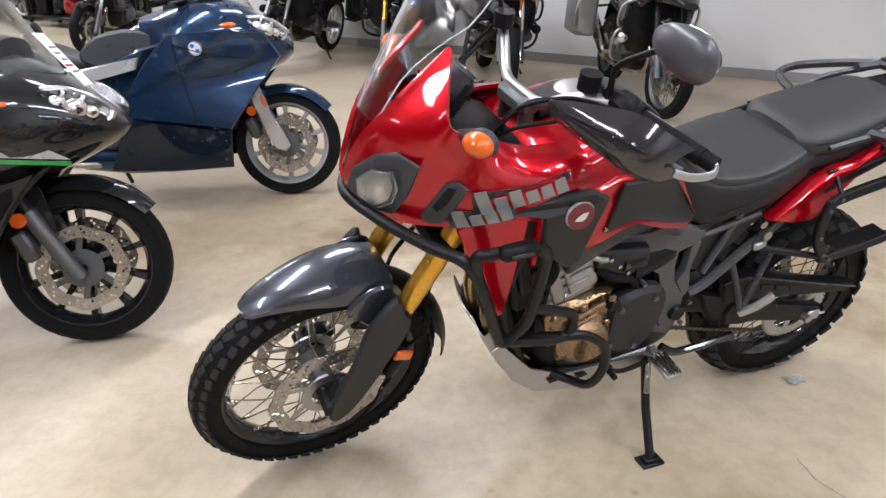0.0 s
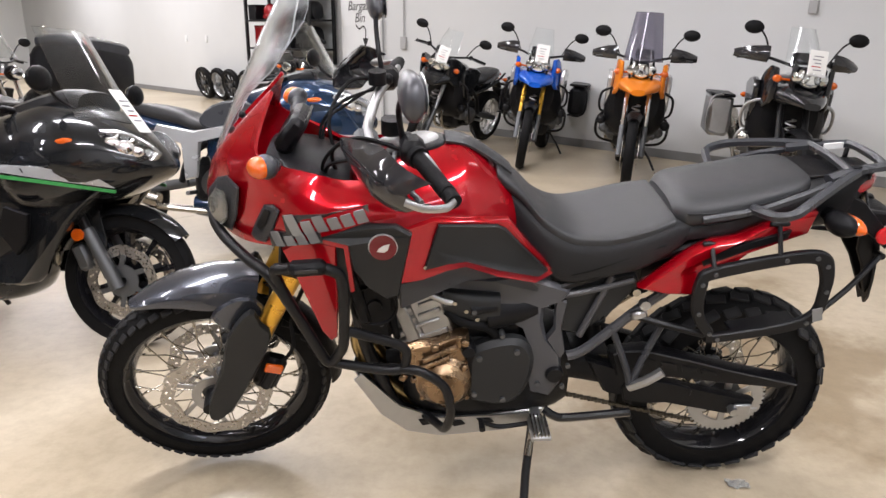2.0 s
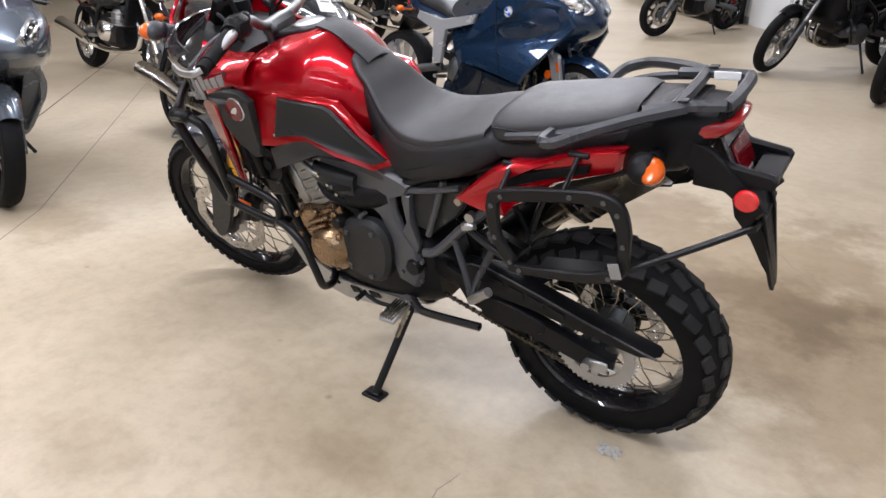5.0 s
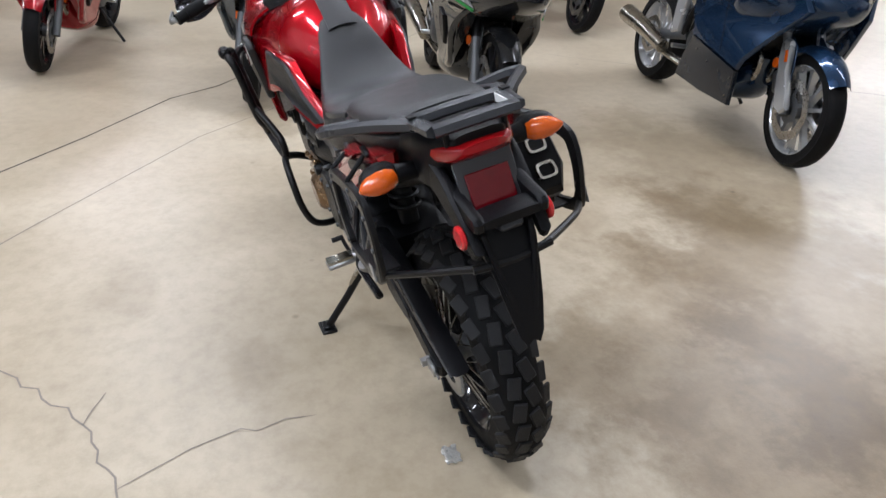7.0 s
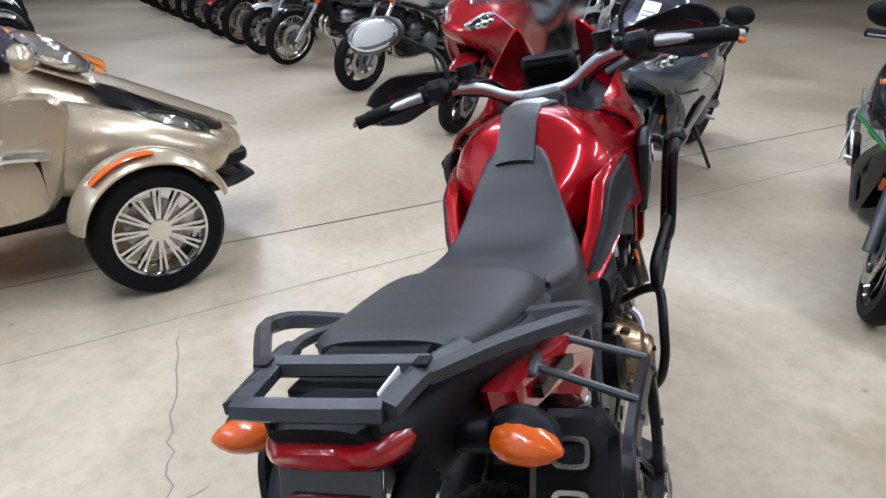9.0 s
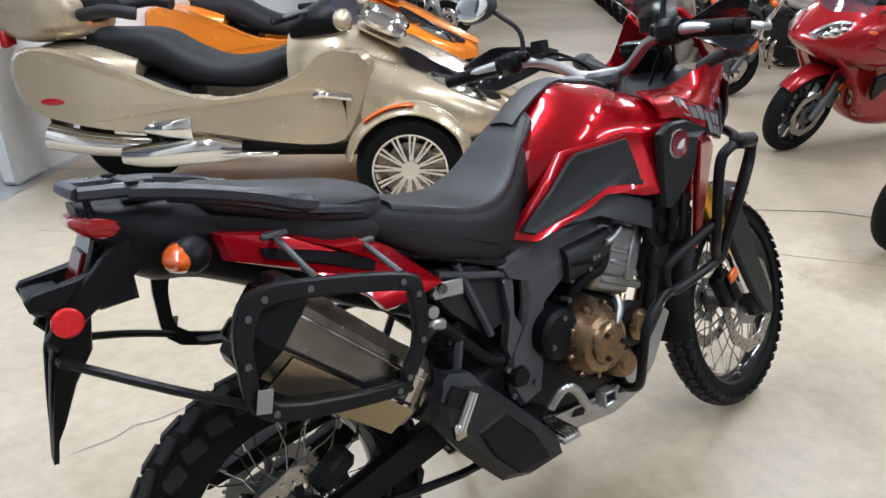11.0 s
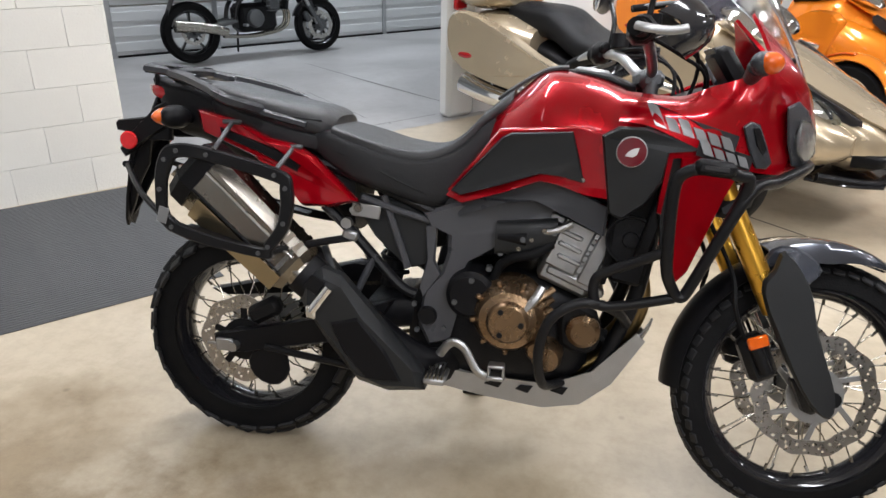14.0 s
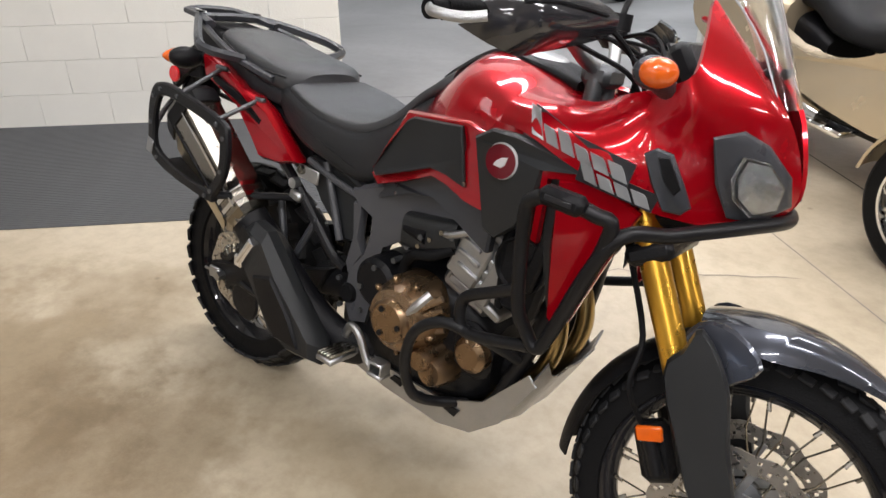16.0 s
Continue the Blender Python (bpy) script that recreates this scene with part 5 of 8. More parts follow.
g = G(Matrix.Translation((0.86, 0.115, 0.465))).lathe([(0.0, 0.085), (0.05, 0.085), (0.062, 0.075), (0.068, 0.06), (0.082, 0.05), (0.088, 0.0), (0, 0.0)], (0, 0, 0), 36, closed=False)
gc = part("generator_cover", g, BRONZE, eng, "round bronze generator cover")
for i in range(8):
    part("cover_bolt", G(Matrix.Translation((0.86, 0.150, 0.465)) @ Matrix.Rotation(i * 0.785, 4, "Y")).box((0.087, 0, 0), (0.016, 0.026, 0.014), 0.004), BRONZE, gc)
uc = part("upper_cover", G().plate([(0.800, 0.620), (0.88, 0.600), (0.975, 0.580), (0.975, 0.51), (0.93, 0.46), (0.85, 0.45), (0.80, 0.50)], 0.140, 0.05, 0.014, 2), BRONZE, eng, "bronze upper crankcase cover")
for i, (x, z) in enumerate(((0.81, 0.60), (0.89, 0.585), (0.97, 0.565), (0.975, 0.49), (0.81, 0.52))):
    part("cover_bolt", G().box((x, 0.175, z), (0.022, 0.016, 0.020), 0.006, rot("Y", 20 * i)), BRONZE, uc)
part("cover_rib", G().tube([(0.83, 0.175, 0.59), (0.92, 0.175, 0.545)], 0.009, 8, k=1).tube([(0.85, 0.175, 0.555), (0.93, 0.175, 0.52)], 0.008, 8, k=1), BRONZE, uc)
part("filler_cap", G(Matrix.Translation((0.80, 0.165, 0.575))).lathe([(0, 0.02), (0.016, 0.02), (0.02, 0.01), (0.02, -0.02), (0, -0.02)], (0, 0, 0), 16, closed=False), DARKMET, eng)
sc = part("sprocket_cover", G().plate([(0.795, 0.565), (0.73, 0.60), (0.655, 0.60), (0.62, 0.54), (0.635, 0.44), (0.685, 0.385), (0.785, 0.40), (0.80, 0.47)], 0.150, 0.05, 0.014, 3), TRIM_MID, eng, "black sprocket cover")
for x, z in ((0.77, 0.55), (0.67, 0.57), (0.70, 0.41), (0.78, 0.43)):
    part("cover_bolt", G(Matrix.Translation((x, 0.176, z))).lathe([(0, 0.006), (0.008, 0.006), (0.008, -0.006), (0, -0.006)], (0, 0, 0), 10, closed=False), ALUDK, sc)
part("starter", G().tube([(0.66, 0.09, 0.60), (0.80, 0.09, 0.60)], 0.035, 14, k=1).tube([(0.62, 0.10, 0.68), (0.76, 0.13, 0.66)], 0.045, 14, k=1), TRIM, eng)
part("oil_filter", G().tube([(0.93, -0.02, 0.42), (1.02, -0.02, 0.40)], 0.036, 18, k=1), DARKMET, eng)
for s in (1, -1):
    part("radiator", G().box((1.10, s * 0.12, 0.80), (0.03, 0.14, 0.26), 0.006, rot("Y", 14)), DARKMET, BIKE)
    part("injector_body", G().box((0.80, s * 0.09, 0.73), (0.10, 0.07, 0.08), 0.016).tube([(0.73, s * 0.15, 0.70), (0.80, s * 0.165, 0.70)], 0.018, 10, k=1), TRIM, eng)
rng = random.Random(77)
for s in (1, -1):
    part("radiator_side", G().box((1.065, s * 0.150, 0.745), (0.085, 0.035, 0.28), 0.010, rot("Y", 10)), TRIM, BIKE)
    part("radiator_fan", G(Matrix.Translation((1.045, s * 0.172, 0.72))).lathe([(0.0, s * 0.008), (0.018, s * 0.008), (0.02, 0.0), (0.052, 0.0), (0.056, s * 0.006), (0.06, s * 0.006), (0.06, -s * 0.01), (0, -s * 0.01)], (0, 0, 0), 20, closed=False), DARKMET, BIKE)
    for k, (x, z) in enumerate(((1.005, 0.73), (1.03, 0.66), (0.985, 0.79), (0.93, 0.775), (0.865, 0.72), (0.79, 0.70), (0.735, 0.655), (0.71, 0.615))):
        part("bolt", G(Matrix.Translation((x, s * (0.150 + 0.012 * (k % 3)), z))).lathe([(0, s * 0.008), (0.007, s * 0.008), (0.008, 0.0), (0.008, -s * 0.02), (0, -s * 0.02)], (0, 0, 0), 10, closed=False), ALUDK, eng)
    part("air_duct", G().body([(0.72, 0.030, 0.735, 0.650, 3.5, s * 0.135), (0.80, 0.034, 0.745, 0.660, 3.5, s * 0.140), (0.87, 0.028, 0.755, 0.690, 3.5, s * 0.135)], 16, 3), TRIM_MID, eng, "black air duct cover")
    part("coolant_hose", G().tube([(0.86, s * 0.150, 0.69), (0.82, s * 0.168, 0.665), (0.77, s * 0.165, 0.65), (0.735, s * 0.150, 0.62), (0.72, s * 0.145, 0.575)], 0.013, 10), RUBBER, eng)
    part("coolant_pipe", G().tube([(0.905, s * 0.160, 0.745), (0.86, s * 0.165, 0.725), (0.82, s * 0.155, 0.72)], 0.009, 9), ALU, eng)
    part("wire_loom", G().tube([(1.03, s * 0.150, 0.83), (1.0, s * 0.165, 0.76), (1.0, s * 0.160, 0.68), (0.99, s * 0.140, 0.60)], 0.010, 7), RUBBER, eng)
    for q in (0.705, 0.730, 0.755):
        part("hose_clip", G().tube([(0.84 - (0.755 - q) * 1.2, s * 0.160, q - 0.03), (0.84 - (0.755 - q) * 1.2, s * 0.176, q - 0.03)], 0.006, 8, k=1), STEEL, eng)
    part("shroud_bolt", G(Matrix.Translation((0.918, s * 0.225, 0.862))).lathe([(0, s * 0.004), (0.005, s * 0.004), (0.006, -s * 0.006), (0, -s * 0.006)], (0, 0, 0), 10, closed=False), STEEL, BIKE)
    part("panel_bolt", G(Matrix.Translation((0.365, s * 0.155, 0.742))).lathe([(0, s * 0.006), (0.011, s * 0.006), (0.012, -s * 0.006), (0, -s * 0.006)], (0, 0, 0), 14, closed=False), STEEL, BIKE)
part("air_box", G().box((0.80, 0, 0.80), (0.40, 0.20, 0.10), 0.03), TRIM, BIKE)

# frame
for s in (1, -1):
    fr = part("frame_spar", G().plate([(1.13, 0.90), (1.16, 0.82), (1.00, 0.765), (0.878, 0.762), (0.80, 0.738), (0.765, 0.714), (0.70, 0.665), (0.642, 0.618), (0.620, 0.55), (0.628, 0.47), (0.612, 0.40), (0.56, 0.385), (0.530, 0.44), (0.540, 0.525), (0.583, 0.580), (0.598, 0.640), (0.598, 0.690), (0.545, 0.712), (0.530, 0.740), (0.62, 0.775), (0.80, 0.80), (0.98, 0.82)], s * 0.128, 0.032, 0.012, 1, lambda x, z, s=s: -s * 0.15 * max(0, x - 0.85)), SPAR, BIKE, "dark grey frame spar")
    part("spar_web", G().plate([(0.566, 0.712), (0.540, 0.706), (0.545, 0.62), (0.530, 0.54), (0.540, 0.515), (0.584, 0.578), (0.566, 0.615), (0.568, 0.69)], s * 0.1275, 0.026, 0.005), SPAR, fr)
    part("seat_rail", G().tube([(0.560, s * 0.130, 0.716), (0.47, s * 0.134, 0.738), (0.37, s * 0.136, 0.768)], 0.009, 8, k=2), SPAR, fr)
    part("seat_strut", G().tube([(0.425, s * 0.128, 0.775), (0.495, s * 0.132, 0.59)], 0.010, 8, k=1), SPAR, fr)
    for bx, bz in ((0.53, 0.43), (0.60, 0.44), (0.52, 0.50)):
        part("spar_bolt", G(Matrix.Translation((bx, s * 0.148, bz))).lathe([(0, s * 0.005), (0.007, s * 0.005), (0.007, -s * 0.005), (0, -s * 0.005)], (0, 0, 0), 8, closed=False), ALUDK, fr)
    part("pivot_cap", G(Matrix.Translation((0.555, s * 0.146, 0.47))).lathe([(0, s * 0.01), (0.022, s * 0.01), (0.026, 0.0), (0.026, -s * 0.02), (0, -s * 0.02)], (0, 0, 0), 20, closed=False), DARKMET, fr)
    part("down_tube", G().tube([(1.12, s * 0.05, 0.88), (1.09, s * 0.10, 0.62), (1.04, s * 0.11, 0.45), (0.95, s * 0.11, 0.31), (0.62, s * 0.11, 0.29)], 0.019, 10), BARBLK, BIKE)
    part("subframe_tube", G().tube([(0.575, s * 0.125, 0.735), (0.40, s * 0.125, 0.80), (0.15, s * 0.11, 0.88), (-0.1, s * 0.09, 0.95)], 0.013, 9), BARBLK, BIKE)
    part("subframe_stay", G().tube([(0.52, s * 0.128, 0.52), (0.47, s * 0.13, 0.545), (0.36, s * 0.135, 0.66), (0.27, s * 0.135, 0.74)], 0.014, 9), SPAR if s > 0 else BARBLK, BIKE)
    part("frame_bolt", G(Matrix.Translation((0.335, s * 0.15, 0.70))).lathe([(0, s * 0.01), (0.014, s * 0.01), (0.014, -s * 0.01), (0, -s * 0.01)], (0, 0, 0), 14, closed=False), ALU, BIKE)
    part("side_panel", G().plate([(0.56, 0.715), (0.555, 0.60), (0.49, 0.585), (0.40, 0.665), (0.345, 0.745), (0.36, 0.775), (0.48, 0.76)], s * 0.11, 0.02, 0.006), TRIM_MID, BIKE)
    # passenger peg hanger
    part("peg_hanger", G().tube([(0.41, s * 0.135, 0.62), (0.36, s * 0.16, 0.50), (0.345, s * 0.17, 0.44)], 0.010, 8, k=3).tube([(0.27, s * 0.135, 0.63), (0.32, s * 0.16, 0.52), (0.345, s * 0.17, 0.44)], 0.010, 8, k=3), TRIM_GREY, BIKE)
    part("passenger_peg", G().tube([(0.345, s * 0.17, 0.44), (0.31, s * 0.19, 0.475), (0.27, s * 0.195, 0.51)], 0.014, 9, k=2), ALU if s > 0 else ALUDK, BIKE)
    peg = part("foot_peg", G().box((0.598, s * 0.215, 0.335), (0.055, 0.09, 0.016), 0.004).box((0.60, s * 0.16, 0.335), (0.03, 0.05, 0.03), 0.006), ALU, BIKE, "serrated steel foot peg")
    for i in range(5):
        part("peg_tooth", G().box((0.578 + 0.010 * i, s * 0.215, 0.346), (0.004, 0.085, 0.014), 0.001), STEEL, peg)
part("tab_bracket", G().box((0.385, -0.15, 0.735), (0.075, 0.006, 0.035), 0.003, rot("Y", 5)).tube([(0.35, -0.155, 0.735), (0.35, -0.145, 0.735)], 0.008, 10, k=1), ALU, BIKE)
# swingarm
sw = part("swingarm", G().body([(0.56, 0.10, 0.515, 0.415, 4), (0.46, 0.11, 0.505, 0.40, 4), (0.38, 0.115, 0.48, 0.385, 4)], 20), TRIM, BIKE, "black aluminium swingarm")
for s in (1, -1):
    part("swingarm_leg", G().plate([(0.46, 0.495), (0.40, 0.385), (0.20, 0.335), (0.02, 0.298), (-0.05, 0.308), (-0.055, 0.345), (0.0, 0.358), (0.25, 0.425)], s * 0.108, 0.032, 0.010, 1, lambda x, z, s=s: s * 0.02 * (0.4 - x)), TRIM, sw)
    part("axle_block", G().box((-0.016, s * 0.138, 0.323), (0.050, 0.012, 0.036), 0.004).tube([(0.014, s * 0.13, 0.323), (0.014, s * 0.156, 0.323)], 0.014, 6, k=1).box((-0.05, s * 0.138, 0.323), (0.035, 0.006, 0.008), 0.002), ALU, sw)
part("rear_caliper", G().box((0.085, -0.088, 0.42), (0.10, 0.05, 0.055), 0.014, rot("Y", -30)), DARKMET, sw)
part("disc_guard", G().plate([(0.055, 0.30), (0.14, 0.335), (0.168, 0.26), (0.135, 0.212), (0.085, 0.215), (0.05, 0.25)], -0.118, 0.012, 0.005, 2), TRIM, sw)
part("chain_guard", G().plate([(0.40, 0.525), (0.30, 0.535), (0.02, 0.455), (-0.17, 0.405), (-0.13, 0.39), (0.04, 0.41), (0.20, 0.435), (0.38, 0.45)], 0.105, 0.05, 0.012, 1), TRIM, sw, "black plastic chain guard")
for k in range(4):
    part("guard_slot", G().plate([(0.31 - 0.06 * k, 0.510 - 0.014 * k), (0.265 - 0.06 * k, 0.500 - 0.015 * k), (0.262 - 0.06 * k, 0.478 - 0.013 * k), (0.305 - 0.06 * k, 0.486 - 0.012 * k)], 0.1315, 0.003, 0.0008), DARKMET, sw)
part("guard_edge", G().tube([(0.39, 0.131, 0.522), (0.30, 0.131, 0.531), (0.02, 0.131, 0.451), (-0.165, 0.131, 0.402)], 0.0028, 6, k=2), TRIM_GREY, sw)
part("lower_bar", G().tube([(0.575, 0.150, 0.350), (0.545, 0.165, 0.335), (0.50, 0.168, 0.332), (0.33, 0.165, 0.345)], 0.013, 9, k=3), GLOSSBLK, BIKE, "black tube below the swingarm")
part("chain_shield", G().plate([(0.33, 0.435), (0.18, 0.410), (0.14, 0.385), (0.16, 0.355), (0.22, 0.345), (0.34, 0.36)], 0.126, 0.014, 0.005, 2), TRIM, sw)
for z0, z1 in ((0.44, 0.50), (0.215, 0.37)):
    ch = G()
    for i in range(52):
        q = i / 51
        ch.box((0.02 + 0.56 * q, 0.0835, z0 + (z1 - z0) * q), (0.0112, 0.014 if i % 2 else 0.009, 0.012), 0.002)
    part("chain_run", ch, CHAIN, BIKE, "roller chain")
part("shock_absorber", G().tube([(0.47, 0, 0.76), (0.42, 0, 0.50)], 0.03, 12, k=1), DARKMET, BIKE)
part("shock_spring", G().tube([(0.465 - 0.006 * (k * 0.5) / 6.28 + 0.042 * math.cos(k * 0.5), 0.042 * math.sin(k * 0.5), 0.735 - 0.032 * (k * 0.5) / 6.28) for k in range(76)], 0.007, 6, k=1), BARBLK, BIKE)
# stand
st = part("side_stand", G().tube([(0.60, 0.13, 0.30), (0.625, 0.22, 0.18), (0.642, 0.312, 0.075)], 0.013, 10, k=1), BARBLK, BIKE, "black side stand, lowered")
part("stand_foot", G(Matrix.Translation((0.645, 0.318, 0.0665)) @ rot("X", LEAN)).box((0, 0, 0), (0.072, 0.052, 0.012), 0.005).box((0, 0, 0.010), (0.046, 0.034, 0.012), 0.005), BARBLK, st)
part("stand_spring", G().tube([(0.60, 0.15, 0.30), (0.62, 0.20, 0.22)], 0.009, 8, k=1), STEEL, st)
part("shift_lever", G().tube([(0.60, 0.15, 0.30), (0.70, 0.165, 0.30), (0.755, 0.17, 0.325)], 0.007, 8).tube([(0.755, 0.165, 0.325), (0.755, 0.205, 0.325)], 0.009, 8, k=1), DARKMET, BIKE)
part("brake_pedal", G().tube([(0.60, -0.19, 0.385), (0.63, -0.205, 0.425), (0.665, -0.21, 0.415), (0.70, -0.212, 0.36), (0.735, -0.215, 0.345)], 0.012, 9, flat=0.8).box((0.75, -0.225, 0.355), (0.045, 0.04, 0.012), 0.004).box((0.75, -0.225, 0.385), (0.04, 0.035, 0.008), 0.003).box((0.732, -0.225, 0.37), (0.006, 0.035, 0.03), 0.002).box((0.768, -0.225, 0.37), (0.006, 0.035, 0.03), 0.002), ALU, BIKE, "cast aluminium brake pedal")
part("brake_rod", G().tube([(0.10, -0.13, 0.325), (0.36, -0.14, 0.30), (0.58, -0.13, 0.29)], 0.010, 8, k=1), BARBLK, BIKE)
# skid plate
sp_pts = [(0.56, 0.272), (0.70, 0.250), (0.87, 0.234), (0.965, 0.255), (1.04, 0.32), (1.095, 0.42), (1.112, 0.455)]
skid = part("skid_plate", G().sheet([[(x - 0.0 + 0.012 * abs(j / 4 - 1), 0.125 * (j / 4 - 1), z + 0.06 * abs(j / 4 - 1) ** 4) for j in range(9)] for x, z in sp_pts], 0.005), ALU, BIKE, "bare aluminium skid plate")
for s in (1, -1):
    part("skid_side", G().plate([(0.57, 0.325), (0.70, 0.318), (0.88, 0.31), (0.99, 0.36), (1.09, 0.475), (1.112, 0.455), (1.04, 0.330), (0.965, 0.265), (0.87, 0.244), (0.70, 0.260), (0.57, 0.282)], s * 0.134, 0.006, 0.002), ALU, skid)
    for x, z, w in ((0.74, 0.296, 0.05), (0.82, 0.290, 0.045), (0.91, 0.296, 0.045)):
        part("skid_slot", G().plate([(x - w / 2, z), (x - w / 2 + 0.012, z + 0.013), (x + w / 2, z + 0.013), (x + w / 2 - 0.012, z - 0.008)], s * 0.139, 0.006, 0.001), DARKMET, skid)

# crash bars
for s in (1, -1):
    up = part("crash_bar", G().tube([(1.262, s * 0.288, 0.872), (1.235, s * 0.302, 0.905), (1.175, s * 0.318, 0.915), (1.130, s * 0.314, 0.906), (1.110, s * 0.304, 0.865), (1.116, s * 0.287, 0.70), (1.132, s * 0.270, 0.645), (1.157, s * 0.265, 0.615), (1.182, s * 0.266, 0.655)], 0.0135, 12, True, 6), BARBLK, BIKE, "black tubular crash bar")
    part("bar_pad", G().box((1.185, s * 0.320, 0.918), (0.085, 0.038, 0.034), 0.013, rot("Y", 4)), TRIM, up)
    part("pad_slot", G().box((1.185, s * 0.340, 0.919), (0.05, 0.003, 0.009), 0.001, rot("Y", 4)), DECAL_D, up)
    part("bar_brace", G().tube([(1.116, s * 0.284, 0.725), (1.05, s * 0.265, 0.688), (0.985, s * 0.248, 0.652), (0.966, s * 0.245, 0.628), (0.968, s * 0.245, 0.590), (0.985, s * 0.246, 0.572), (1.04, s * 0.252, 0.580), (1.145, s * 0.264, 0.612)], 0.0125, 10, k=4), BARBLK, up)
    part("engine_guard", G().tube([(1.06, s * 0.14, 0.50), (1.03, s * 0.20, 0.545), (0.98, s * 0.245, 0.574), (0.925, s * 0.258, 0.572), (0.868, s * 0.262, 0.525), (0.85, s * 0.258, 0.44), (0.862, s * 0.232, 0.36), (0.885, s * 0.17, 0.325), (0.93, s * 0.11, 0.32)], 0.0125, 10), BARBLK, BIKE, "black tubular engine guard")
    part("engine_guard_brace", G().tube([(0.995, s * 0.245, 0.575), (0.975, s * 0.246, 0.574)], 0.0115, 10, k=1), BARBLK, up)
part("nose_bar", G().tube([(1.182, 0.266, 0.655), (1.268, 0.285, 0.862), (1.34, 0.215, 0.885), (1.42, 0.115, 0.905), (1.462, 0.0, 0.91), (1.42, -0.115, 0.905), (1.34, -0.215, 0.885), (1.268, -0.285, 0.862), (1.182, -0.266, 0.655)], 0.0135, 12, k=6), BARBLK, BIKE, "black tubular nose bar")
for s in (1, -1):
    fs = part("front_indicator", G().ball((1.277, s * 0.272, 1.138), (0.026, 0.034, 0.024), 18, 10, rot("Z", s * 25)), AMBER, BIKE, "amber front indicator")
    part("indicator_stalk", G().tube([(1.262, s * 0.15, 1.095), (1.260, s * 0.238, 1.130)], [0.014, 0.022], 10, k=1).ball((1.264, s * 0.262, 1.136), (0.026, 0.036, 0.0265), 14, 8, rot("Z", s * 25)), TRIM_GREY, fs)

# handlebar
HB = [(0.905, 0.40, 1.175), (0.935, 0.27, 1.19), (0.985, 0.16, 1.175), (1.02, 0.075, 1.125), (1.025, 0, 1.12)]
BM = ST @ Matrix.Translation((0.03, 0, -0.012))
bar = steered("handlebar", G().tube(HB + flip(HB[:-1])[::-1], 0.0135, 12, k=6), ALU, "silver tapered handlebar")
bar.matrix_basis = BM
part("bar_clamp", G().box((1.03, 0, 1.105), (0.06, 0.11, 0.045), 0.012).tube([(1.03, 0.04, 1.02), (1.03, 0.04, 1.10)], 0.018, 10, k=1).tube([(1.03, -0.04, 1.02), (1.03, -0.04, 1.10)], 0.018, 10, k=1), ALUDK, bar)
for s in (1, -1):
    part("grip", G().tube([(0.94, s * 0.285, 1.188), (0.90, s * 0.425, 1.172)], 0.0185, 14, k=1).tube([(0.943, s * 0.275, 1.189), (0.938, s * 0.288, 1.188)], 0.025, 14, k=1), RUBBER, bar)
    part("bar_end", G().tube([(0.90, s * 0.425, 1.172), (0.892, s * 0.455, 1.168)], 0.0165, 12, k=1), RUBBER, bar)
    part("switchgear", G().box((0.948, s * 0.245, 1.19), (0.055, 0.07, 0.06), 0.016).box((0.955, s * 0.205, 1.20), (0.03, 0.03, 0.03), 0.008), TRIM, bar)
    part("lever", G().tube([(0.985, s * 0.235, 1.18), (0.995, s * 0.30, 1.172), (0.975, s * 0.38, 1.165), (0.955, s * 0.435, 1.16)], 0.0065, 8, flat=0.8), ALUDK, bar)
    part("reservoir", G().tube([(0.985, s * 0.17, 1.20), (0.985, s * 0.17, 1.235)], 0.024, 14, k=1), TRIM, bar)
    guard = []
    for k in range(13):
        q = k / 12
        hh = 0.012 + 0.050 * min(1, 1.6 * q) ** 0.8 - 0.038 * (max(0, q - 0.62) / 0.38) ** 1.6
        guard.append([(1.100 - 0.075 * q ** 1.6 - 0.045 * max(0, q - 0.72) ** 1.5 * 6 - 0.050 * v * v * min(1, 2 * q), s * (0.200 + 0.262 * q - 0.055 * max(0, q - 0.8) ** 1.5 * 6), 1.196 - 0.020 * q + hh * v) for v in (-1, -0.75, -0.4, 0, 0.4, 0.75, 1)])
    hg = part("hand_guard", G().sheet(guard, 0.005), SMOKED_DARK, bar, "smoked black hand guard")
    part("guard_ridge", G().tube([[p[0] + 0.004, p[1], p[2]] for p in [row[4] for row in guard][2:11]], 0.003, 5, k=2), TRIM, hg)
    part("guard_stay", G().tube([(0.892, s * 0.455, 1.170), (0.912, s * 0.470, 1.164), (0.955, s * 0.464, 1.162), (0.990, s * 0.448, 1.170)], 0.0085, 9, flat=0.6), ALU, bar)
    mir = part("mirror", G().loft([[(0.968 - 0.026 * math.cos(k2 * math.pi / 10) * rz / 0.045, s * (0.365 + yy), 1.362 + rz * math.sin(k2 * math.pi / 10)) for k2 in range(20)] for yy, rz in ((-0.074, 0.006), (-0.068, 0.019), (-0.045, 0.034), (-0.01, 0.043), (0.03, 0.044), (0.055, 0.039), (0.070, 0.026), (0.075, 0.008))]), MIRR_BACK, bar, "satin grey mirror housing")
    part("mirror_glass", G().ball((0.944, s * 0.367, 1.362), (0.006, 0.066, 0.038), 20, 8), MIRROR, mir)
    part("mirror_stalk", G().tube([(0.965, s * 0.215, 1.20), (0.975, s * 0.225, 1.27), (0.975, s * 0.29, 1.325), (0.968, s * 0.33, 1.355)], 0.007, 8), BARBLK, mir)
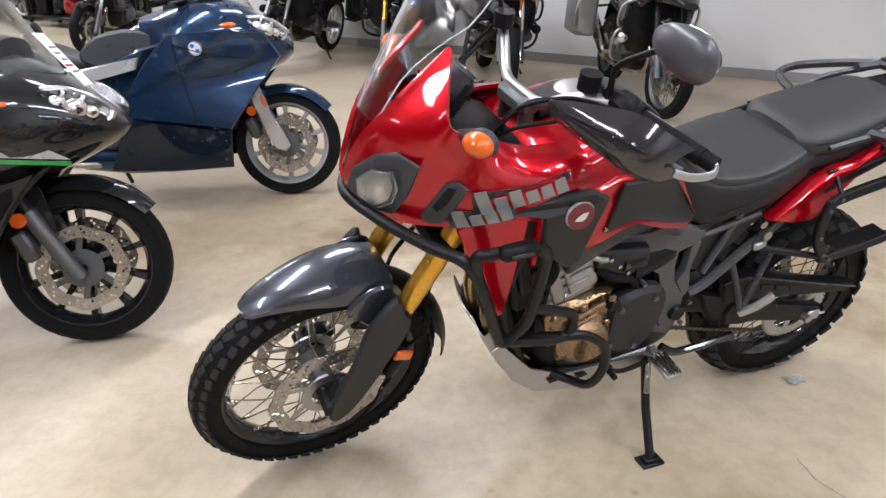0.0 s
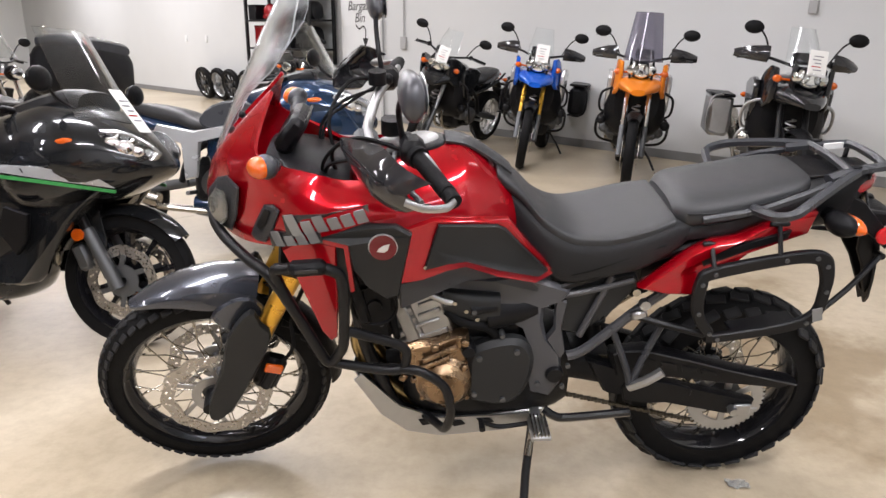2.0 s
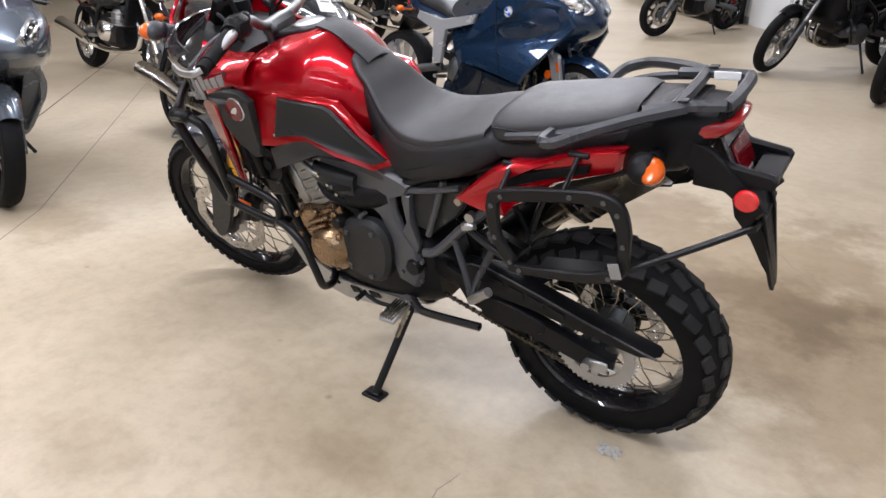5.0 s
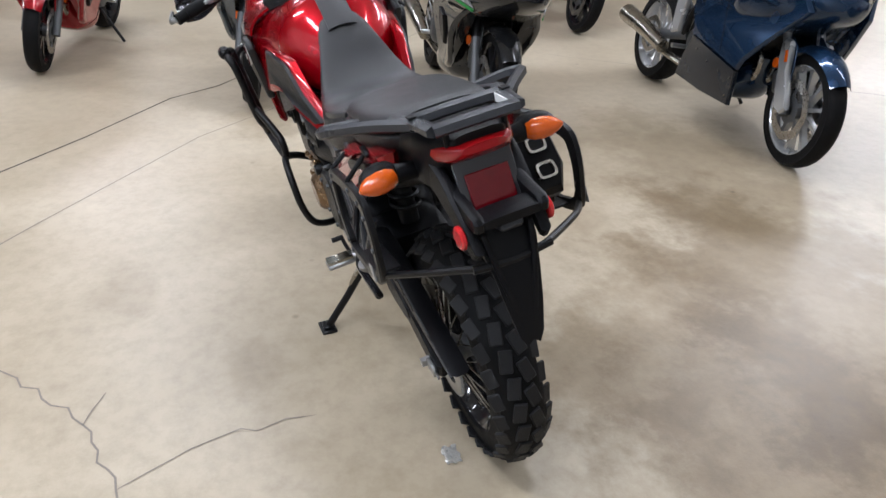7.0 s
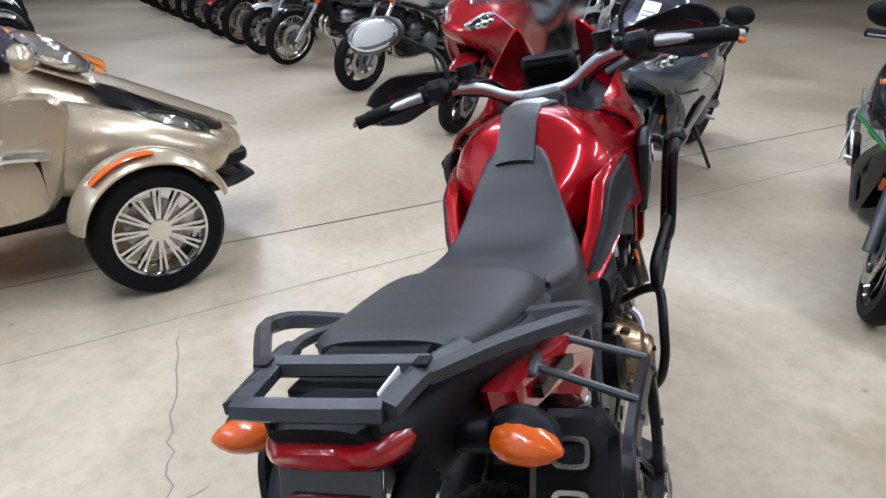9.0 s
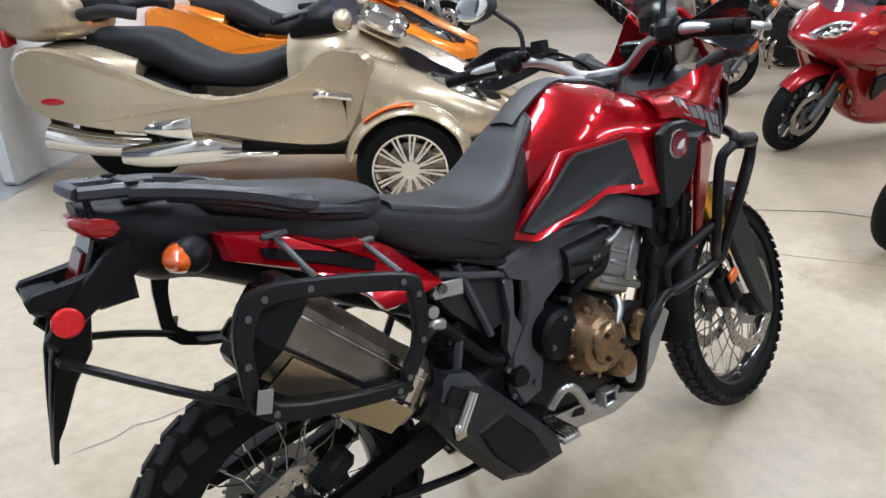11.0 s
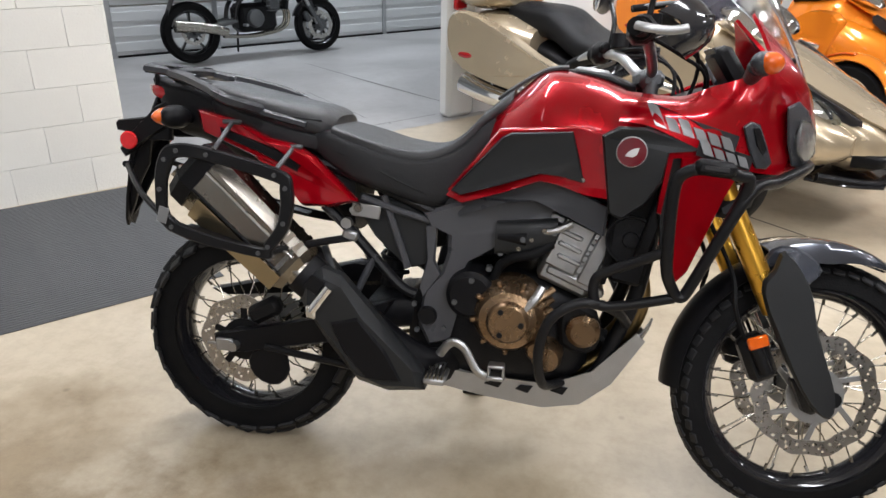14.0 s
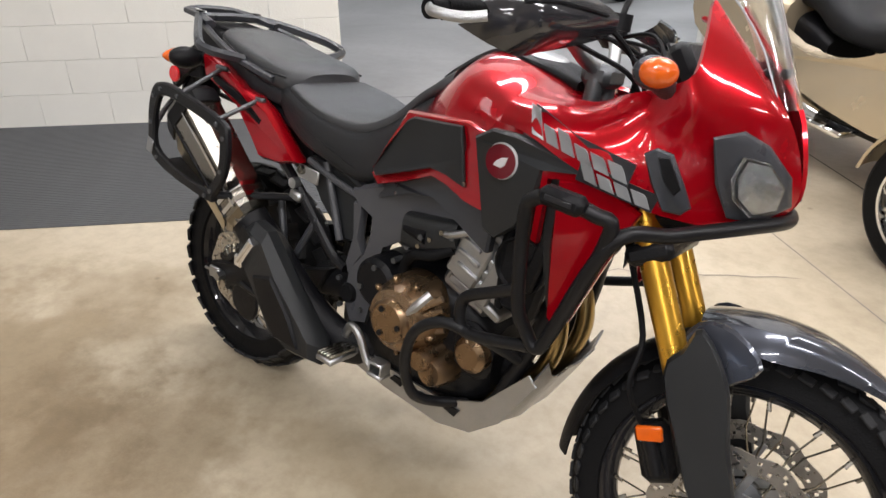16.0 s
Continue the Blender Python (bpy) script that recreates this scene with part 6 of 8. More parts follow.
    for k in range(2):
        part("cable", G().tube([(0.97, s * (0.23 - 0.03 * k), 1.18), (1.05 + 0.03 * k, s * (0.19 - 0.06 * k), 1.150 + 0.02 * k), (1.13 + 0.012 * (k % 3), s * (0.13 - 0.02 * k), 1.11), (1.14, s * (0.05 + 0.02 * k), 1.02)], 0.0045, 6), RUBBER, bar)
    part("cable", G().tube([(0.975, s * 0.24, 1.19), (1.06, s * 0.19, 1.20), (1.12, s * 0.10, 1.13), (1.10, s * 0.06, 1.02)], 0.005, 6), RUBBER, bar)

# ---- the other vehicles ----
def place(front, heading, wb, lean):
    """Puts a motorcycle's front wheel on the floor at front, facing heading degrees."""
    return Matrix.Translation((front[0], front[1], 0)) @ rot("Z", heading) @ rot("X", -lean) @ Matrix.Translation((-wb, 0, 0))


def cast_wheel(name, parent, c, r, w, h, rim_mat, spokes, disc_r, discs, m=None, spoked=False):
    hub = G().lathe([(0.015, -0.07), (0.04, -0.07), (0.045, -0.03), (0.045, 0.03), (0.04, 0.07), (0.015, 0.07)], (0, 0, 0), 18)
    hb = part(name, hub, ALUDK, parent)
    hb.matrix_basis = (m or Matrix()) @ Matrix.Translation(c)
    part("tyre", tyre_mesh(r - 0.003, w, h, 40), RUBBER, hb)
    rr = r - h
    part("rim", wheel_mesh_parts(rr, w * 0.72), rim_mat, hb)
    for i in range(spokes):
        t = 2 * math.pi * i / spokes
        if i == 0:
            if spoked:
                me = G().tube([(0, 0.03, 0.04), (0.03, 0, rr - 0.02)], 0.003, 5, k=1).mesh("spoke", STEEL)
            else:
                me = G().loft([[(-0.016, -0.02, 0.035), (0.016, -0.02, 0.035), (0.016, 0.02, 0.035), (-0.016, 0.02, 0.035)], [(-0.009, -0.016, rr * 0.6), (0.009, -0.016, rr * 0.6), (0.009, 0.016, rr * 0.6), (-0.009, 0.016, rr * 0.6)], [(-0.014, -0.026, rr - 0.015), (0.014, -0.026, rr - 0.015), (0.014, 0.026, rr - 0.015), (-0.014, 0.026, rr - 0.015)]]).mesh("spoke", rim_mat)
        ob = new("spoke", me)
        ob.parent = hb
        ob.matrix_basis = Matrix.Rotation(t, 4, "Y") @ (Matrix.Diagonal((1 if i % 4 < 2 else -1, 1 if i % 2 else -1, 1, 1)) if spoked else Matrix())
    for s in discs:
        part("brake_disc", wave_disc(disc_r * 0.72, disc_r, s * (w * 0.36 + 0.03), 0.005, 8, 1), DISC, hb)
        yd = s * (w * 0.36 + 0.029)
        car = part("disc_carrier", G().lathe([(0.03, yd - 0.003), (disc_r * 0.46, yd - 0.003), (disc_r * 0.46, yd + 0.003), (0.03, yd + 0.003)], (0, 0, 0), 20), ALUDK, hb)
        for i in range(6):
            part("carrier_arm", G(Matrix.Rotation(i * 1.0472, 4, "Y")).box((0, yd, disc_r * 0.60), (0.022, 0.006, disc_r * 0.34), 0.004, rot("Y", 12)), ALUDK, car)
    return hb


def moto(name, label, front, heading, col, style="adv", wb=1.52, steer=0, lean=9, rim=None, screen=None, trim=TRIM, fork=None, guards=False, cases=None, tag=False, topcase=False, group="", spoked=False, seatmat=SEAT, mid=None):
    T = thing(name, label, "motorcycle", place(front, heading, wb, lean), group)
    rim = rim or GLOSSBLK
    fork = fork or BARBLK
    mid = mid or col
    adv, cru, fair = style == "adv", style == "cruiser", style in ("tour", "sport")
    rF, rR = (0.335, 0.325) if adv else (0.33, 0.32) if cru else (0.30, 0.315)
    wF, wR = (0.11, 0.16) if not fair else (0.12, 0.185)
    h = 0.075 if not fair else 0.065
    zs = {"adv": 0.86, "cruiser": 0.70, "naked": 0.80, "tour": 0.82, "sport": 0.81}[style]
    zt = {"adv": 1.06, "cruiser": 0.90, "naked": 1.0, "tour": 1.0, "sport": 0.98}[style]
    zb = {"adv": 1.16, "cruiser": 1.06, "naked": 1.06, "tour": 1.08, "sport": 1.02}[style]
    rk = radians(32 if cru else 26)
    fc, rc = Vector((wb, 0, rF)), Vector((0, 0, rR))
    hd = Vector((wb - math.tan(rk) * (zt - 0.1 - rF) - 0.03, 0, zt - 0.1))
    S = Matrix.Translation(hd) @ Matrix.Rotation(radians(steer), 4, Vector((-math.sin(rk), 0, math.cos(rk)))) @ Matrix.Translation(-hd)
    n_sp = 28 if spoked else 10 if fair else 5
    cast_wheel("front_wheel", T, fc, rF, wF, h, rim, n_sp, 0.155, (1, -1), S, spoked)
    cast_wheel("rear_wheel", T, rc, rR, wR, h + 0.01, rim, n_sp, 0.125, (-1,), None, spoked)

    def fp(z, y, o=0.0):
        return (wb - 0.035 - math.tan(rk) * (z - rF) + o, y, z)

    def add(nm, g, mt, lab="", st=False, par=None):
        ob = part(nm, g, mt, par or T, lab)
        if st:
            ob.matrix_basis = S
        return ob

    for s in (1, -1):
        leg = add("fork_leg", G().tube([fp(rF + 0.02, s * 0.095), fp(zt - 0.05, s * 0.095)], 0.023, 12, k=1), fork, "", True)
        add("fork_lower", G().tube([fp(rF - 0.03, s * 0.095, 0.015), fp(rF + 0.22, s * 0.095)], 0.029, 12, k=1), ALUDK if not cru else CHROME, par=leg)
        add("caliper", G().box(fp(rF + 0.10, s * 0.08, -0.085), (0.06, 0.05, 0.12), 0.014, rot("Y", -25)), ALUDK, par=leg)
        if fair:
            add("reflector", G().lathe([(0, -0.006), (0.026, -0.006), (0.026, 0.006), (0, 0.006)], fp(rF + 0.20, s * 0.13, -0.03), 18, closed=False), AMBER, par=leg)
    fen = arc_strip(38 if fair else 62, 160, rF + 0.028, wF + 0.035, 0.04, 0.005, fc, 18, lambda q: 0.7 + 0.3 * min(1, 3 * q))
    fd2 = add("front_fender", fen, trim if adv else col, "", True)
    for s in (1, -1):
        add("fender_stay", G().plate([fp(rF + 0.10, 0, 0.02)[::2], fp(rF + 0.30, 0, 0.09)[::2], fp(rF + 0.34, 0, -0.03)[::2], fp(rF + 0.12, 0, -0.04)[::2]], s * (wF / 2 + 0.022), 0.01, 0.003, 2), trim if adv else col, par=fd2)
    # engine and frame
    eng = add("engine", G().box((wb * 0.48, 0, 0.43), (0.44, 0.30, 0.30), 0.05).box((wb * 0.60, 0, 0.58), (0.20, 0.28, 0.24), 0.04, rot("Y", 25)), DARKMET)
    for s in (1, -1):
        add("engine_cover", G(Matrix.Translation((wb * 0.45, s * 0.15, 0.42))).lathe([(0, s * 0.06), (0.06, s * 0.06), (0.085, s * 0.045), (0.10, 0), (0, 0)], (0, 0, 0), 24, closed=False), CHROME if cru else ALUDK, par=eng)
        add("cylinder", G().box((wb * 0.60, s * 0.17 if adv else s * 0.10, 0.55 if not adv else 0.47), (0.15, 0.16, 0.14), 0.03).box((wb * 0.60, s * 0.25 if adv else s * 0.13, 0.55 if not adv else 0.47), (0.12, 0.10, 0.10), 0.03), ALU if cru else ALUDK, par=eng)
        for i in range(3):
            add("fin", G().box((wb * 0.60, s * (0.13 if adv else 0.10), 0.49 + i * 0.05 if not adv else 0.43 + i * 0.04), (0.18, 0.18, 0.008), 0.003), ALU if cru else ALUDK, par=eng)
        add("frame_rail", G().tube([(hd.x, s * 0.06, hd.z), (wb * 0.60, s * 0.15, zt - 0.22), (wb * 0.36, s * 0.14, 0.62), (wb * 0.30, s * 0.13, 0.42)], 0.024, 9), BARBLK)
        add("subframe", G().tube([(wb * 0.40, s * 0.13, 0.66), (0.15, s * 0.13, zs - 0.10), (-0.15, s * 0.10, zs + 0.02)], 0.014, 8), BARBLK)
        add("swingarm", G().tube([(wb * 0.32, s * 0.12, 0.42), (0.0, s * 0.13, rR)], 0.03, 9, k=1, flat=0.6), ALUDK)
        add("foot_peg", G().tube([(wb * 0.36, s * 0.14, 0.36), (wb * 0.36, s * 0.25, 0.36)], 0.014, 8, k=1), ALU)
    add("side_stand", G().tube([(wb * 0.38, 0.13, 0.30), (wb * 0.40, 0.24, 0.17), (wb * 0.41, 0.28 + 0.05 * lean / 9, 0.058)], 0.012, 8, k=1), BARBLK)
    add("radiator", G().box((wb * 0.72, 0, 0.62), (0.05, 0.30, 0.26), 0.01, rot("Y", 12)), DARKMET)
    for s in (0.05, -0.05):
        add("header_pipe", G().tube([(wb * 0.68, s, 0.56), (wb * 0.745, s, 0.46), (wb * 0.70, s, 0.30), (wb * 0.45, s - 0.06, 0.24), (wb * 0.2, -0.14, 0.26)], 0.02, 9), CHROME if cru else STEEL)
    add("muffler", G().tube([(wb * 0.22, -0.18, 0.30), (0.10, -0.20, 0.36 if not adv else 0.46), (-0.22, -0.21, 0.40 if not adv else 0.62)], [0.045, 0.065], 14, k=3), CHROME if cru else STEEL)
    # tank and seat
    tk = hd.x - 0.10
    add("fuel_tank", G().body([(tk - 0.44, 0.09, zs + 0.08, zs - 0.10), (tk - 0.36, 0.14, zt - 0.07, zs - 0.10), (tk - 0.22, 0.19, zt - 0.01, zs - 0.08, 2.3), (tk - 0.08, 0.20, zt, zs - 0.02, 2.3), (tk + 0.02, 0.16, zt - 0.02, zs + 0.02, 2.4), (tk + 0.08, 0.08, zt - 0.05, zs + 0.06, 2.4)], 24, 4), mid)
    add("fuel_cap", G(Matrix.Translation((tk - 0.14, 0, zt - 0.002)) @ rot("X", 90)).lathe([(0, 0.01), (0.035, 0.01), (0.04, -0.004), (0, -0.004)], (0, 0, 0), 20, closed=False), ALU)
    add("seat", G().body([(tk - 0.36, 0.08, zs + 0.07, zs - 0.08, 2.8), (tk - 0.46, 0.13, zs, zs - 0.10, 3), (tk - 0.62, 0.16, zs, zs - 0.09, 3), (tk - 0.74, 0.15, zs + 0.05, zs - 0.06, 3), (tk - 0.95, 0.12, zs + 0.085, zs - 0.02, 3), (tk - 1.08, 0.08, zs + 0.08, zs + 0.02, 3)], 24, 4), seatmat)
    add("tail", G().body([(tk - 0.55, 0.13, zs - 0.05, zs - 0.20, 2.8), (tk - 0.80, 0.14, zs - 0.01, zs - 0.16, 2.8), (tk - 1.05, 0.10, zs + 0.03, zs - 0.08, 2.8), (tk - 1.18, 0.05, zs + 0.04, zs - 0.03, 2.6)], 20, 4), mid)
    add("tail_lamp", G().ball((tk - 1.19, 0, zs), (0.02, 0.06, 0.03), 12, 8), REDLENS)
    add("rear_fender", G().sheet([[(x, 0.07 * (j / 2 - 1), z) for j in range(5)] for x, z in ((tk - 1.10, zs - 0.04), (tk - 1.22, zs - 0.14), (tk - 1.30, zs - 0.30))], 0.006), TRIM)
    for s in (1, -1):
        add("rear_indicator", G().ball((tk - 1.16, s * 0.15, zs - 0.05), (0.03, 0.035, 0.025), 12, 8).tube([(tk - 1.14, 0, zs - 0.05), (tk - 1.15, s * 0.13, zs - 0.05)], 0.008, 6, k=1), AMBER)
    # handlebar
    bw = 0.42 if adv or cru else 0.36
    hb2 = [(hd.x - 0.20, bw, zb - 0.02), (hd.x - 0.14, bw * 0.62, zb), (hd.x - 0.03, 0.11, zb - 0.03), (hd.x - 0.02, 0, zb - 0.05)]
    bar2 = add("handlebar", G().tube(hb2 + flip(hb2[:-1])[::-1], 0.012, 9, k=4), CHROME if cru else BARBLK, "", True)
    add("bar_riser", G().tube([(hd.x - 0.02, 0.04, zb - 0.05), (hd.x - 0.03, 0.04, hd.z)], 0.018, 8, k=1).tube([(hd.x - 0.02, -0.04, zb - 0.05), (hd.x - 0.03, -0.04, hd.z)], 0.018, 8, k=1), ALUDK, par=bar2)
    for s in (1, -1):
        add("grip", G().tube([(hd.x - 0.21, s * (bw + 0.01), zb - 0.022), (hd.x - 0.155, s * (bw - 0.13), zb - 0.004)], 0.018, 10, k=1), RUBBER, par=bar2)
        add("switchgear", G().box((hd.x - 0.14, s * (bw - 0.16), zb + 0.002), (0.05, 0.05, 0.05), 0.014), TRIM, par=bar2)
        add("lever", G().tube([(hd.x - 0.10, s * (bw - 0.16), zb), (hd.x - 0.10, s * (bw - 0.08), zb - 0.01), (hd.x - 0.13, s * (bw + 0.01), zb - 0.02)], 0.006, 6), ALUDK, par=bar2)
        mz, mx, my = (zb + 0.20, hd.x - 0.10, bw * 0.92) if not fair else (zb + 0.10, hd.x + 0.16, 0.36)
        mr2 = add("mirror", G().ball((mx, s * my, mz), (0.022, 0.075, 0.05), 14, 8), CHROME if cru else TRIM, par=bar2)
        add("mirror_glass", G().ball((mx - 0.016, s * my, mz), (0.008, 0.066, 0.043), 14, 6), MIRROR, par=mr2)
        add("mirror_stalk", G().tube([(hd.x - 0.10, s * (bw - 0.20), zb + 0.01) if not fair else (hd.x + 0.20, s * 0.2, zb + 0.0), (mx, s * (my - 0.10), mz - 0.06), (mx, s * (my - 0.03), mz)], 0.007, 6, k=3), BARBLK, par=mr2)
        if guards:
            add("hand_guard", G().sheet([[(hd.x - 0.19 + 0.14 * math.sin((1.1 - q) * 1.4) - 0.03 * v * v, s * (bw * 0.56 + (bw * 0.55) * q), zb + 0.060 * v * (1 - 0.60 * q * q) - 0.02 * q * q + 0.02) for v in (-1, -0.5, 0, 0.5, 1)] for q in [k / 7 for k in range(8)]], 0.006), SMOKED_DARK, par=bar2)
    lx = hd.x + 0.16
    if not fair:
        lz = zt - 0.02 if adv else zt - 0.10
        lam = add("headlight", G().ball((lx + 0.03, 0, lz), (0.07, 0.085, 0.075), 20, 12), GLASS, "", True)
        add("headlight_bowl", G().ball((lx - 0.01, 0, lz), (0.09, 0.095, 0.085), 20, 10), CHROME if cru else trim, par=lam)
        add("lamp_reflector", G().ball((lx + 0.06, 0, lz), (0.02, 0.07, 0.06), 16, 8), CHROME, par=lam)
        for s in (1, -1):
            add("front_indicator", G().ball((lx - 0.03, s * 0.20, lz - 0.02), (0.03, 0.035, 0.028), 12, 8).tube([(lx - 0.05, s * 0.09, lz - 0.02), (lx - 0.03, s * 0.17, lz - 0.02)], 0.009, 6, k=1), AMBER, st=True)
    if adv:
        bk = add("beak", G().body([(lx - 0.20, 0.205, lz - 0.04, lz - 0.21, 2.8), (lx - 0.02, 0.185, lz - 0.05, lz - 0.205, 2.8), (lx + 0.12, 0.130, lz - 0.09, lz - 0.20, 2.6), (lx + 0.24, 0.060, lz - 0.150, lz - 0.20, 2.4)], 22, 4), col, "painted beak below the headlight", True)
        for s in (1, -1):
            add("side_fairing", G().plate([(lx - 0.02, lz + 0.07), (lx - 0.18, lz + 0.05), (lx - 0.34, lz - 0.05), (lx - 0.30, lz - 0.22), (lx - 0.16, lz - 0.24), (lx - 0.02, lz - 0.16)], s * 0.215, 0.04, 0.012, 2, lambda x, z, s=s: -s * 0.3 * max(0, x - lx + 0.12)), col)
            add("headlight_trim", G().plate([(lx + 0.06, lz + 0.08), (lx - 0.03, lz + 0.10), (lx - 0.05, lz - 0.07), (lx + 0.04, lz - 0.08)], s * 0.095, 0.02, 0.006), TRIM, par=bk)
            add("crash_bar", G().tube([(wb * 0.66, s * 0.14, 0.62), (wb * 0.66, s * 0.30, 0.60), (wb * 0.64, s * 0.33, 0.46), (wb * 0.58, s * 0.28, 0.36), (wb * 0.52, s * 0.14, 0.32)], 0.013, 8), ALU if cases == "alu" else BARBLK)
        for s in (1, -1):
            lamp2 = add("twin_headlight", G().ball((lx + 0.05, s * 0.062, lz + 0.012), (0.045, 0.066, 0.052), 18, 10), GLASS, "clear twin headlight", True)
            add("twin_reflector", G().ball((lx + 0.035, s * 0.062, lz + 0.012), (0.040, 0.058, 0.045), 10, 6), CHROME, par=lamp2)
        add("body_shell", G().body([(wb * 0.46, 0.15, 0.88, 0.46, 3), (wb * 0.58, 0.25, 0.95, 0.40, 3), (wb * 0.70, 0.28, 0.97, 0.44, 3), (wb * 0.77, 0.20, 0.93, 0.56, 2.6)], 20), TRIM)
        for s in (1, -1):
            add("upper_bar", G().tube([(wb * 0.66, s * 0.14, 0.62), (wb * 0.68, s * 0.31, 0.64), (wb * 0.72, s * 0.32, 0.80), (wb * 0.74, s * 0.22, 0.86)], 0.012, 8), ALU if cases == "alu" else BARBLK)
            add("auxiliary_lamp", G().ball((wb * 0.73, s * 0.29, 0.56), (0.03, 0.045, 0.045), 14, 8).ball((wb * 0.75, s * 0.29, 0.56), (0.015, 0.038, 0.038), 12, 6), CHROME if cases == "alu" else TRIM)
            add("tank_flank", G().plate([(wb * 0.50, zt - 0.10), (wb * 0.66, zt - 0.04), (wb * 0.74, zt - 0.12), (wb * 0.70, 0.68), (wb * 0.60, 0.70)], s * 0.262, 0.05, 0.014, 2), mid)
        add("shock_spring", G().tube([(fp(0.74 - 0.004 * k, 0)[0] - 0.05 + 0.035 * math.cos(k * 0.6), 0.035 * math.sin(k * 0.6), 0.74 - 0.004 * k) for k in range(50)], 0.007, 5, k=1), ALU)
        add("dash", G().box((lx - 0.12, 0, zb + 0.02), (0.05, 0.16, 0.09), 0.014, rot("Y", -30)), TRIM)
    if fair:
        nz = 0.90 if style == "sport" else 0.94
        nx = wb + (0.09 if style == "sport" else -0.06)
        fa = add("front_fairing", G().body([(nx - 0.62, 0.20, zt + 0.0, zs - 0.02, 2.8), (nx - 0.46, 0.285, zt + 0.05, 0.60, 2.7), (nx - 0.30, 0.295, zt + 0.09, 0.60, 2.6), (nx - 0.14, 0.27, nz + 0.12, 0.64, 2.5), (nx + 0.0, 0.20, nz + 0.03, 0.70, 2.4), (nx + 0.09, 0.12, nz - 0.04, 0.75, 2.3), (nx + 0.13, 0.04, nz - 0.09, 0.79, 2.2)], 32, 5), col, "smooth painted front fairing")
        for s in (1, -1):
            add("side_fairing", G().plate([(nx - 0.02, 0.82), (nx - 0.22, 0.90), (nx - 0.52, 0.86), (nx - 0.80, 0.76), (nx - 0.86, 0.62), (nx - 0.78, 0.34), (nx - 0.66, 0.28), (nx - 0.40, 0.30), (nx - 0.28, 0.46), (nx - 0.16, 0.62), (nx - 0.05, 0.72)], s * 0.262, 0.04, 0.014, 3, lambda x, z, s=s: s * (-0.5 * max(0, x - nx + 0.24) - 0.28 * max(0, 0.62 - z) - 0.10 * max(0, nx - 0.6 - x))), col, "smooth painted side fairing")
            add("vent", G().plate([(nx - 0.36, 0.60), (nx - 0.46, 0.63), (nx - 0.52, 0.52), (nx - 0.46, 0.42), (nx - 0.40, 0.48)], s * 0.268, 0.03, 0.006, 1, lambda x, z, s=s: -s * 0.28 * max(0, 0.62 - z)), TRIM)
            nose = lambda x, z, s=s: s * (0.80 * (0.27 - 0.5 * max(0, x - nx + 0.14) - 0.39 * max(0, x - nx) - 1.0 * max(0, x - nx - 0.09)) - 0.35 * max(0, z - nz + 0.03))
            lam = add("headlight", G().plate([(nx - 0.12, nz + 0.02), (nx - 0.03, nz + 0.035), (nx + 0.05, nz + 0.005), (nx + 0.10, nz - 0.04), (nx + 0.075, nz - 0.075), (nx - 0.01, nz - 0.10), (nx - 0.09, nz - 0.05)], s * 0.026, 0.02, 0.006, 2, nose), GLASS, "clear faceted headlight")
            add("lamp_housing", G().plate([(nx - 0.14, nz + 0.03), (nx - 0.03, nz + 0.048), (nx + 0.06, nz + 0.012), (nx + 0.115, nz - 0.045), (nx + 0.08, nz - 0.09), (nx - 0.01, nz - 0.118), (nx - 0.10, nz - 0.055)], s * 0.014, 0.02, 0.006, 2, nose), LAMP_BOWL, par=lam)
            for dx, dz, rr2 in ((-0.075, 0.0, 0.030), (-0.035, -0.012, 0.036), (0.012, -0.028, 0.040), (0.052, -0.042, 0.028), (-0.02, 0.018, 0.016), (0.03, 0.0, 0.016)):
                add("lamp_reflector", G().ball((nx + dx, nose(nx + dx, nz + dz) + s * 0.020, nz + dz), (rr2, 0.014, rr2 * 0.9), 9, 5, rot("Z", -s * 30)), CHROME, par=lam)
            add("front_indicator", G().ball((nx - 0.15, s * 0.245, nz - 0.005), (0.075, 0.016, 0.02), 14, 8, rot("Z", -s * 30)), AMBER)
            add("panel_seam", G().tube([(nx - 0.24, s * 0.292, 0.80), (nx - 0.50, s * 0.296, 0.72), (nx - 0.78, s * 0.283, 0.58)], 0.003, 5), TRIM)
        add("inner_panel", G().body([(nx - 0.50, 0.17, zt + 0.07, zt - 0.05), (nx - 0.30, 0.19, zt + 0.13, zt), (nx - 0.20, 0.15, zt + 0.12, zt)], 16), TRIM)
        add("belly", G().body([(wb * 0.34, 0.12, 0.34, 0.20, 3), (wb * 0.52, 0.17, 0.36, 0.17, 3), (wb * 0.68, 0.15, 0.42, 0.20, 3), (wb * 0.74, 0.08, 0.46, 0.30, 3)], 20), col)
    if screen:
        sx, sz, sh2, sw2 = (lx - 0.02, zt + 0.06, 0.42 if screen is SMOKE else 0.28, 0.17 if screen is SMOKE else 0.14) if not fair else (nx - 0.06, nz + 0.07, 0.38, 0.21)
        grid2 = [[(sx - 0.22 * q - 0.10 * abs(j / 4 - 1) ** 2, (sw2 - 0.05 * q) * (j / 4 - 1), sz + sh2 * q) for j in range(9)] for q in [k / 6 for k in range(7)]]
        sc = add("windscreen", G().sheet(grid2, 0.004), screen, "", not fair)
        sc.visible_shadow = False
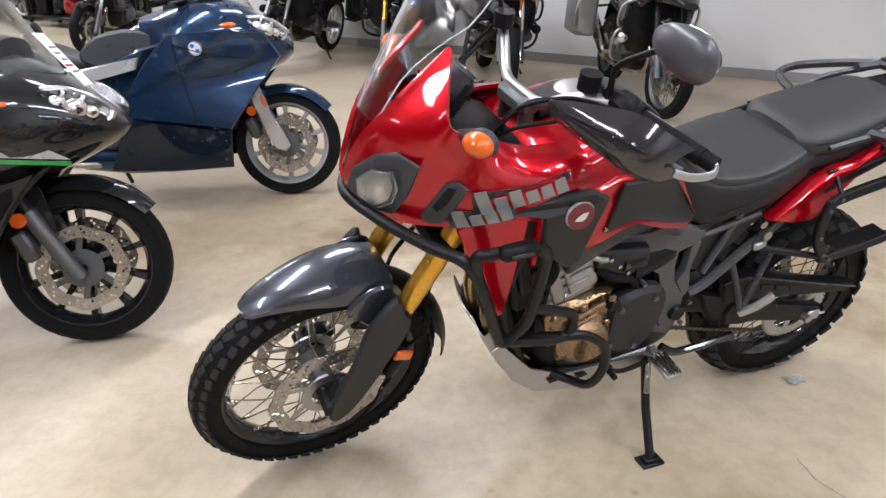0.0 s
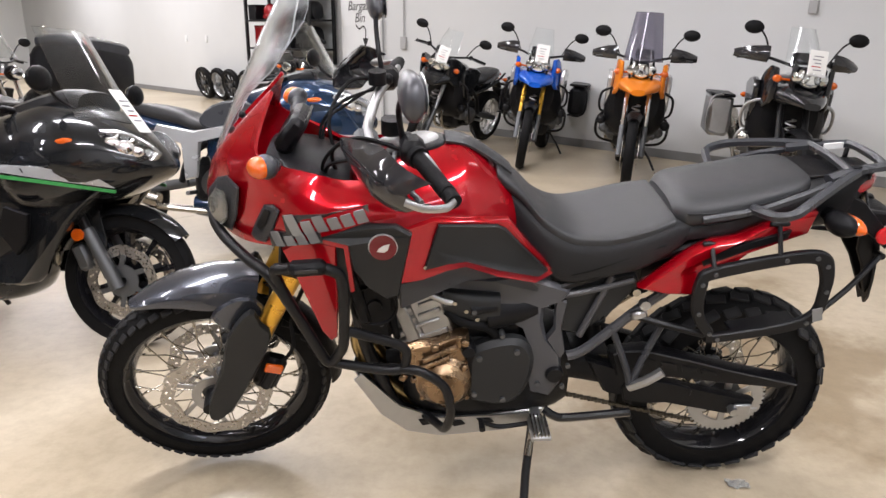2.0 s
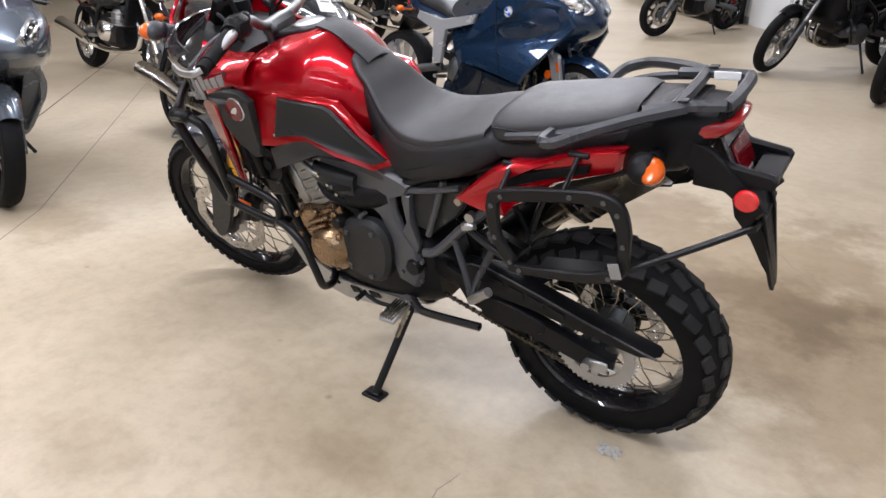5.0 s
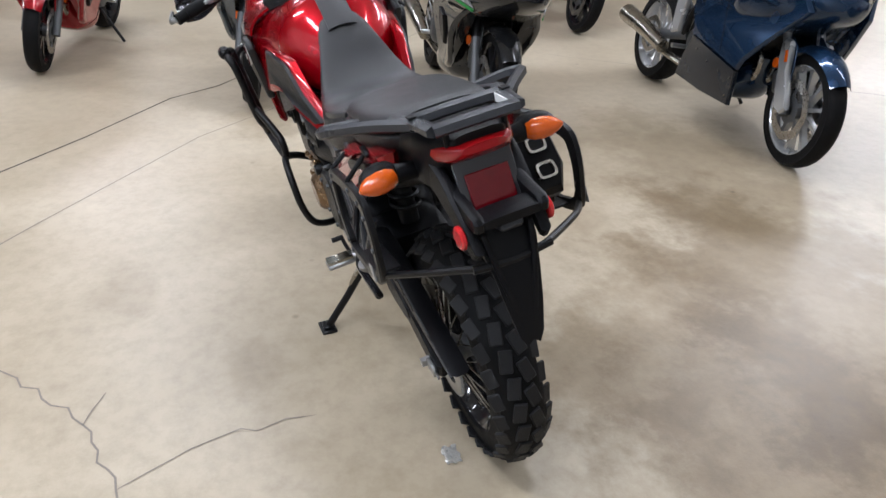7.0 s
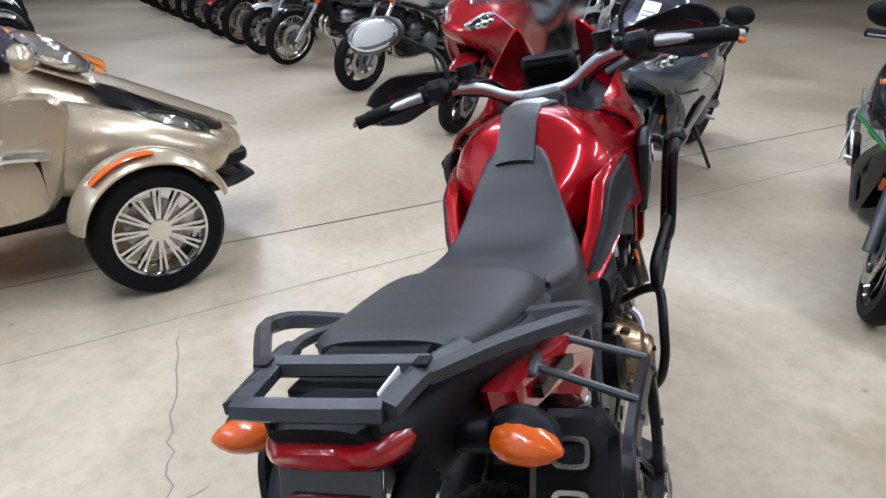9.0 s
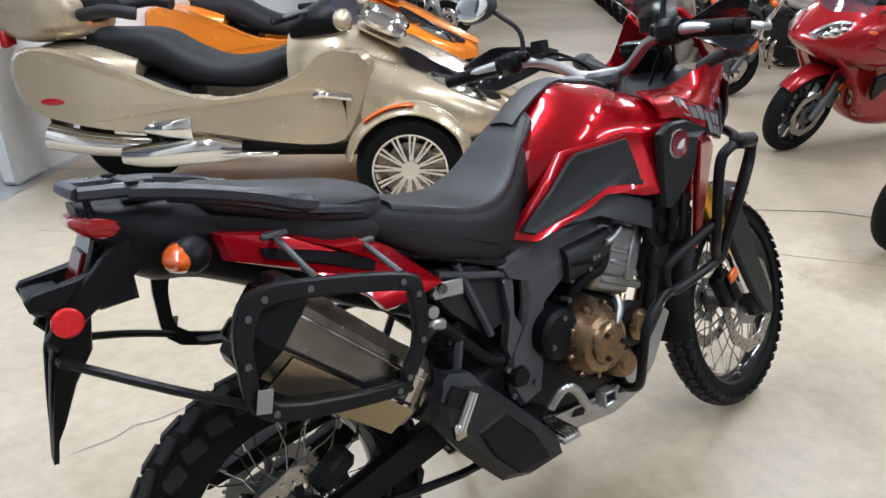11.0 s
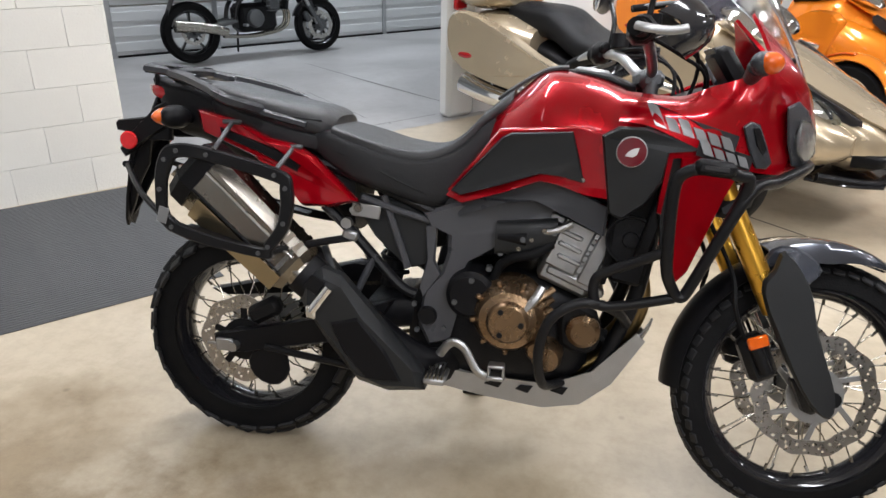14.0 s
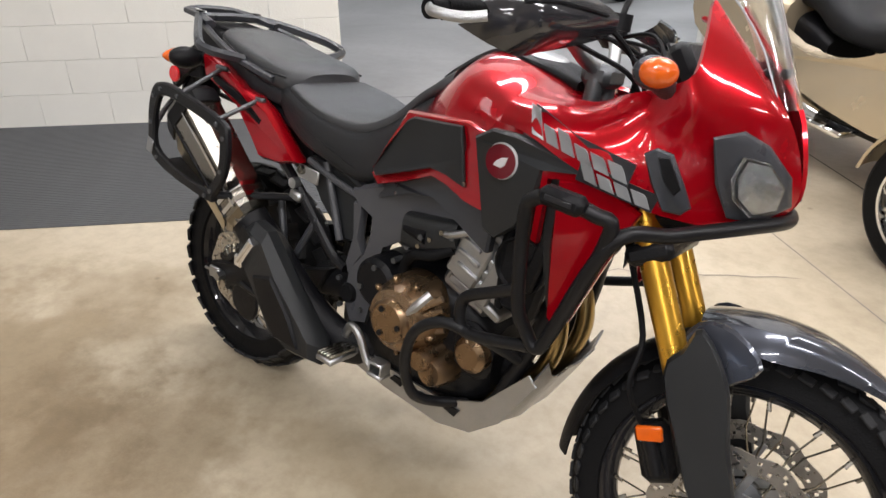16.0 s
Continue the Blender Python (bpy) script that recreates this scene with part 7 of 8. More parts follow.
    if cases:
        cm2 = ALU if cases == "alu" else mid if cases == "paint" else TRIM
        for s in (1, -1):
            add("pannier_bar", G().tube([(0.22, s * 0.28, 0.80), (0.27, s * 0.46, 0.78), (0.27, s * 0.47, 0.50), (0.22, s * 0.28, 0.46)], 0.011, 8), ALU if cases == "alu" else BARBLK)
            cs = add("pannier", G().box((0.02, s * 0.37, 0.62), (0.46, 0.20, 0.36), 0.03 if cases == "alu" else 0.07), cm2)
            add("pannier_lid", G().box((0.02, s * 0.37, 0.805), (0.47, 0.21, 0.03), 0.012), TRIM if cases != "paint" else cm2, par=cs)
            add("pannier_stay", G().tube([(0.10, s * 0.13, 0.72), (0.10, s * 0.28, 0.70)], 0.012, 7, k=1), BARBLK, par=cs)
    if topcase:
        add("top_case", G().body([(-0.02, 0.20, 1.12, 0.93, 4), (-0.06, 0.25, 1.25, 0.92, 5), (-0.25, 0.27, 1.29, 0.92, 5), (-0.42, 0.25, 1.25, 0.93, 5), (-0.47, 0.20, 1.14, 0.96, 4)], 24, 4), TRIM, "black top case")
        add("case_lid", G().body([(-0.04, 0.20, 1.275, 1.22, 4), (-0.10, 0.245, 1.305, 1.22, 5), (-0.25, 0.262, 1.318, 1.23, 5), (-0.40, 0.24, 1.30, 1.22, 4)], 24, 3), TRIM_GREY, "grey lid plate")
        add("rack", G().box((-0.22, 0, 0.905), (0.36, 0.16, 0.03), 0.008), BARBLK)
    if tag:
        tx, ty, tz = (lx + 0.055, 0.02, lz + 0.12) if not fair else (nx - 0.045, -0.03, nz + 0.125)
        ta = -18 if not fair else -38
        tg = add("paper_tag", G().box((tx, ty, tz), (0.003, 0.13 if not fair else 0.09, 0.19 if not fair else 0.22), 0.001, rot("Y", ta)), PAPER, "white paper price tag", not fair)
        for i in range(5):
            add("tag_bar", G().box((tx + 0.003 + (2 - i) * 0.025 * math.sin(radians(ta)), ty - 0.01 * (i % 2), tz + 0.002 + (2 - i) * 0.025 * math.cos(radians(ta))), (0.002, 0.065 - 0.010 * (i % 3), 0.007), 0.0005, rot("Y", ta)), INK if i != 3 else RED_FLAT, par=tg)
    return T



# dark sport tourer and blue tourer beside the red motorcycle
nin = moto("sport_touring_motorcycle", "charcoal sport touring motorcycle with a green stripe and a paper tag", (2.225, -0.905), 171, DKGREY, "sport", 1.49, 4, 8, None, GLASS, tag=True)
for s in (1, -1):
    lie2 = lambda x, z, s=s: -s * (0.5 * max(0, x - 1.35) + 0.0 * z)
    part("green_stripe", G().plate([(1.56, 0.705), (1.30, 0.745), (0.90, 0.775), (0.90, 0.762), (1.30, 0.730), (1.56, 0.692)], s * 0.300, 0.008, 0.001, 1, lie2), GREEN, nin)
    part("silver_flash", G().plate([(1.56, 0.712), (1.50, 0.755), (1.30, 0.795), (1.00, 0.800), (1.00, 0.782), (1.30, 0.748)], s * 0.300, 0.008, 0.001, 1, lie2), SILVER, nin, "silver flash along the fairing")
    part("flash_bar", G().plate([(1.44, 0.752), (1.42, 0.768), (1.22, 0.786), (1.23, 0.770)], s * 0.3035, 0.004, 0.0005, 1, lie2), DECAL_D, nin)
    for i in range(5):
        part("side_slat", G().tube([(0.88 - 0.02 * i, s * 0.288, 0.72 - 0.055 * i), (1.00 - 0.012 * i, s * 0.290, 0.68 - 0.055 * i)], 0.004, 6, k=1), ALU, nin)
NAVY_DARK = paint("very_dark_blue_paint", (0.006, 0.010, 0.018), 0.2)
k12 = moto("touring_motorcycle", "dark blue touring motorcycle with silver wheels and a black top case", (1.33, -2.287), 170.5, NAVY, "tour", 1.64, -6, 8, SILVER, GLASS, fork=SILVER, topcase=True, seatmat=SEATTOP)
for s in (1, -1):
    part("pillion_bracket", G().plate([(0.96, 0.795), (0.94, 0.735), (0.70, 0.675), (0.675, 0.46), (0.60, 0.44), (0.575, 0.66), (0.40, 0.73), (0.42, 0.775), (0.66, 0.740)], s * 0.278, 0.035, 0.010), SILVER, k12, "silver cast pillion bracket")
    part("tank_side", G().plate([(1.02, 0.905), (0.88, 0.930), (0.74, 0.895), (0.66, 0.820), (0.68, 0.765), (0.80, 0.735), (0.93, 0.765), (1.06, 0.860)], s * 0.205, 0.05, 0.018, 2), TRIM_GREY, k12, "charcoal side cover below the tank")
    part("fairing_crease", G().tube([(1.13, s * 0.313, 0.850), (1.30, s * 0.314, 0.800), (1.50, s * 0.268, 0.770)], 0.0035, 6, k=3), NAVY_DARK, k12)
    part("fork_reflector", G().box((1.535, s * 0.136, 0.545), (0.018, 0.008, 0.060), 0.003, rot("Y", -20)), AMBER, k12, "amber reflector")
    part("badge_rim", G(Matrix.Translation((1.242, s * 0.310, 0.829))).lathe([(0, -0.006), (0.035, -0.006), (0.037, 0), (0.035, 0.006), (0, 0.006)], (0, 0, 0), 24, closed=False), CHROME, k12)
    part("badge", G(Matrix.Translation((1.242, s * 0.313, 0.829))).lathe([(0, -0.006), (0.028, -0.006), (0.028, 0.006), (0, 0.006)], (0, 0, 0), 24, closed=False), DECAL_W, k12, "round white and blue badge")
    part("badge_quarter", G().box((1.230, s * 0.3195, 0.841), (0.018, 0.002, 0.018), 0.0005).box((1.254, s * 0.3195, 0.817), (0.018, 0.002, 0.018), 0.0005), BLUE, k12)
    flank = lambda x, z, s=s: -s * (0.55 * max(0, x - 1.42) + 0.12 * max(0, 0.55 - z))
    part("side_panel", G().plate([(0.862, 0.590), (0.98, 0.76), (1.105, 0.900), (1.407, 0.920), (1.58, 0.895), (1.65, 0.78), (1.527, 0.625), (1.42, 0.48), (1.375, 0.415), (1.12, 0.455), (0.876, 0.493)], s * 0.292, 0.035, 0.008, 1, flank), NAVY, k12, "flat dark blue fairing side")
    part("lower_panel", G().plate([(0.872, 0.486), (1.12, 0.448), (1.372, 0.405), (1.361, 0.215), (1.05, 0.205), (0.745, 0.222), (0.80, 0.36)], s * 0.288, 0.03, 0.006, 1, flank), NAVY_DARK, k12, "near-black lower fairing")
    part("seam", G().tube([(1.13, s * 0.3115, 0.885), (1.16, s * 0.3115, 0.70), (1.21, s * 0.305, 0.47)], 0.0022, 5, k=3), TRIM, k12)
    for bx, bz in ((0.95, 0.42), (1.08, 0.385), (1.22, 0.365), (1.34, 0.36), (1.33, 0.26)):
        part("panel_bolt", G(Matrix.Translation((bx, s * (0.305 - 0.12 * (0.55 - bz)), bz))).lathe([(0, s * 0.003), (0.006, s * 0.003), (0.006, -s * 0.006), (0, -s * 0.006)], (0, 0, 0), 8, closed=False), STEEL, k12)
    part("fork_arm", G().plate([(1.66, 0.30), (1.58, 0.28), (1.50, 0.46), (1.46, 0.60), (1.52, 0.62), (1.57, 0.48)], s * 0.115, 0.035, 0.010, 2), SILVER, k12)

moto("maxi_scooter", "slate grey maxi scooter with a tall dark windscreen", (3.24, 0.28), 166, paint("slate_metallic_paint", (0.11, 0.13, 0.16), 0.6), "sport", 1.50, 3, 8, None, SMOKE, tag=True)

# the row along the grey wall
ROW = "motorcycles parked along the grey wall"
moto("adventure_motorcycle", "black adventure motorcycle with aluminium panniers and a paper tag", (-1.70, -3.12), 76, GLOSSBLK, "adv", 1.53, 8, 4, ALUDK, GLASS, guards=True, cases="alu", tag=True, group=ROW, spoked=True)
moto("adventure_motorcycle", "orange adventure motorcycle with a tall smoked windscreen", (-0.82, -4.24), 77, ORANGE, "adv", 1.52, -4, 5, None, SMOKE, guards=True, fork=CHROME, group=ROW, mid=SILVER)
moto("adventure_motorcycle", "blue adventure motorcycle with a paper tag on its screen", (-0.01, -5.28), 74, BLUE, "adv", 1.52, 8, 5, None, GLASS, guards=True, fork=GOLD, cases="black", tag=True, group=ROW, mid=SILVER)
moto("enduro_motorcycle", "grey enduro motorcycle with black panniers and spoked wheels", (1.12, -6.16), 55, DKGREY, "adv", 1.50, 22, 9, SILVER, GLASS, fork=ALU, cases="black", tag=True, group=ROW, spoked=True)
moto("standard_motorcycle", "black standard motorcycle parked before the shelves", (3.05, -7.95), 70, GLOSSBLK, "naked", 1.45, -8, 9, None, None, fork=CHROME, group=ROW)

# the rows farther off
cr = moto("cruiser_motorcycle", "black cruiser motorcycle with chrome trim", (5.0, -1.85), 172, GLOSSBLK, "cruiser", 1.62, 10, 8, CHROME, GLASS, fork=CHROME, spoked=True, group="motorcycles in the far rows")
red = moto("sport_motorcycle", "dark red sport motorcycle on its side stand", (4.38, 1.62), 166, MAROON, "sport", 1.44, 8, 9, None, SMOKE, group="motorcycles in the far rows")
nak = moto("standard_motorcycle", "silver standard motorcycle on its side stand", (5.5, 3.0), 160, SILVER, "naked", 1.45, -6, 9, None, GLASS, fork=CHROME, group="motorcycles in the far rows")


def again(src, front, heading, wb, label):
    ob = copy_thing(src, place(front, heading, wb, 9))
    return tagged(ob, label)


again(red, (4.4, -2.75), 166, 1.44, "dark red sport motorcycle behind the blue tourer")
again(cr, (3.9, -4.6), 168, 1.62, "black cruiser motorcycle with chrome trim")
again(nak, (5.4, -5.9), 160, 1.45, "silver standard motorcycle on its side stand")
base = Vector((6.5, 4.35, 0))
for i in range(14):
    p = base + Vector((0.63, 0.775, 0)) * (0.92 * i)
    src, wbx, lab = ((cr, 1.62, "black cruiser motorcycle with chrome trim"), (nak, 1.45, "silver standard motorcycle on its side stand"), (red, 1.44, "dark red sport motorcycle on its side stand"))[(0, 1, 0, 2, 1)[i % 5]]
    again(src, (p.x, p.y), 152 + (i * 7) % 9 - 4, wbx, lab)
for i in range(9):
    p = Vector((7.6, 1.2, 0)) + Vector((0.63, 0.775, 0)) * (1.25 * i)
    src, wbx, lab = ((nak, 1.45, "silver standard motorcycle on its side stand"), (cr, 1.62, "black cruiser motorcycle with chrome trim"), (red, 1.44, "dark red sport motorcycle on its side stand"))[i % 3]
    again(src, (p.x, p.y), 150, wbx, lab)
for i in range(9):
    p = PILLAR + U * (6.0 + 1.0 * i) + N * 2.05
    src, wbx, lab = ((nak, 1.45, "silver standard motorcycle against the white wall"), (cr, 1.62, "black cruiser motorcycle against the white wall"))[i % 2]
    again(src, (p.x, p.y), -36, wbx, lab)
# in the back room
bk = moto("standard_motorcycle", "black standard motorcycle parked before the garage door", (-2.33, 6.55), 50, GLOSSBLK, "naked", 1.50, 0, 5, None, None, fork=ALU)


# ---- three-wheelers ----
def trike(m, body, label, cargo=True):
    T = thing("three_wheeler", label, "three-wheeler", m, "three-wheelers by the wall")

    def add(nm, g, mt, lab="", par=None):
        return part(nm, g, mt, par or T, lab)

    for s in (1, -1):
        hub = add("front_wheel", G().lathe([(0, -0.06), (0.05, -0.06), (0.06, 0.05), (0.03, 0.07), (0, 0.07)], (0, 0, 0), 18, closed=False), CHROME)
        hub.matrix_basis = Matrix.Translation((0, s * 0.66, 0.285))
        add("tyre", G().lathe([(0.20, -0.085), (0.255, -0.088), (0.278, -0.072), (0.285, -0.05), (0.287, 0.0), (0.285, 0.05), (0.278, 0.072), (0.255, 0.088), (0.20, 0.085)], (0, 0, 0), 48), RUBBER, par=hub)
        add("rim", G().lathe([(0.19, -0.08), (0.206, -0.084), (0.206, 0.084), (0.19, 0.08), (0.182, 0.05), (0.18, -0.05)], (0, 0, 0), 48), CHROME, par=hub)
        me = None
        for i in range(24):
            if me is None:
                me = G().loft([[(-0.0055, s * 0.055, 0.04), (0.0055, s * 0.055, 0.04), (0.0055, s * 0.03, 0.04), (-0.0055, s * 0.03, 0.04)], [(-0.0058, s * 0.062, 0.19), (0.0058, s * 0.062, 0.19), (0.0058, s * 0.03, 0.19), (-0.0058, s * 0.03, 0.19)]]).mesh("rim_spoke", CHROME)
            ob = new("rim_spoke", me)
            ob.parent, ob.matrix_basis = hub, Matrix.Rotation((i // 2) * math.pi / 6 + (0.15 if i % 2 else 0), 4, "Y")
        add("brake_disc", G().lathe([(0.05, 0), (0.13, 0), (0.13, 0.006), (0.05, 0.006)], (0, -s * 0.02, 0), 28), DISC, par=hub)
        fen = add("front_fender", arc_strip(22, 168, 0.345, 0.235, 0.035, 0.012, (0, s * 0.655, 0.285), 24), body)
        add("fender_stripe", arc_strip(86, 132, 0.3535, 0.06, 0.006, 0.006, (0, s * 0.72, 0.285), 12), AMBER, par=fen)
        add("fender_arm", G().tube([(0.0, s * 0.30, 0.40), (-0.05, s * 0.52, 0.46), (-0.06, s * 0.60, 0.58)], 0.025, 8).tube([(0, s * 0.26, 0.26), (0, s * 0.60, 0.27)], 0.022, 8, k=1), DARKMET)
        add("side_panel", G().plate([(-0.20, 0.80), (-0.42, 0.86), (-0.60, 0.72), (-0.95, 0.60), (-1.25, 0.62), (-1.62, 0.78), (-1.95, 0.88), (-2.12, 0.82), (-2.08, 0.56), (-1.70, 0.44), (-1.15, 0.40), (-0.80, 0.36), (-0.46, 0.34), (-0.30, 0.42)], s * 0.36, 0.10, 0.035, 3, lambda x, z, s=s: s * (0.06 * math.sin((x + 2.1) * 1.5) + 0.08 * max(0, -1.2 - x))), body, "champagne metallic side panel" if body is CHAMP else "")
        add("side_vent", G().box((-0.40, s * 0.43, 0.50), (0.10, 0.02, 0.22), 0.01), TRIM)
        add("side_trim", G().tube([(-0.32, s * 0.45, 0.61), (-0.46, s * 0.455, 0.63), (-0.52, s * 0.44, 0.62)], 0.022, 9), CHROME)
        add("nose_cheek", G().body([(-0.45, 0.14, 0.86, 0.42, 2.6, s * 0.24), (-0.20, 0.16, 0.80, 0.36, 2.6, s * 0.27), (0.10, 0.15, 0.70, 0.34, 2.5, s * 0.29), (0.38, 0.11, 0.57, 0.34, 2.4, s * 0.26), (0.50, 0.05, 0.50, 0.40, 2.3, s * 0.22)], 22, 4), body)
        add("lamp_strip", G().plate([(-0.04, 0.855), (0.12, 0.775), (0.32, 0.665), (0.50, 0.575), (0.47, 0.545), (0.28, 0.615), (0.08, 0.715), (-0.06, 0.800)], s * 0.262, 0.03, 0.008, 2, lambda x, z, s=s: -s * 0.14 * max(0, x - 0.1)), SMOKED_DARK, "dark glossy lamp strip along the hood")
        up2 = add("upper_headlight", G().ball((-0.16, s * 0.20, 0.965), (0.15, 0.085, 0.050), 20, 10, rot("Z", -s * 14) @ rot("Y", 26)), GLASS, "clear upper headlight")
        add("upper_reflector", G().ball((-0.17, s * 0.20, 0.955), (0.135, 0.075, 0.042), 10, 6, rot("Z", -s * 14) @ rot("Y", 26)), CHROME, par=up2)
        lam = add("headlight", G().ball((0.24, s * 0.28, 0.63), (0.20, 0.075, 0.055), 20, 10, rot("Z", -s * 8) @ rot("Y", 22)), GLASS)
        add("lamp_reflector", G().ball((0.22, s * 0.28, 0.62), (0.18, 0.065, 0.045), 10, 6, rot("Z", -s * 8) @ rot("Y", 22)), CHROME, par=lam)
        add("exhaust_cover", G().body([(-0.95, 0.05, 0.36, 0.26, 2.6, s * 0.40), (-1.15, 0.075, 0.40, 0.24, 2.6, s * 0.42), (-1.45, 0.075, 0.36, 0.22, 2.6, s * 0.42), (-1.62, 0.05, 0.33, 0.24, 2.6, s * 0.42)], 18, 4), CHROME)
        add("foot_board", G().box((-0.92, s * 0.42, 0.30), (0.36, 0.12, 0.03), 0.012), CHROME)
        add("passenger_board", G().body([(-1.20, 0.05, 0.52, 0.38, 2.6, s * 0.44), (-1.34, 0.06, 0.50, 0.40, 2.6, s * 0.45), (-1.46, 0.03, 0.47, 0.42, 2.6, s * 0.45)], 16, 3), CHROME)
        add("muffler", G().tube([(-1.50, s * 0.30, 0.30), (-1.80, s * 0.34, 0.33), (-2.05, s * 0.35, 0.38)], [0.06, 0.075], 14, k=3), CHROME)
        add("rear_reflector", G().ball((-1.93, s * 0.475, 0.60), (0.075, 0.012, 0.022), 14, 8), REDLENS)
        mir = add("mirror", G().ball((-0.34, s * 0.50, 1.02), (0.05, 0.10, 0.055), 16, 10), body)
        add("mirror_stalk", G().tube([(-0.34, s * 0.28, 0.96), (-0.34, s * 0.42, 1.0)], 0.02, 8, k=1), TRIM, par=mir)
        add("grip", G().tube([(-0.62, s * 0.24, 1.02), (-0.72, s * 0.40, 1.00)], 0.02, 10, k=1), RUBBER)
    rw2 = add("rear_wheel", G().lathe([(0.10, -0.11), (0.28, -0.115), (0.31, -0.08), (0.318, 0), (0.31, 0.08), (0.28, 0.115), (0.10, 0.11)], (-1.71, 0, 0.318), 40), RUBBER)
    add("rear_rim", G().lathe([(0.0, -0.09), (0.20, -0.11), (0.20, 0.11), (0.0, 0.09)], (-1.71, 0, 0.318), 28, closed=False), CHROME, par=rw2)
    add("rear_fender", G().body([(-1.30, 0.16, 0.62, 0.40, 3), (-1.6, 0.18, 0.72, 0.52, 3), (-1.95, 0.17, 0.70, 0.50, 3), (-2.15, 0.14, 0.58, 0.30, 3)], 20), TRIM)
    add("nose", G().body([(-0.70, 0.24, 0.92, 0.40, 2.8), (-0.40, 0.30, 0.98, 0.36, 2.6), (-0.12, 0.28, 0.88, 0.34, 2.5), (0.20, 0.26, 0.735, 0.32, 3), (0.46, 0.23, 0.61, 0.30, 3.4), (0.58, 0.17, 0.53, 0.32, 3.6), (0.62, 0.12, 0.49, 0.36, 3.4)], 28, 5), body)
    add("hood", G().sheet([[(x, hw * (j / 4 - 1), z - 0.035 * abs(j / 4 - 1) ** 2.2) for j in range(9)] for x, hw, z in ((-0.30, 0.22, 0.985), (-0.12, 0.25, 0.905), (0.10, 0.25, 0.812), (0.32, 0.22, 0.705), (0.50, 0.17, 0.615), (0.62, 0.09, 0.555))], 0.012), body, "raised painted hood")
    add("grille", G().body([(0.50, 0.22, 0.43, 0.33, 4), (0.60, 0.19, 0.42, 0.34, 4), (0.635, 0.15, 0.41, 0.35, 4)], 20, 3), TRIM, "black grille mouth")
    add("splitter", G().body([(0.34, 0.33, 0.285, 0.255, 4), (0.52, 0.27, 0.28, 0.25, 4), (0.66, 0.16, 0.275, 0.25, 4)], 20, 3), GLOSSBLK, "gloss black splitter")
    add("bumper_lip", G().tube([(0.40, 0.34, 0.30), (0.60, 0.16, 0.27), (0.62, 0, 0.27), (0.60, -0.16, 0.27), (0.40, -0.34, 0.30)], 0.022, 8), TRIM)
    add("chassis", G().box((-0.75, 0, 0.32), (1.5, 0.50, 0.20), 0.05), DARKMET)
    add("seat", G().body([(-0.72, 0.12, 0.84, 0.66, 3), (-0.90, 0.17, 0.78, 0.60, 3), (-1.10, 0.20, 0.765, 0.60, 3), (-1.28, 0.20, 0.83, 0.62, 3), (-1.45, 0.19, 0.92, 0.70, 3), (-1.70, 0.18, 0.93, 0.74, 3), (-1.84, 0.15, 0.93, 0.78, 3)], 26, 5), SEAT, "black stepped vinyl seat")
    add("tail_trunk", G().body([(-1.55, 0.26, 0.80, 0.50, 3), (-1.80, 0.33, 0.86, 0.52, 3.2), (-2.08, 0.33, 0.86, 0.54, 3.2), (-2.22, 0.24, 0.80, 0.60, 3)], 24, 4), body)
    if cargo:
        add("top_trunk", G().body([(-1.80, 0.20, 1.12, 0.90, 3.2), (-1.90, 0.29, 1.22, 0.88, 3.4), (-2.12, 0.30, 1.22, 0.86, 3.4), (-2.32, 0.26, 1.14, 0.90, 3.2)], 24, 4), body)
        add("backrest", G().body([(-1.84, 0.18, 1.24, 0.98, 3), (-1.80, 0.19, 1.24, 0.96, 3), (-1.75, 0.17, 1.20, 0.98, 3)], 20), SEAT)
        for s in (1, -1):
            add("armrest", G().tube([(-1.80, s * 0.24, 1.02), (-1.62, s * 0.30, 1.05), (-1.48, s * 0.28, 1.03)], 0.035, 10), SEAT)
            add("tail_lamp", G().box((-2.24, s * 0.22, 0.90), (0.04, 0.12, 0.10), 0.015), REDLENS)
    add("dash", G().body([(-0.68, 0.20, 1.00, 0.86), (-0.50, 0.27, 1.08, 0.88), (-0.36, 0.24, 1.06, 0.90)], 20), TRIM)
    add("handlebar", G().tube([(-0.72, 0.40, 1.00), (-0.60, 0.22, 1.03), (-0.52, 0.0, 1.02), (-0.60, -0.22, 1.03), (-0.72, -0.40, 1.00)], 0.014, 9), ALUDK)
    ws2 = add("windscreen", G().sheet([[(-0.26 - 0.24 * q - 0.10 * abs(j / 4 - 1) ** 2, (0.27 - 0.06 * q) * (j / 4 - 1), 0.96 + 0.42 * q) for j in range(9)] for q in [k / 6 for k in range(7)]], 0.005), SMOKE)
    ws2.visible_shadow = False
    return T


TH = -34
tm = Matrix.Translation((1.894, 2.572, 0)) @ rot("Z", TH)
trike(tm, CHAMP, "champagne metallic three-wheeled roadster with chrome wheels")
trike(Matrix.Translation((3.03, 4.51, 0)) @ rot("Z", TH), ORANGE, "orange three-wheeled roadster behind the champagne one", False)

# ---- things along the walls ----
def wall_m(s, z=0.0, off=0.0):
    """On the grey wall: s metres along it, x along the wall, -y out of it."""
    nrm = Vector((0.714, 0.70, 0))
    p = W0 + W * s + nrm * off
    return Matrix.Translation((p.x, p.y, z)) @ Matrix.Rotation(math.atan2(-W.y, -W.x), 4, "Z")


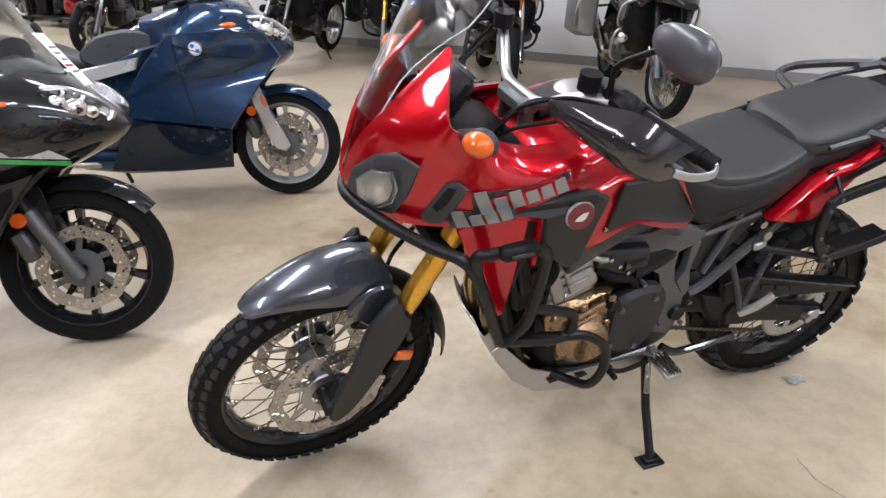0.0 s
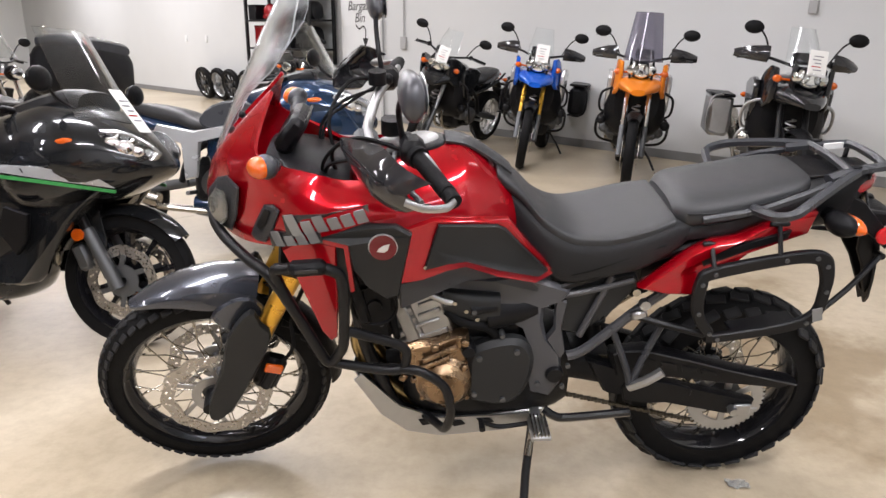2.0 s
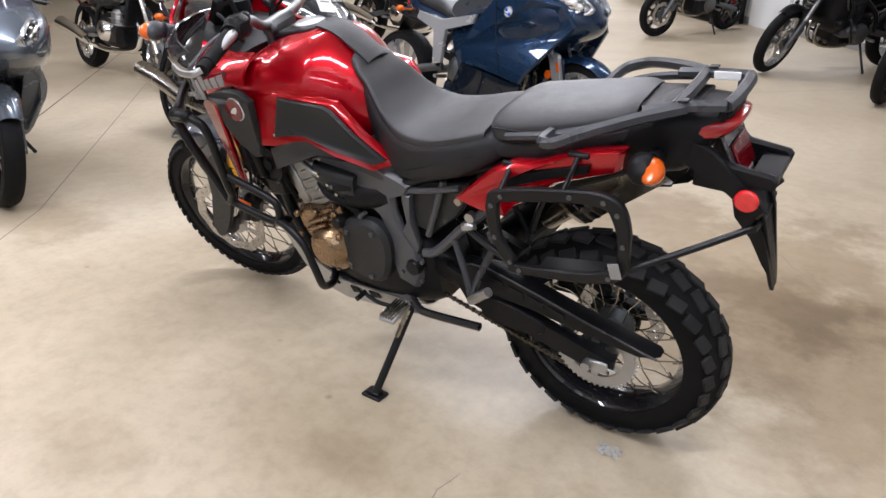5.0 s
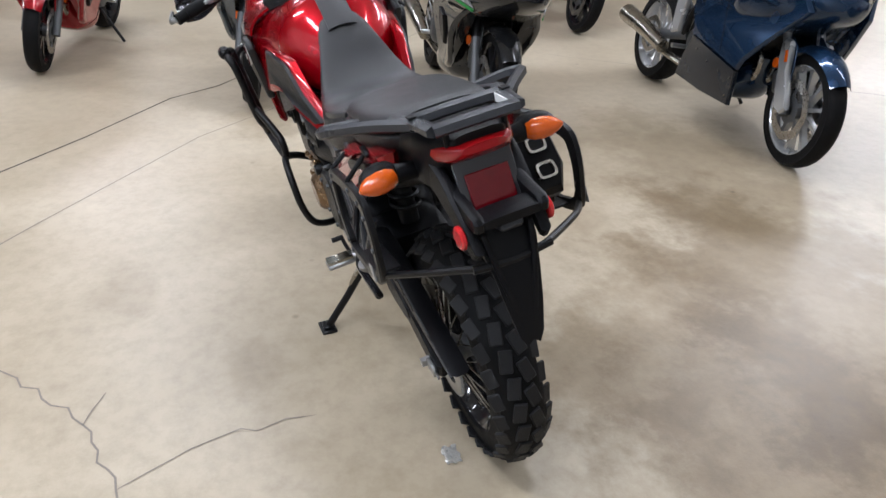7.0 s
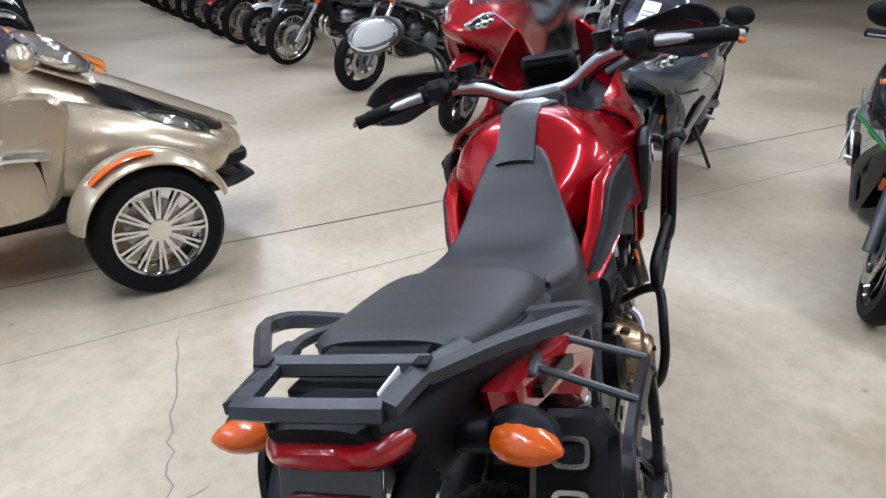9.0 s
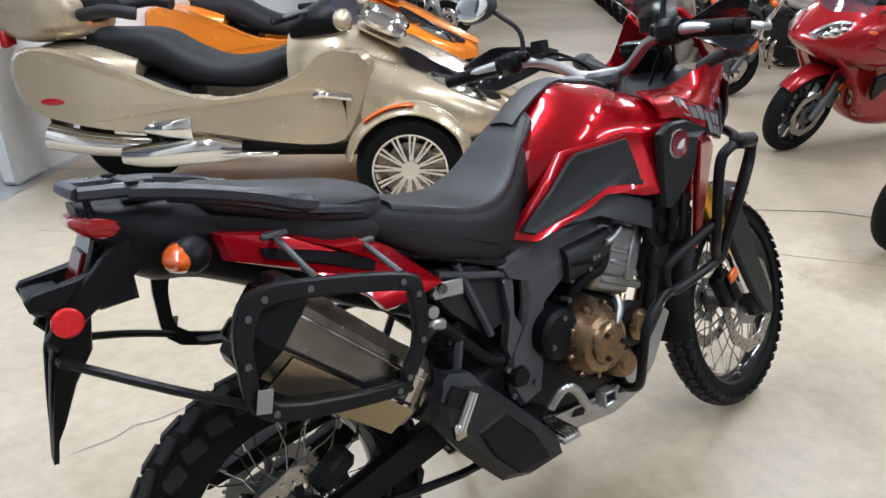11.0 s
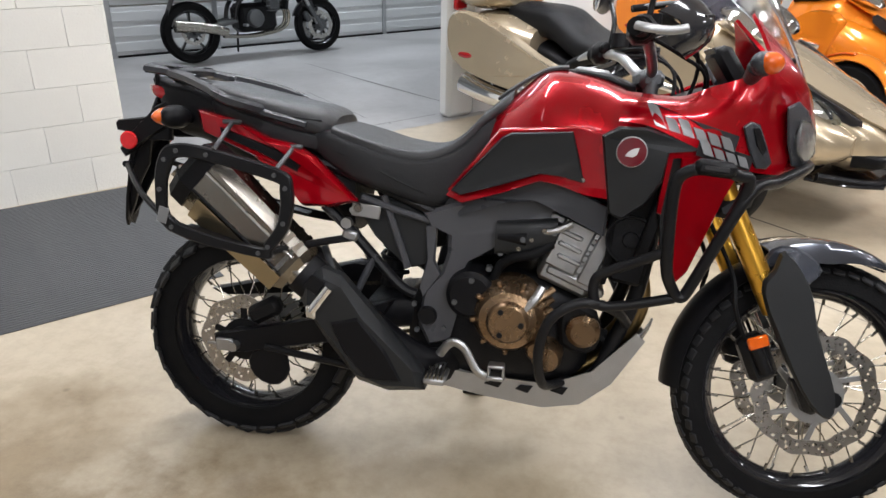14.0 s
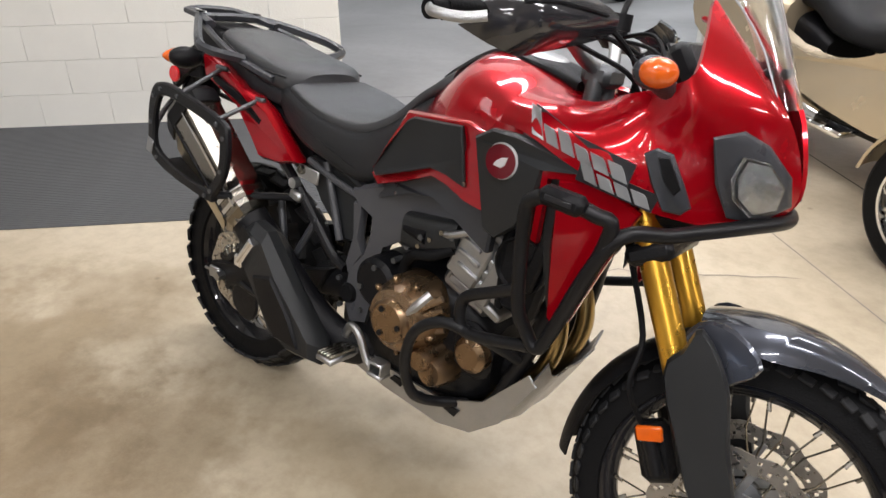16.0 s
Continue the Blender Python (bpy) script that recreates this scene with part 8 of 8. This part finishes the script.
def letters(text, size, material, parent, x, z, name="lettering", shear=0.25):
    cu = bpy.data.curves.new(name, "FONT")
    cu.body, cu.size, cu.align_x, cu.extrude, cu.shear = text, size, "CENTER", 0.001, shear
    tmp = bpy.data.objects.new("tmp", cu)
    scene.collection.objects.link(tmp)
    me = bpy.data.meshes.new_from_object(tmp.evaluated_get(bpy.context.evaluated_depsgraph_get()))
    bpy.data.objects.remove(tmp)
    me.materials.clear()
    me.materials.append(material)
    ob = new(name, me)
    ob.parent = parent
    ob.matrix_basis = Matrix.Translation((x, 0, z)) @ rot("X", 90)
    return ob


SIGNB = mat("white_painted_board", (0.74, 0.75, 0.75), 0.5, 0, 0, 0.04, 3)
BLACKINK = mat("black_sign_paint", (0.015, 0.015, 0.015), 0.5)
m = wall_m(6.0, 0, 0.06)
bb = thing("sign_board", "tall white board with black hand lettering against the wall", "sign", m)
part("board", G().box((0, 0.0, 1.2), (0.96, 0.05, 2.4), 0.004), SIGNB, bb)
sg = part("letter_backing", G().box((0, -0.027, 1.62), (0.80, 0.003, 0.36), 0.001), SIGNB, bb)
for tx, zz in (("Bargain", 1.68), ("Bin", 1.50)):
    ob = letters(tx, 0.20, BLACKINK, sg, 0.0, zz)
    ob.matrix_basis = Matrix.Translation((0, -0.031, zz)) @ rot("X", 90)
part("arrow", G().tube([(-0.10, -0.03, 1.46), (-0.02, -0.03, 1.40), (0.08, -0.03, 1.44), (0.14, -0.03, 1.38), (0.13, -0.03, 1.24)], 0.012, 6, k=4, flat=0.3), BLACKINK, bb)
part("arrow_head", G().plate([(0.06, 1.26), (0.13, 1.12), (0.20, 1.26)], -0.028, 0.004, 0.001), BLACKINK, bb)
for i, (w2, zz) in enumerate(((0.30, 1.02), (0.46, 0.90))):
    part("text_bar", G().box((0.02, -0.027, zz), (w2, 0.004, 0.06), 0.001), BLACKINK, bb)

SHELFM = mat("black_steel_shelf", (0.015, 0.015, 0.016), 0.45, 0.5)
shf = thing("shelf_unit", "black steel shelf unit crowded with spare parts", "shelf", wall_m(7.6, 0, 0.35))
for sx in (-0.95, 0.95):
    for sy in (-0.24, 0.24):
        part("upright", G().box((sx, sy, 1.05), (0.05, 0.05, 2.1), 0.004), SHELFM, shf)
for i in range(5):
    part("shelf", G().box((0, 0, 0.15 + 0.46 * i), (1.92, 0.52, 0.03), 0.004), SHELFM, shf)
rs = random.Random(11)
CLUT = [TRIM, DARKMET, ALUDK, GUNMET, MAROON, TRIM_GREY]
for i in range(4):
    for k in range(6):
        x = -0.80 + 0.32 * k + rs.uniform(-0.05, 0.05)
        zz = 0.167 + 0.46 * i
        hgt = rs.uniform(0.16, 0.36)
        mm = wall_m(7.6, 0, 0.35) @ Matrix.Translation((x, rs.uniform(-0.08, 0.05), zz))
        if k % 3 == 1:
            g = G().ball((0, 0, 0.135), (0.13, 0.12, 0.135), 16, 10).box((0, -0.08, 0.05), (0.16, 0.08, 0.09), 0.03)
            solid("helmet", g, CLUT[(i + k) % 6], "dark riding helmet lying on the shelf", "helmet", mm)
        elif k % 3 == 0:
            solid("parts_box", G().box((0, 0, hgt / 2), (0.24, 0.34, hgt), 0.012).box((0, 0, hgt - 0.01), (0.25, 0.35, 0.04), 0.006), CLUT[(2 * i + k) % 6], "dark storage box on the shelf", "box", mm)
        else:
            solid("saddlebag", G().body([(-0.13, 0.10, hgt * 0.7, 0.0, 3), (-0.06, 0.14, hgt, 0.0, 3), (0.06, 0.14, hgt, 0.0, 3), (0.13, 0.10, hgt * 0.7, 0.0, 3)], 18), CLUT[(i + 2 * k) % 6], "black leather saddlebag on the shelf", "bag", mm)
# loose wheels on the floor against the wall
for i in range(4):
    s0 = 9.3 + 0.55 * i
    wh = thing("loose_wheel", "loose motorcycle wheel leaning against the wall", "wheel", wall_m(s0, 0.33, 0.20 + 0.04 * (i % 2)) @ rot("X", 12), "loose wheels by the wall")
    hb3 = cast_wheel("hub", wh, (0, 0, 0), 0.33, 0.13, 0.08, (ALU, GLOSSBLK)[i % 2], 9, 0.12, (1,))
red_disc = thing("wall_sign", "round red sign on the grey wall", "sign", wall_m(-1.98 + 4.0, 2.02, 0.004))
part("disc", G().lathe([(0, -0.02), (0.235, -0.02), (0.24, -0.014), (0.24, 0.0), (0, 0.0)], (0, 0, 0), 40, closed=False), RED_FLAT, red_disc)
part("ring", G().lathe([(0.15, -0.024), (0.17, -0.024), (0.17, -0.02), (0.15, -0.02)], (0, 0, 0), 40), DECAL_W, red_disc)
solid("electric_box", G().box((0, -0.02, 1.2), (0.12, 0.05, 0.18), 0.008).tube([(0, -0.02, 1.28), (0, -0.015, 2.2), (0, -0.015, 4.2)], 0.012, 8, k=1), mat("grey_conduit", (0.4, 0.4, 0.4), 0.5), "grey electric box with a conduit on the wall", "electric box", wall_m(5.05, 0, 0.0))
solid("conduit", G().tube([(0, -0.015, 1.62), (0, -0.015, 4.25)], 0.012, 8, k=1).box((0, -0.02, 1.60), (0.08, 0.04, 0.12), 0.006), bpy.data.materials["grey_conduit"], "grey conduit with a socket on the wall", "conduit", wall_m(-0.7, 0, 0.0))
for s0 in (11.2, 12.1):
    solid("wall_socket", G().box((0, -0.01, 1.2), (0.09, 0.02, 0.13), 0.005), WHITE, "small white wall socket plate", "socket", wall_m(s0, 0, 0.0))
# fire extinguisher sign and extinguisher on the aisle wall
pe = PILLAR + U * 8.2
solid("fire_extinguisher", G().tube([(0, -0.10, 1.0), (0, -0.10, 1.42)], 0.075, 16, k=1).ball((0, -0.10, 1.42), (0.075, 0.075, 0.05), 14, 8).box((0, -0.10, 1.50), (0.05, 0.10, 0.05), 0.01).box((0, -0.02, 1.2), (0.05, 0.03, 0.2), 0.006), RED_FLAT, "red fire extinguisher hanging on the white wall", "extinguisher", frame_at(pe, U))
solid("outlet_pipe", G().tube([(0, -0.03, 0.2), (0, -0.03, 4.2)], 0.02, 10, k=1), bpy.data.materials["grey_conduit"], "grey pipe on the white wall", "pipe", frame_at(PILLAR + U * 12, U))
# scrap of clear tape on the floor
solid("tape_scrap", G().sheet([[(0.011 * i + 0.004 * math.sin(j * 2.3), 0.011 * j + 0.004 * math.sin(i * 1.9), 0.004 + 0.006 * ((i * 7 + j * 5 + i * j) % 4) / 4) for j in range(5)] for i in range(7)], 0.0008), mat("clear_tape", (0.86, 0.86, 0.83), 0.18, 0, 0, trans=0.75), "crumpled scrap of clear tape on the floor", "tape scrap", Matrix.Translation((-0.10, 0.12, 0)))

# ---- ceiling lights ----
# unseen fixtures; some only house lamps added for brightness
for lx, ly in ((0.2, -3.4), (2.6, -1.0), (-0.6, 1.7), (1.8, 3.4), (-2.8, -1.6), (3.4, -5.2), (5.2, 1.2), (7.5, 6.0), (11.0, 10.5), (9.5, 1.5), (5.2, -8.8), (8.3, -12.2), (11.4, -15.6), (-3.2, 5.6), (-1.6, 7.6)):
    cl = thing("ceiling_light", "long white tube light fixture, unseen under the ceiling", "ceiling light", pose(lx, ly, CEIL - 0.09, 0, 0, 50), "tube lights under the ceiling")
    part("housing", G().box((0, 0, 0.0), (2.45, 0.34, 0.14), 0.02), WHITE, cl)
    part("hanger", G().box((0, 0, 0.08), (0.1, 0.1, 0.03), 0.004), ALU, cl)

# ---- concrete blocks of the wall ----
core = bpy.data.objects["wall_block_core"]
blk = G().box((0, 0, 0), (0.3985, 0.016, 0.1985), 0.0018).mesh("block", BLOCKP)
half = G().box((0, 0, 0), (0.1985, 0.016, 0.1985), 0.0018).mesh("block_half", BLOCKP)
for r in range(10):
    x = 6.188 - (0.0 if r % 2 else 0.2)
    if r % 2 == 0:
        ob = new("block", half)
        ob.parent, ob.matrix_basis = core, Matrix.Translation((6.188 - 0.098, 0.0, 0.1 + 0.2 * r))
    while x - 0.4 > 2.0:
        ob = new("block", blk)
        ob.parent, ob.matrix_basis = core, Matrix.Translation((x - 0.198, 0.0, 0.1 + 0.2 * r))
        x -= 0.4
    ob = new("block", half)
    ob.parent, ob.matrix_basis = core, Matrix.Translation((6.19, 0.096, 0.1 + 0.2 * r)) @ rot("Z", 90)
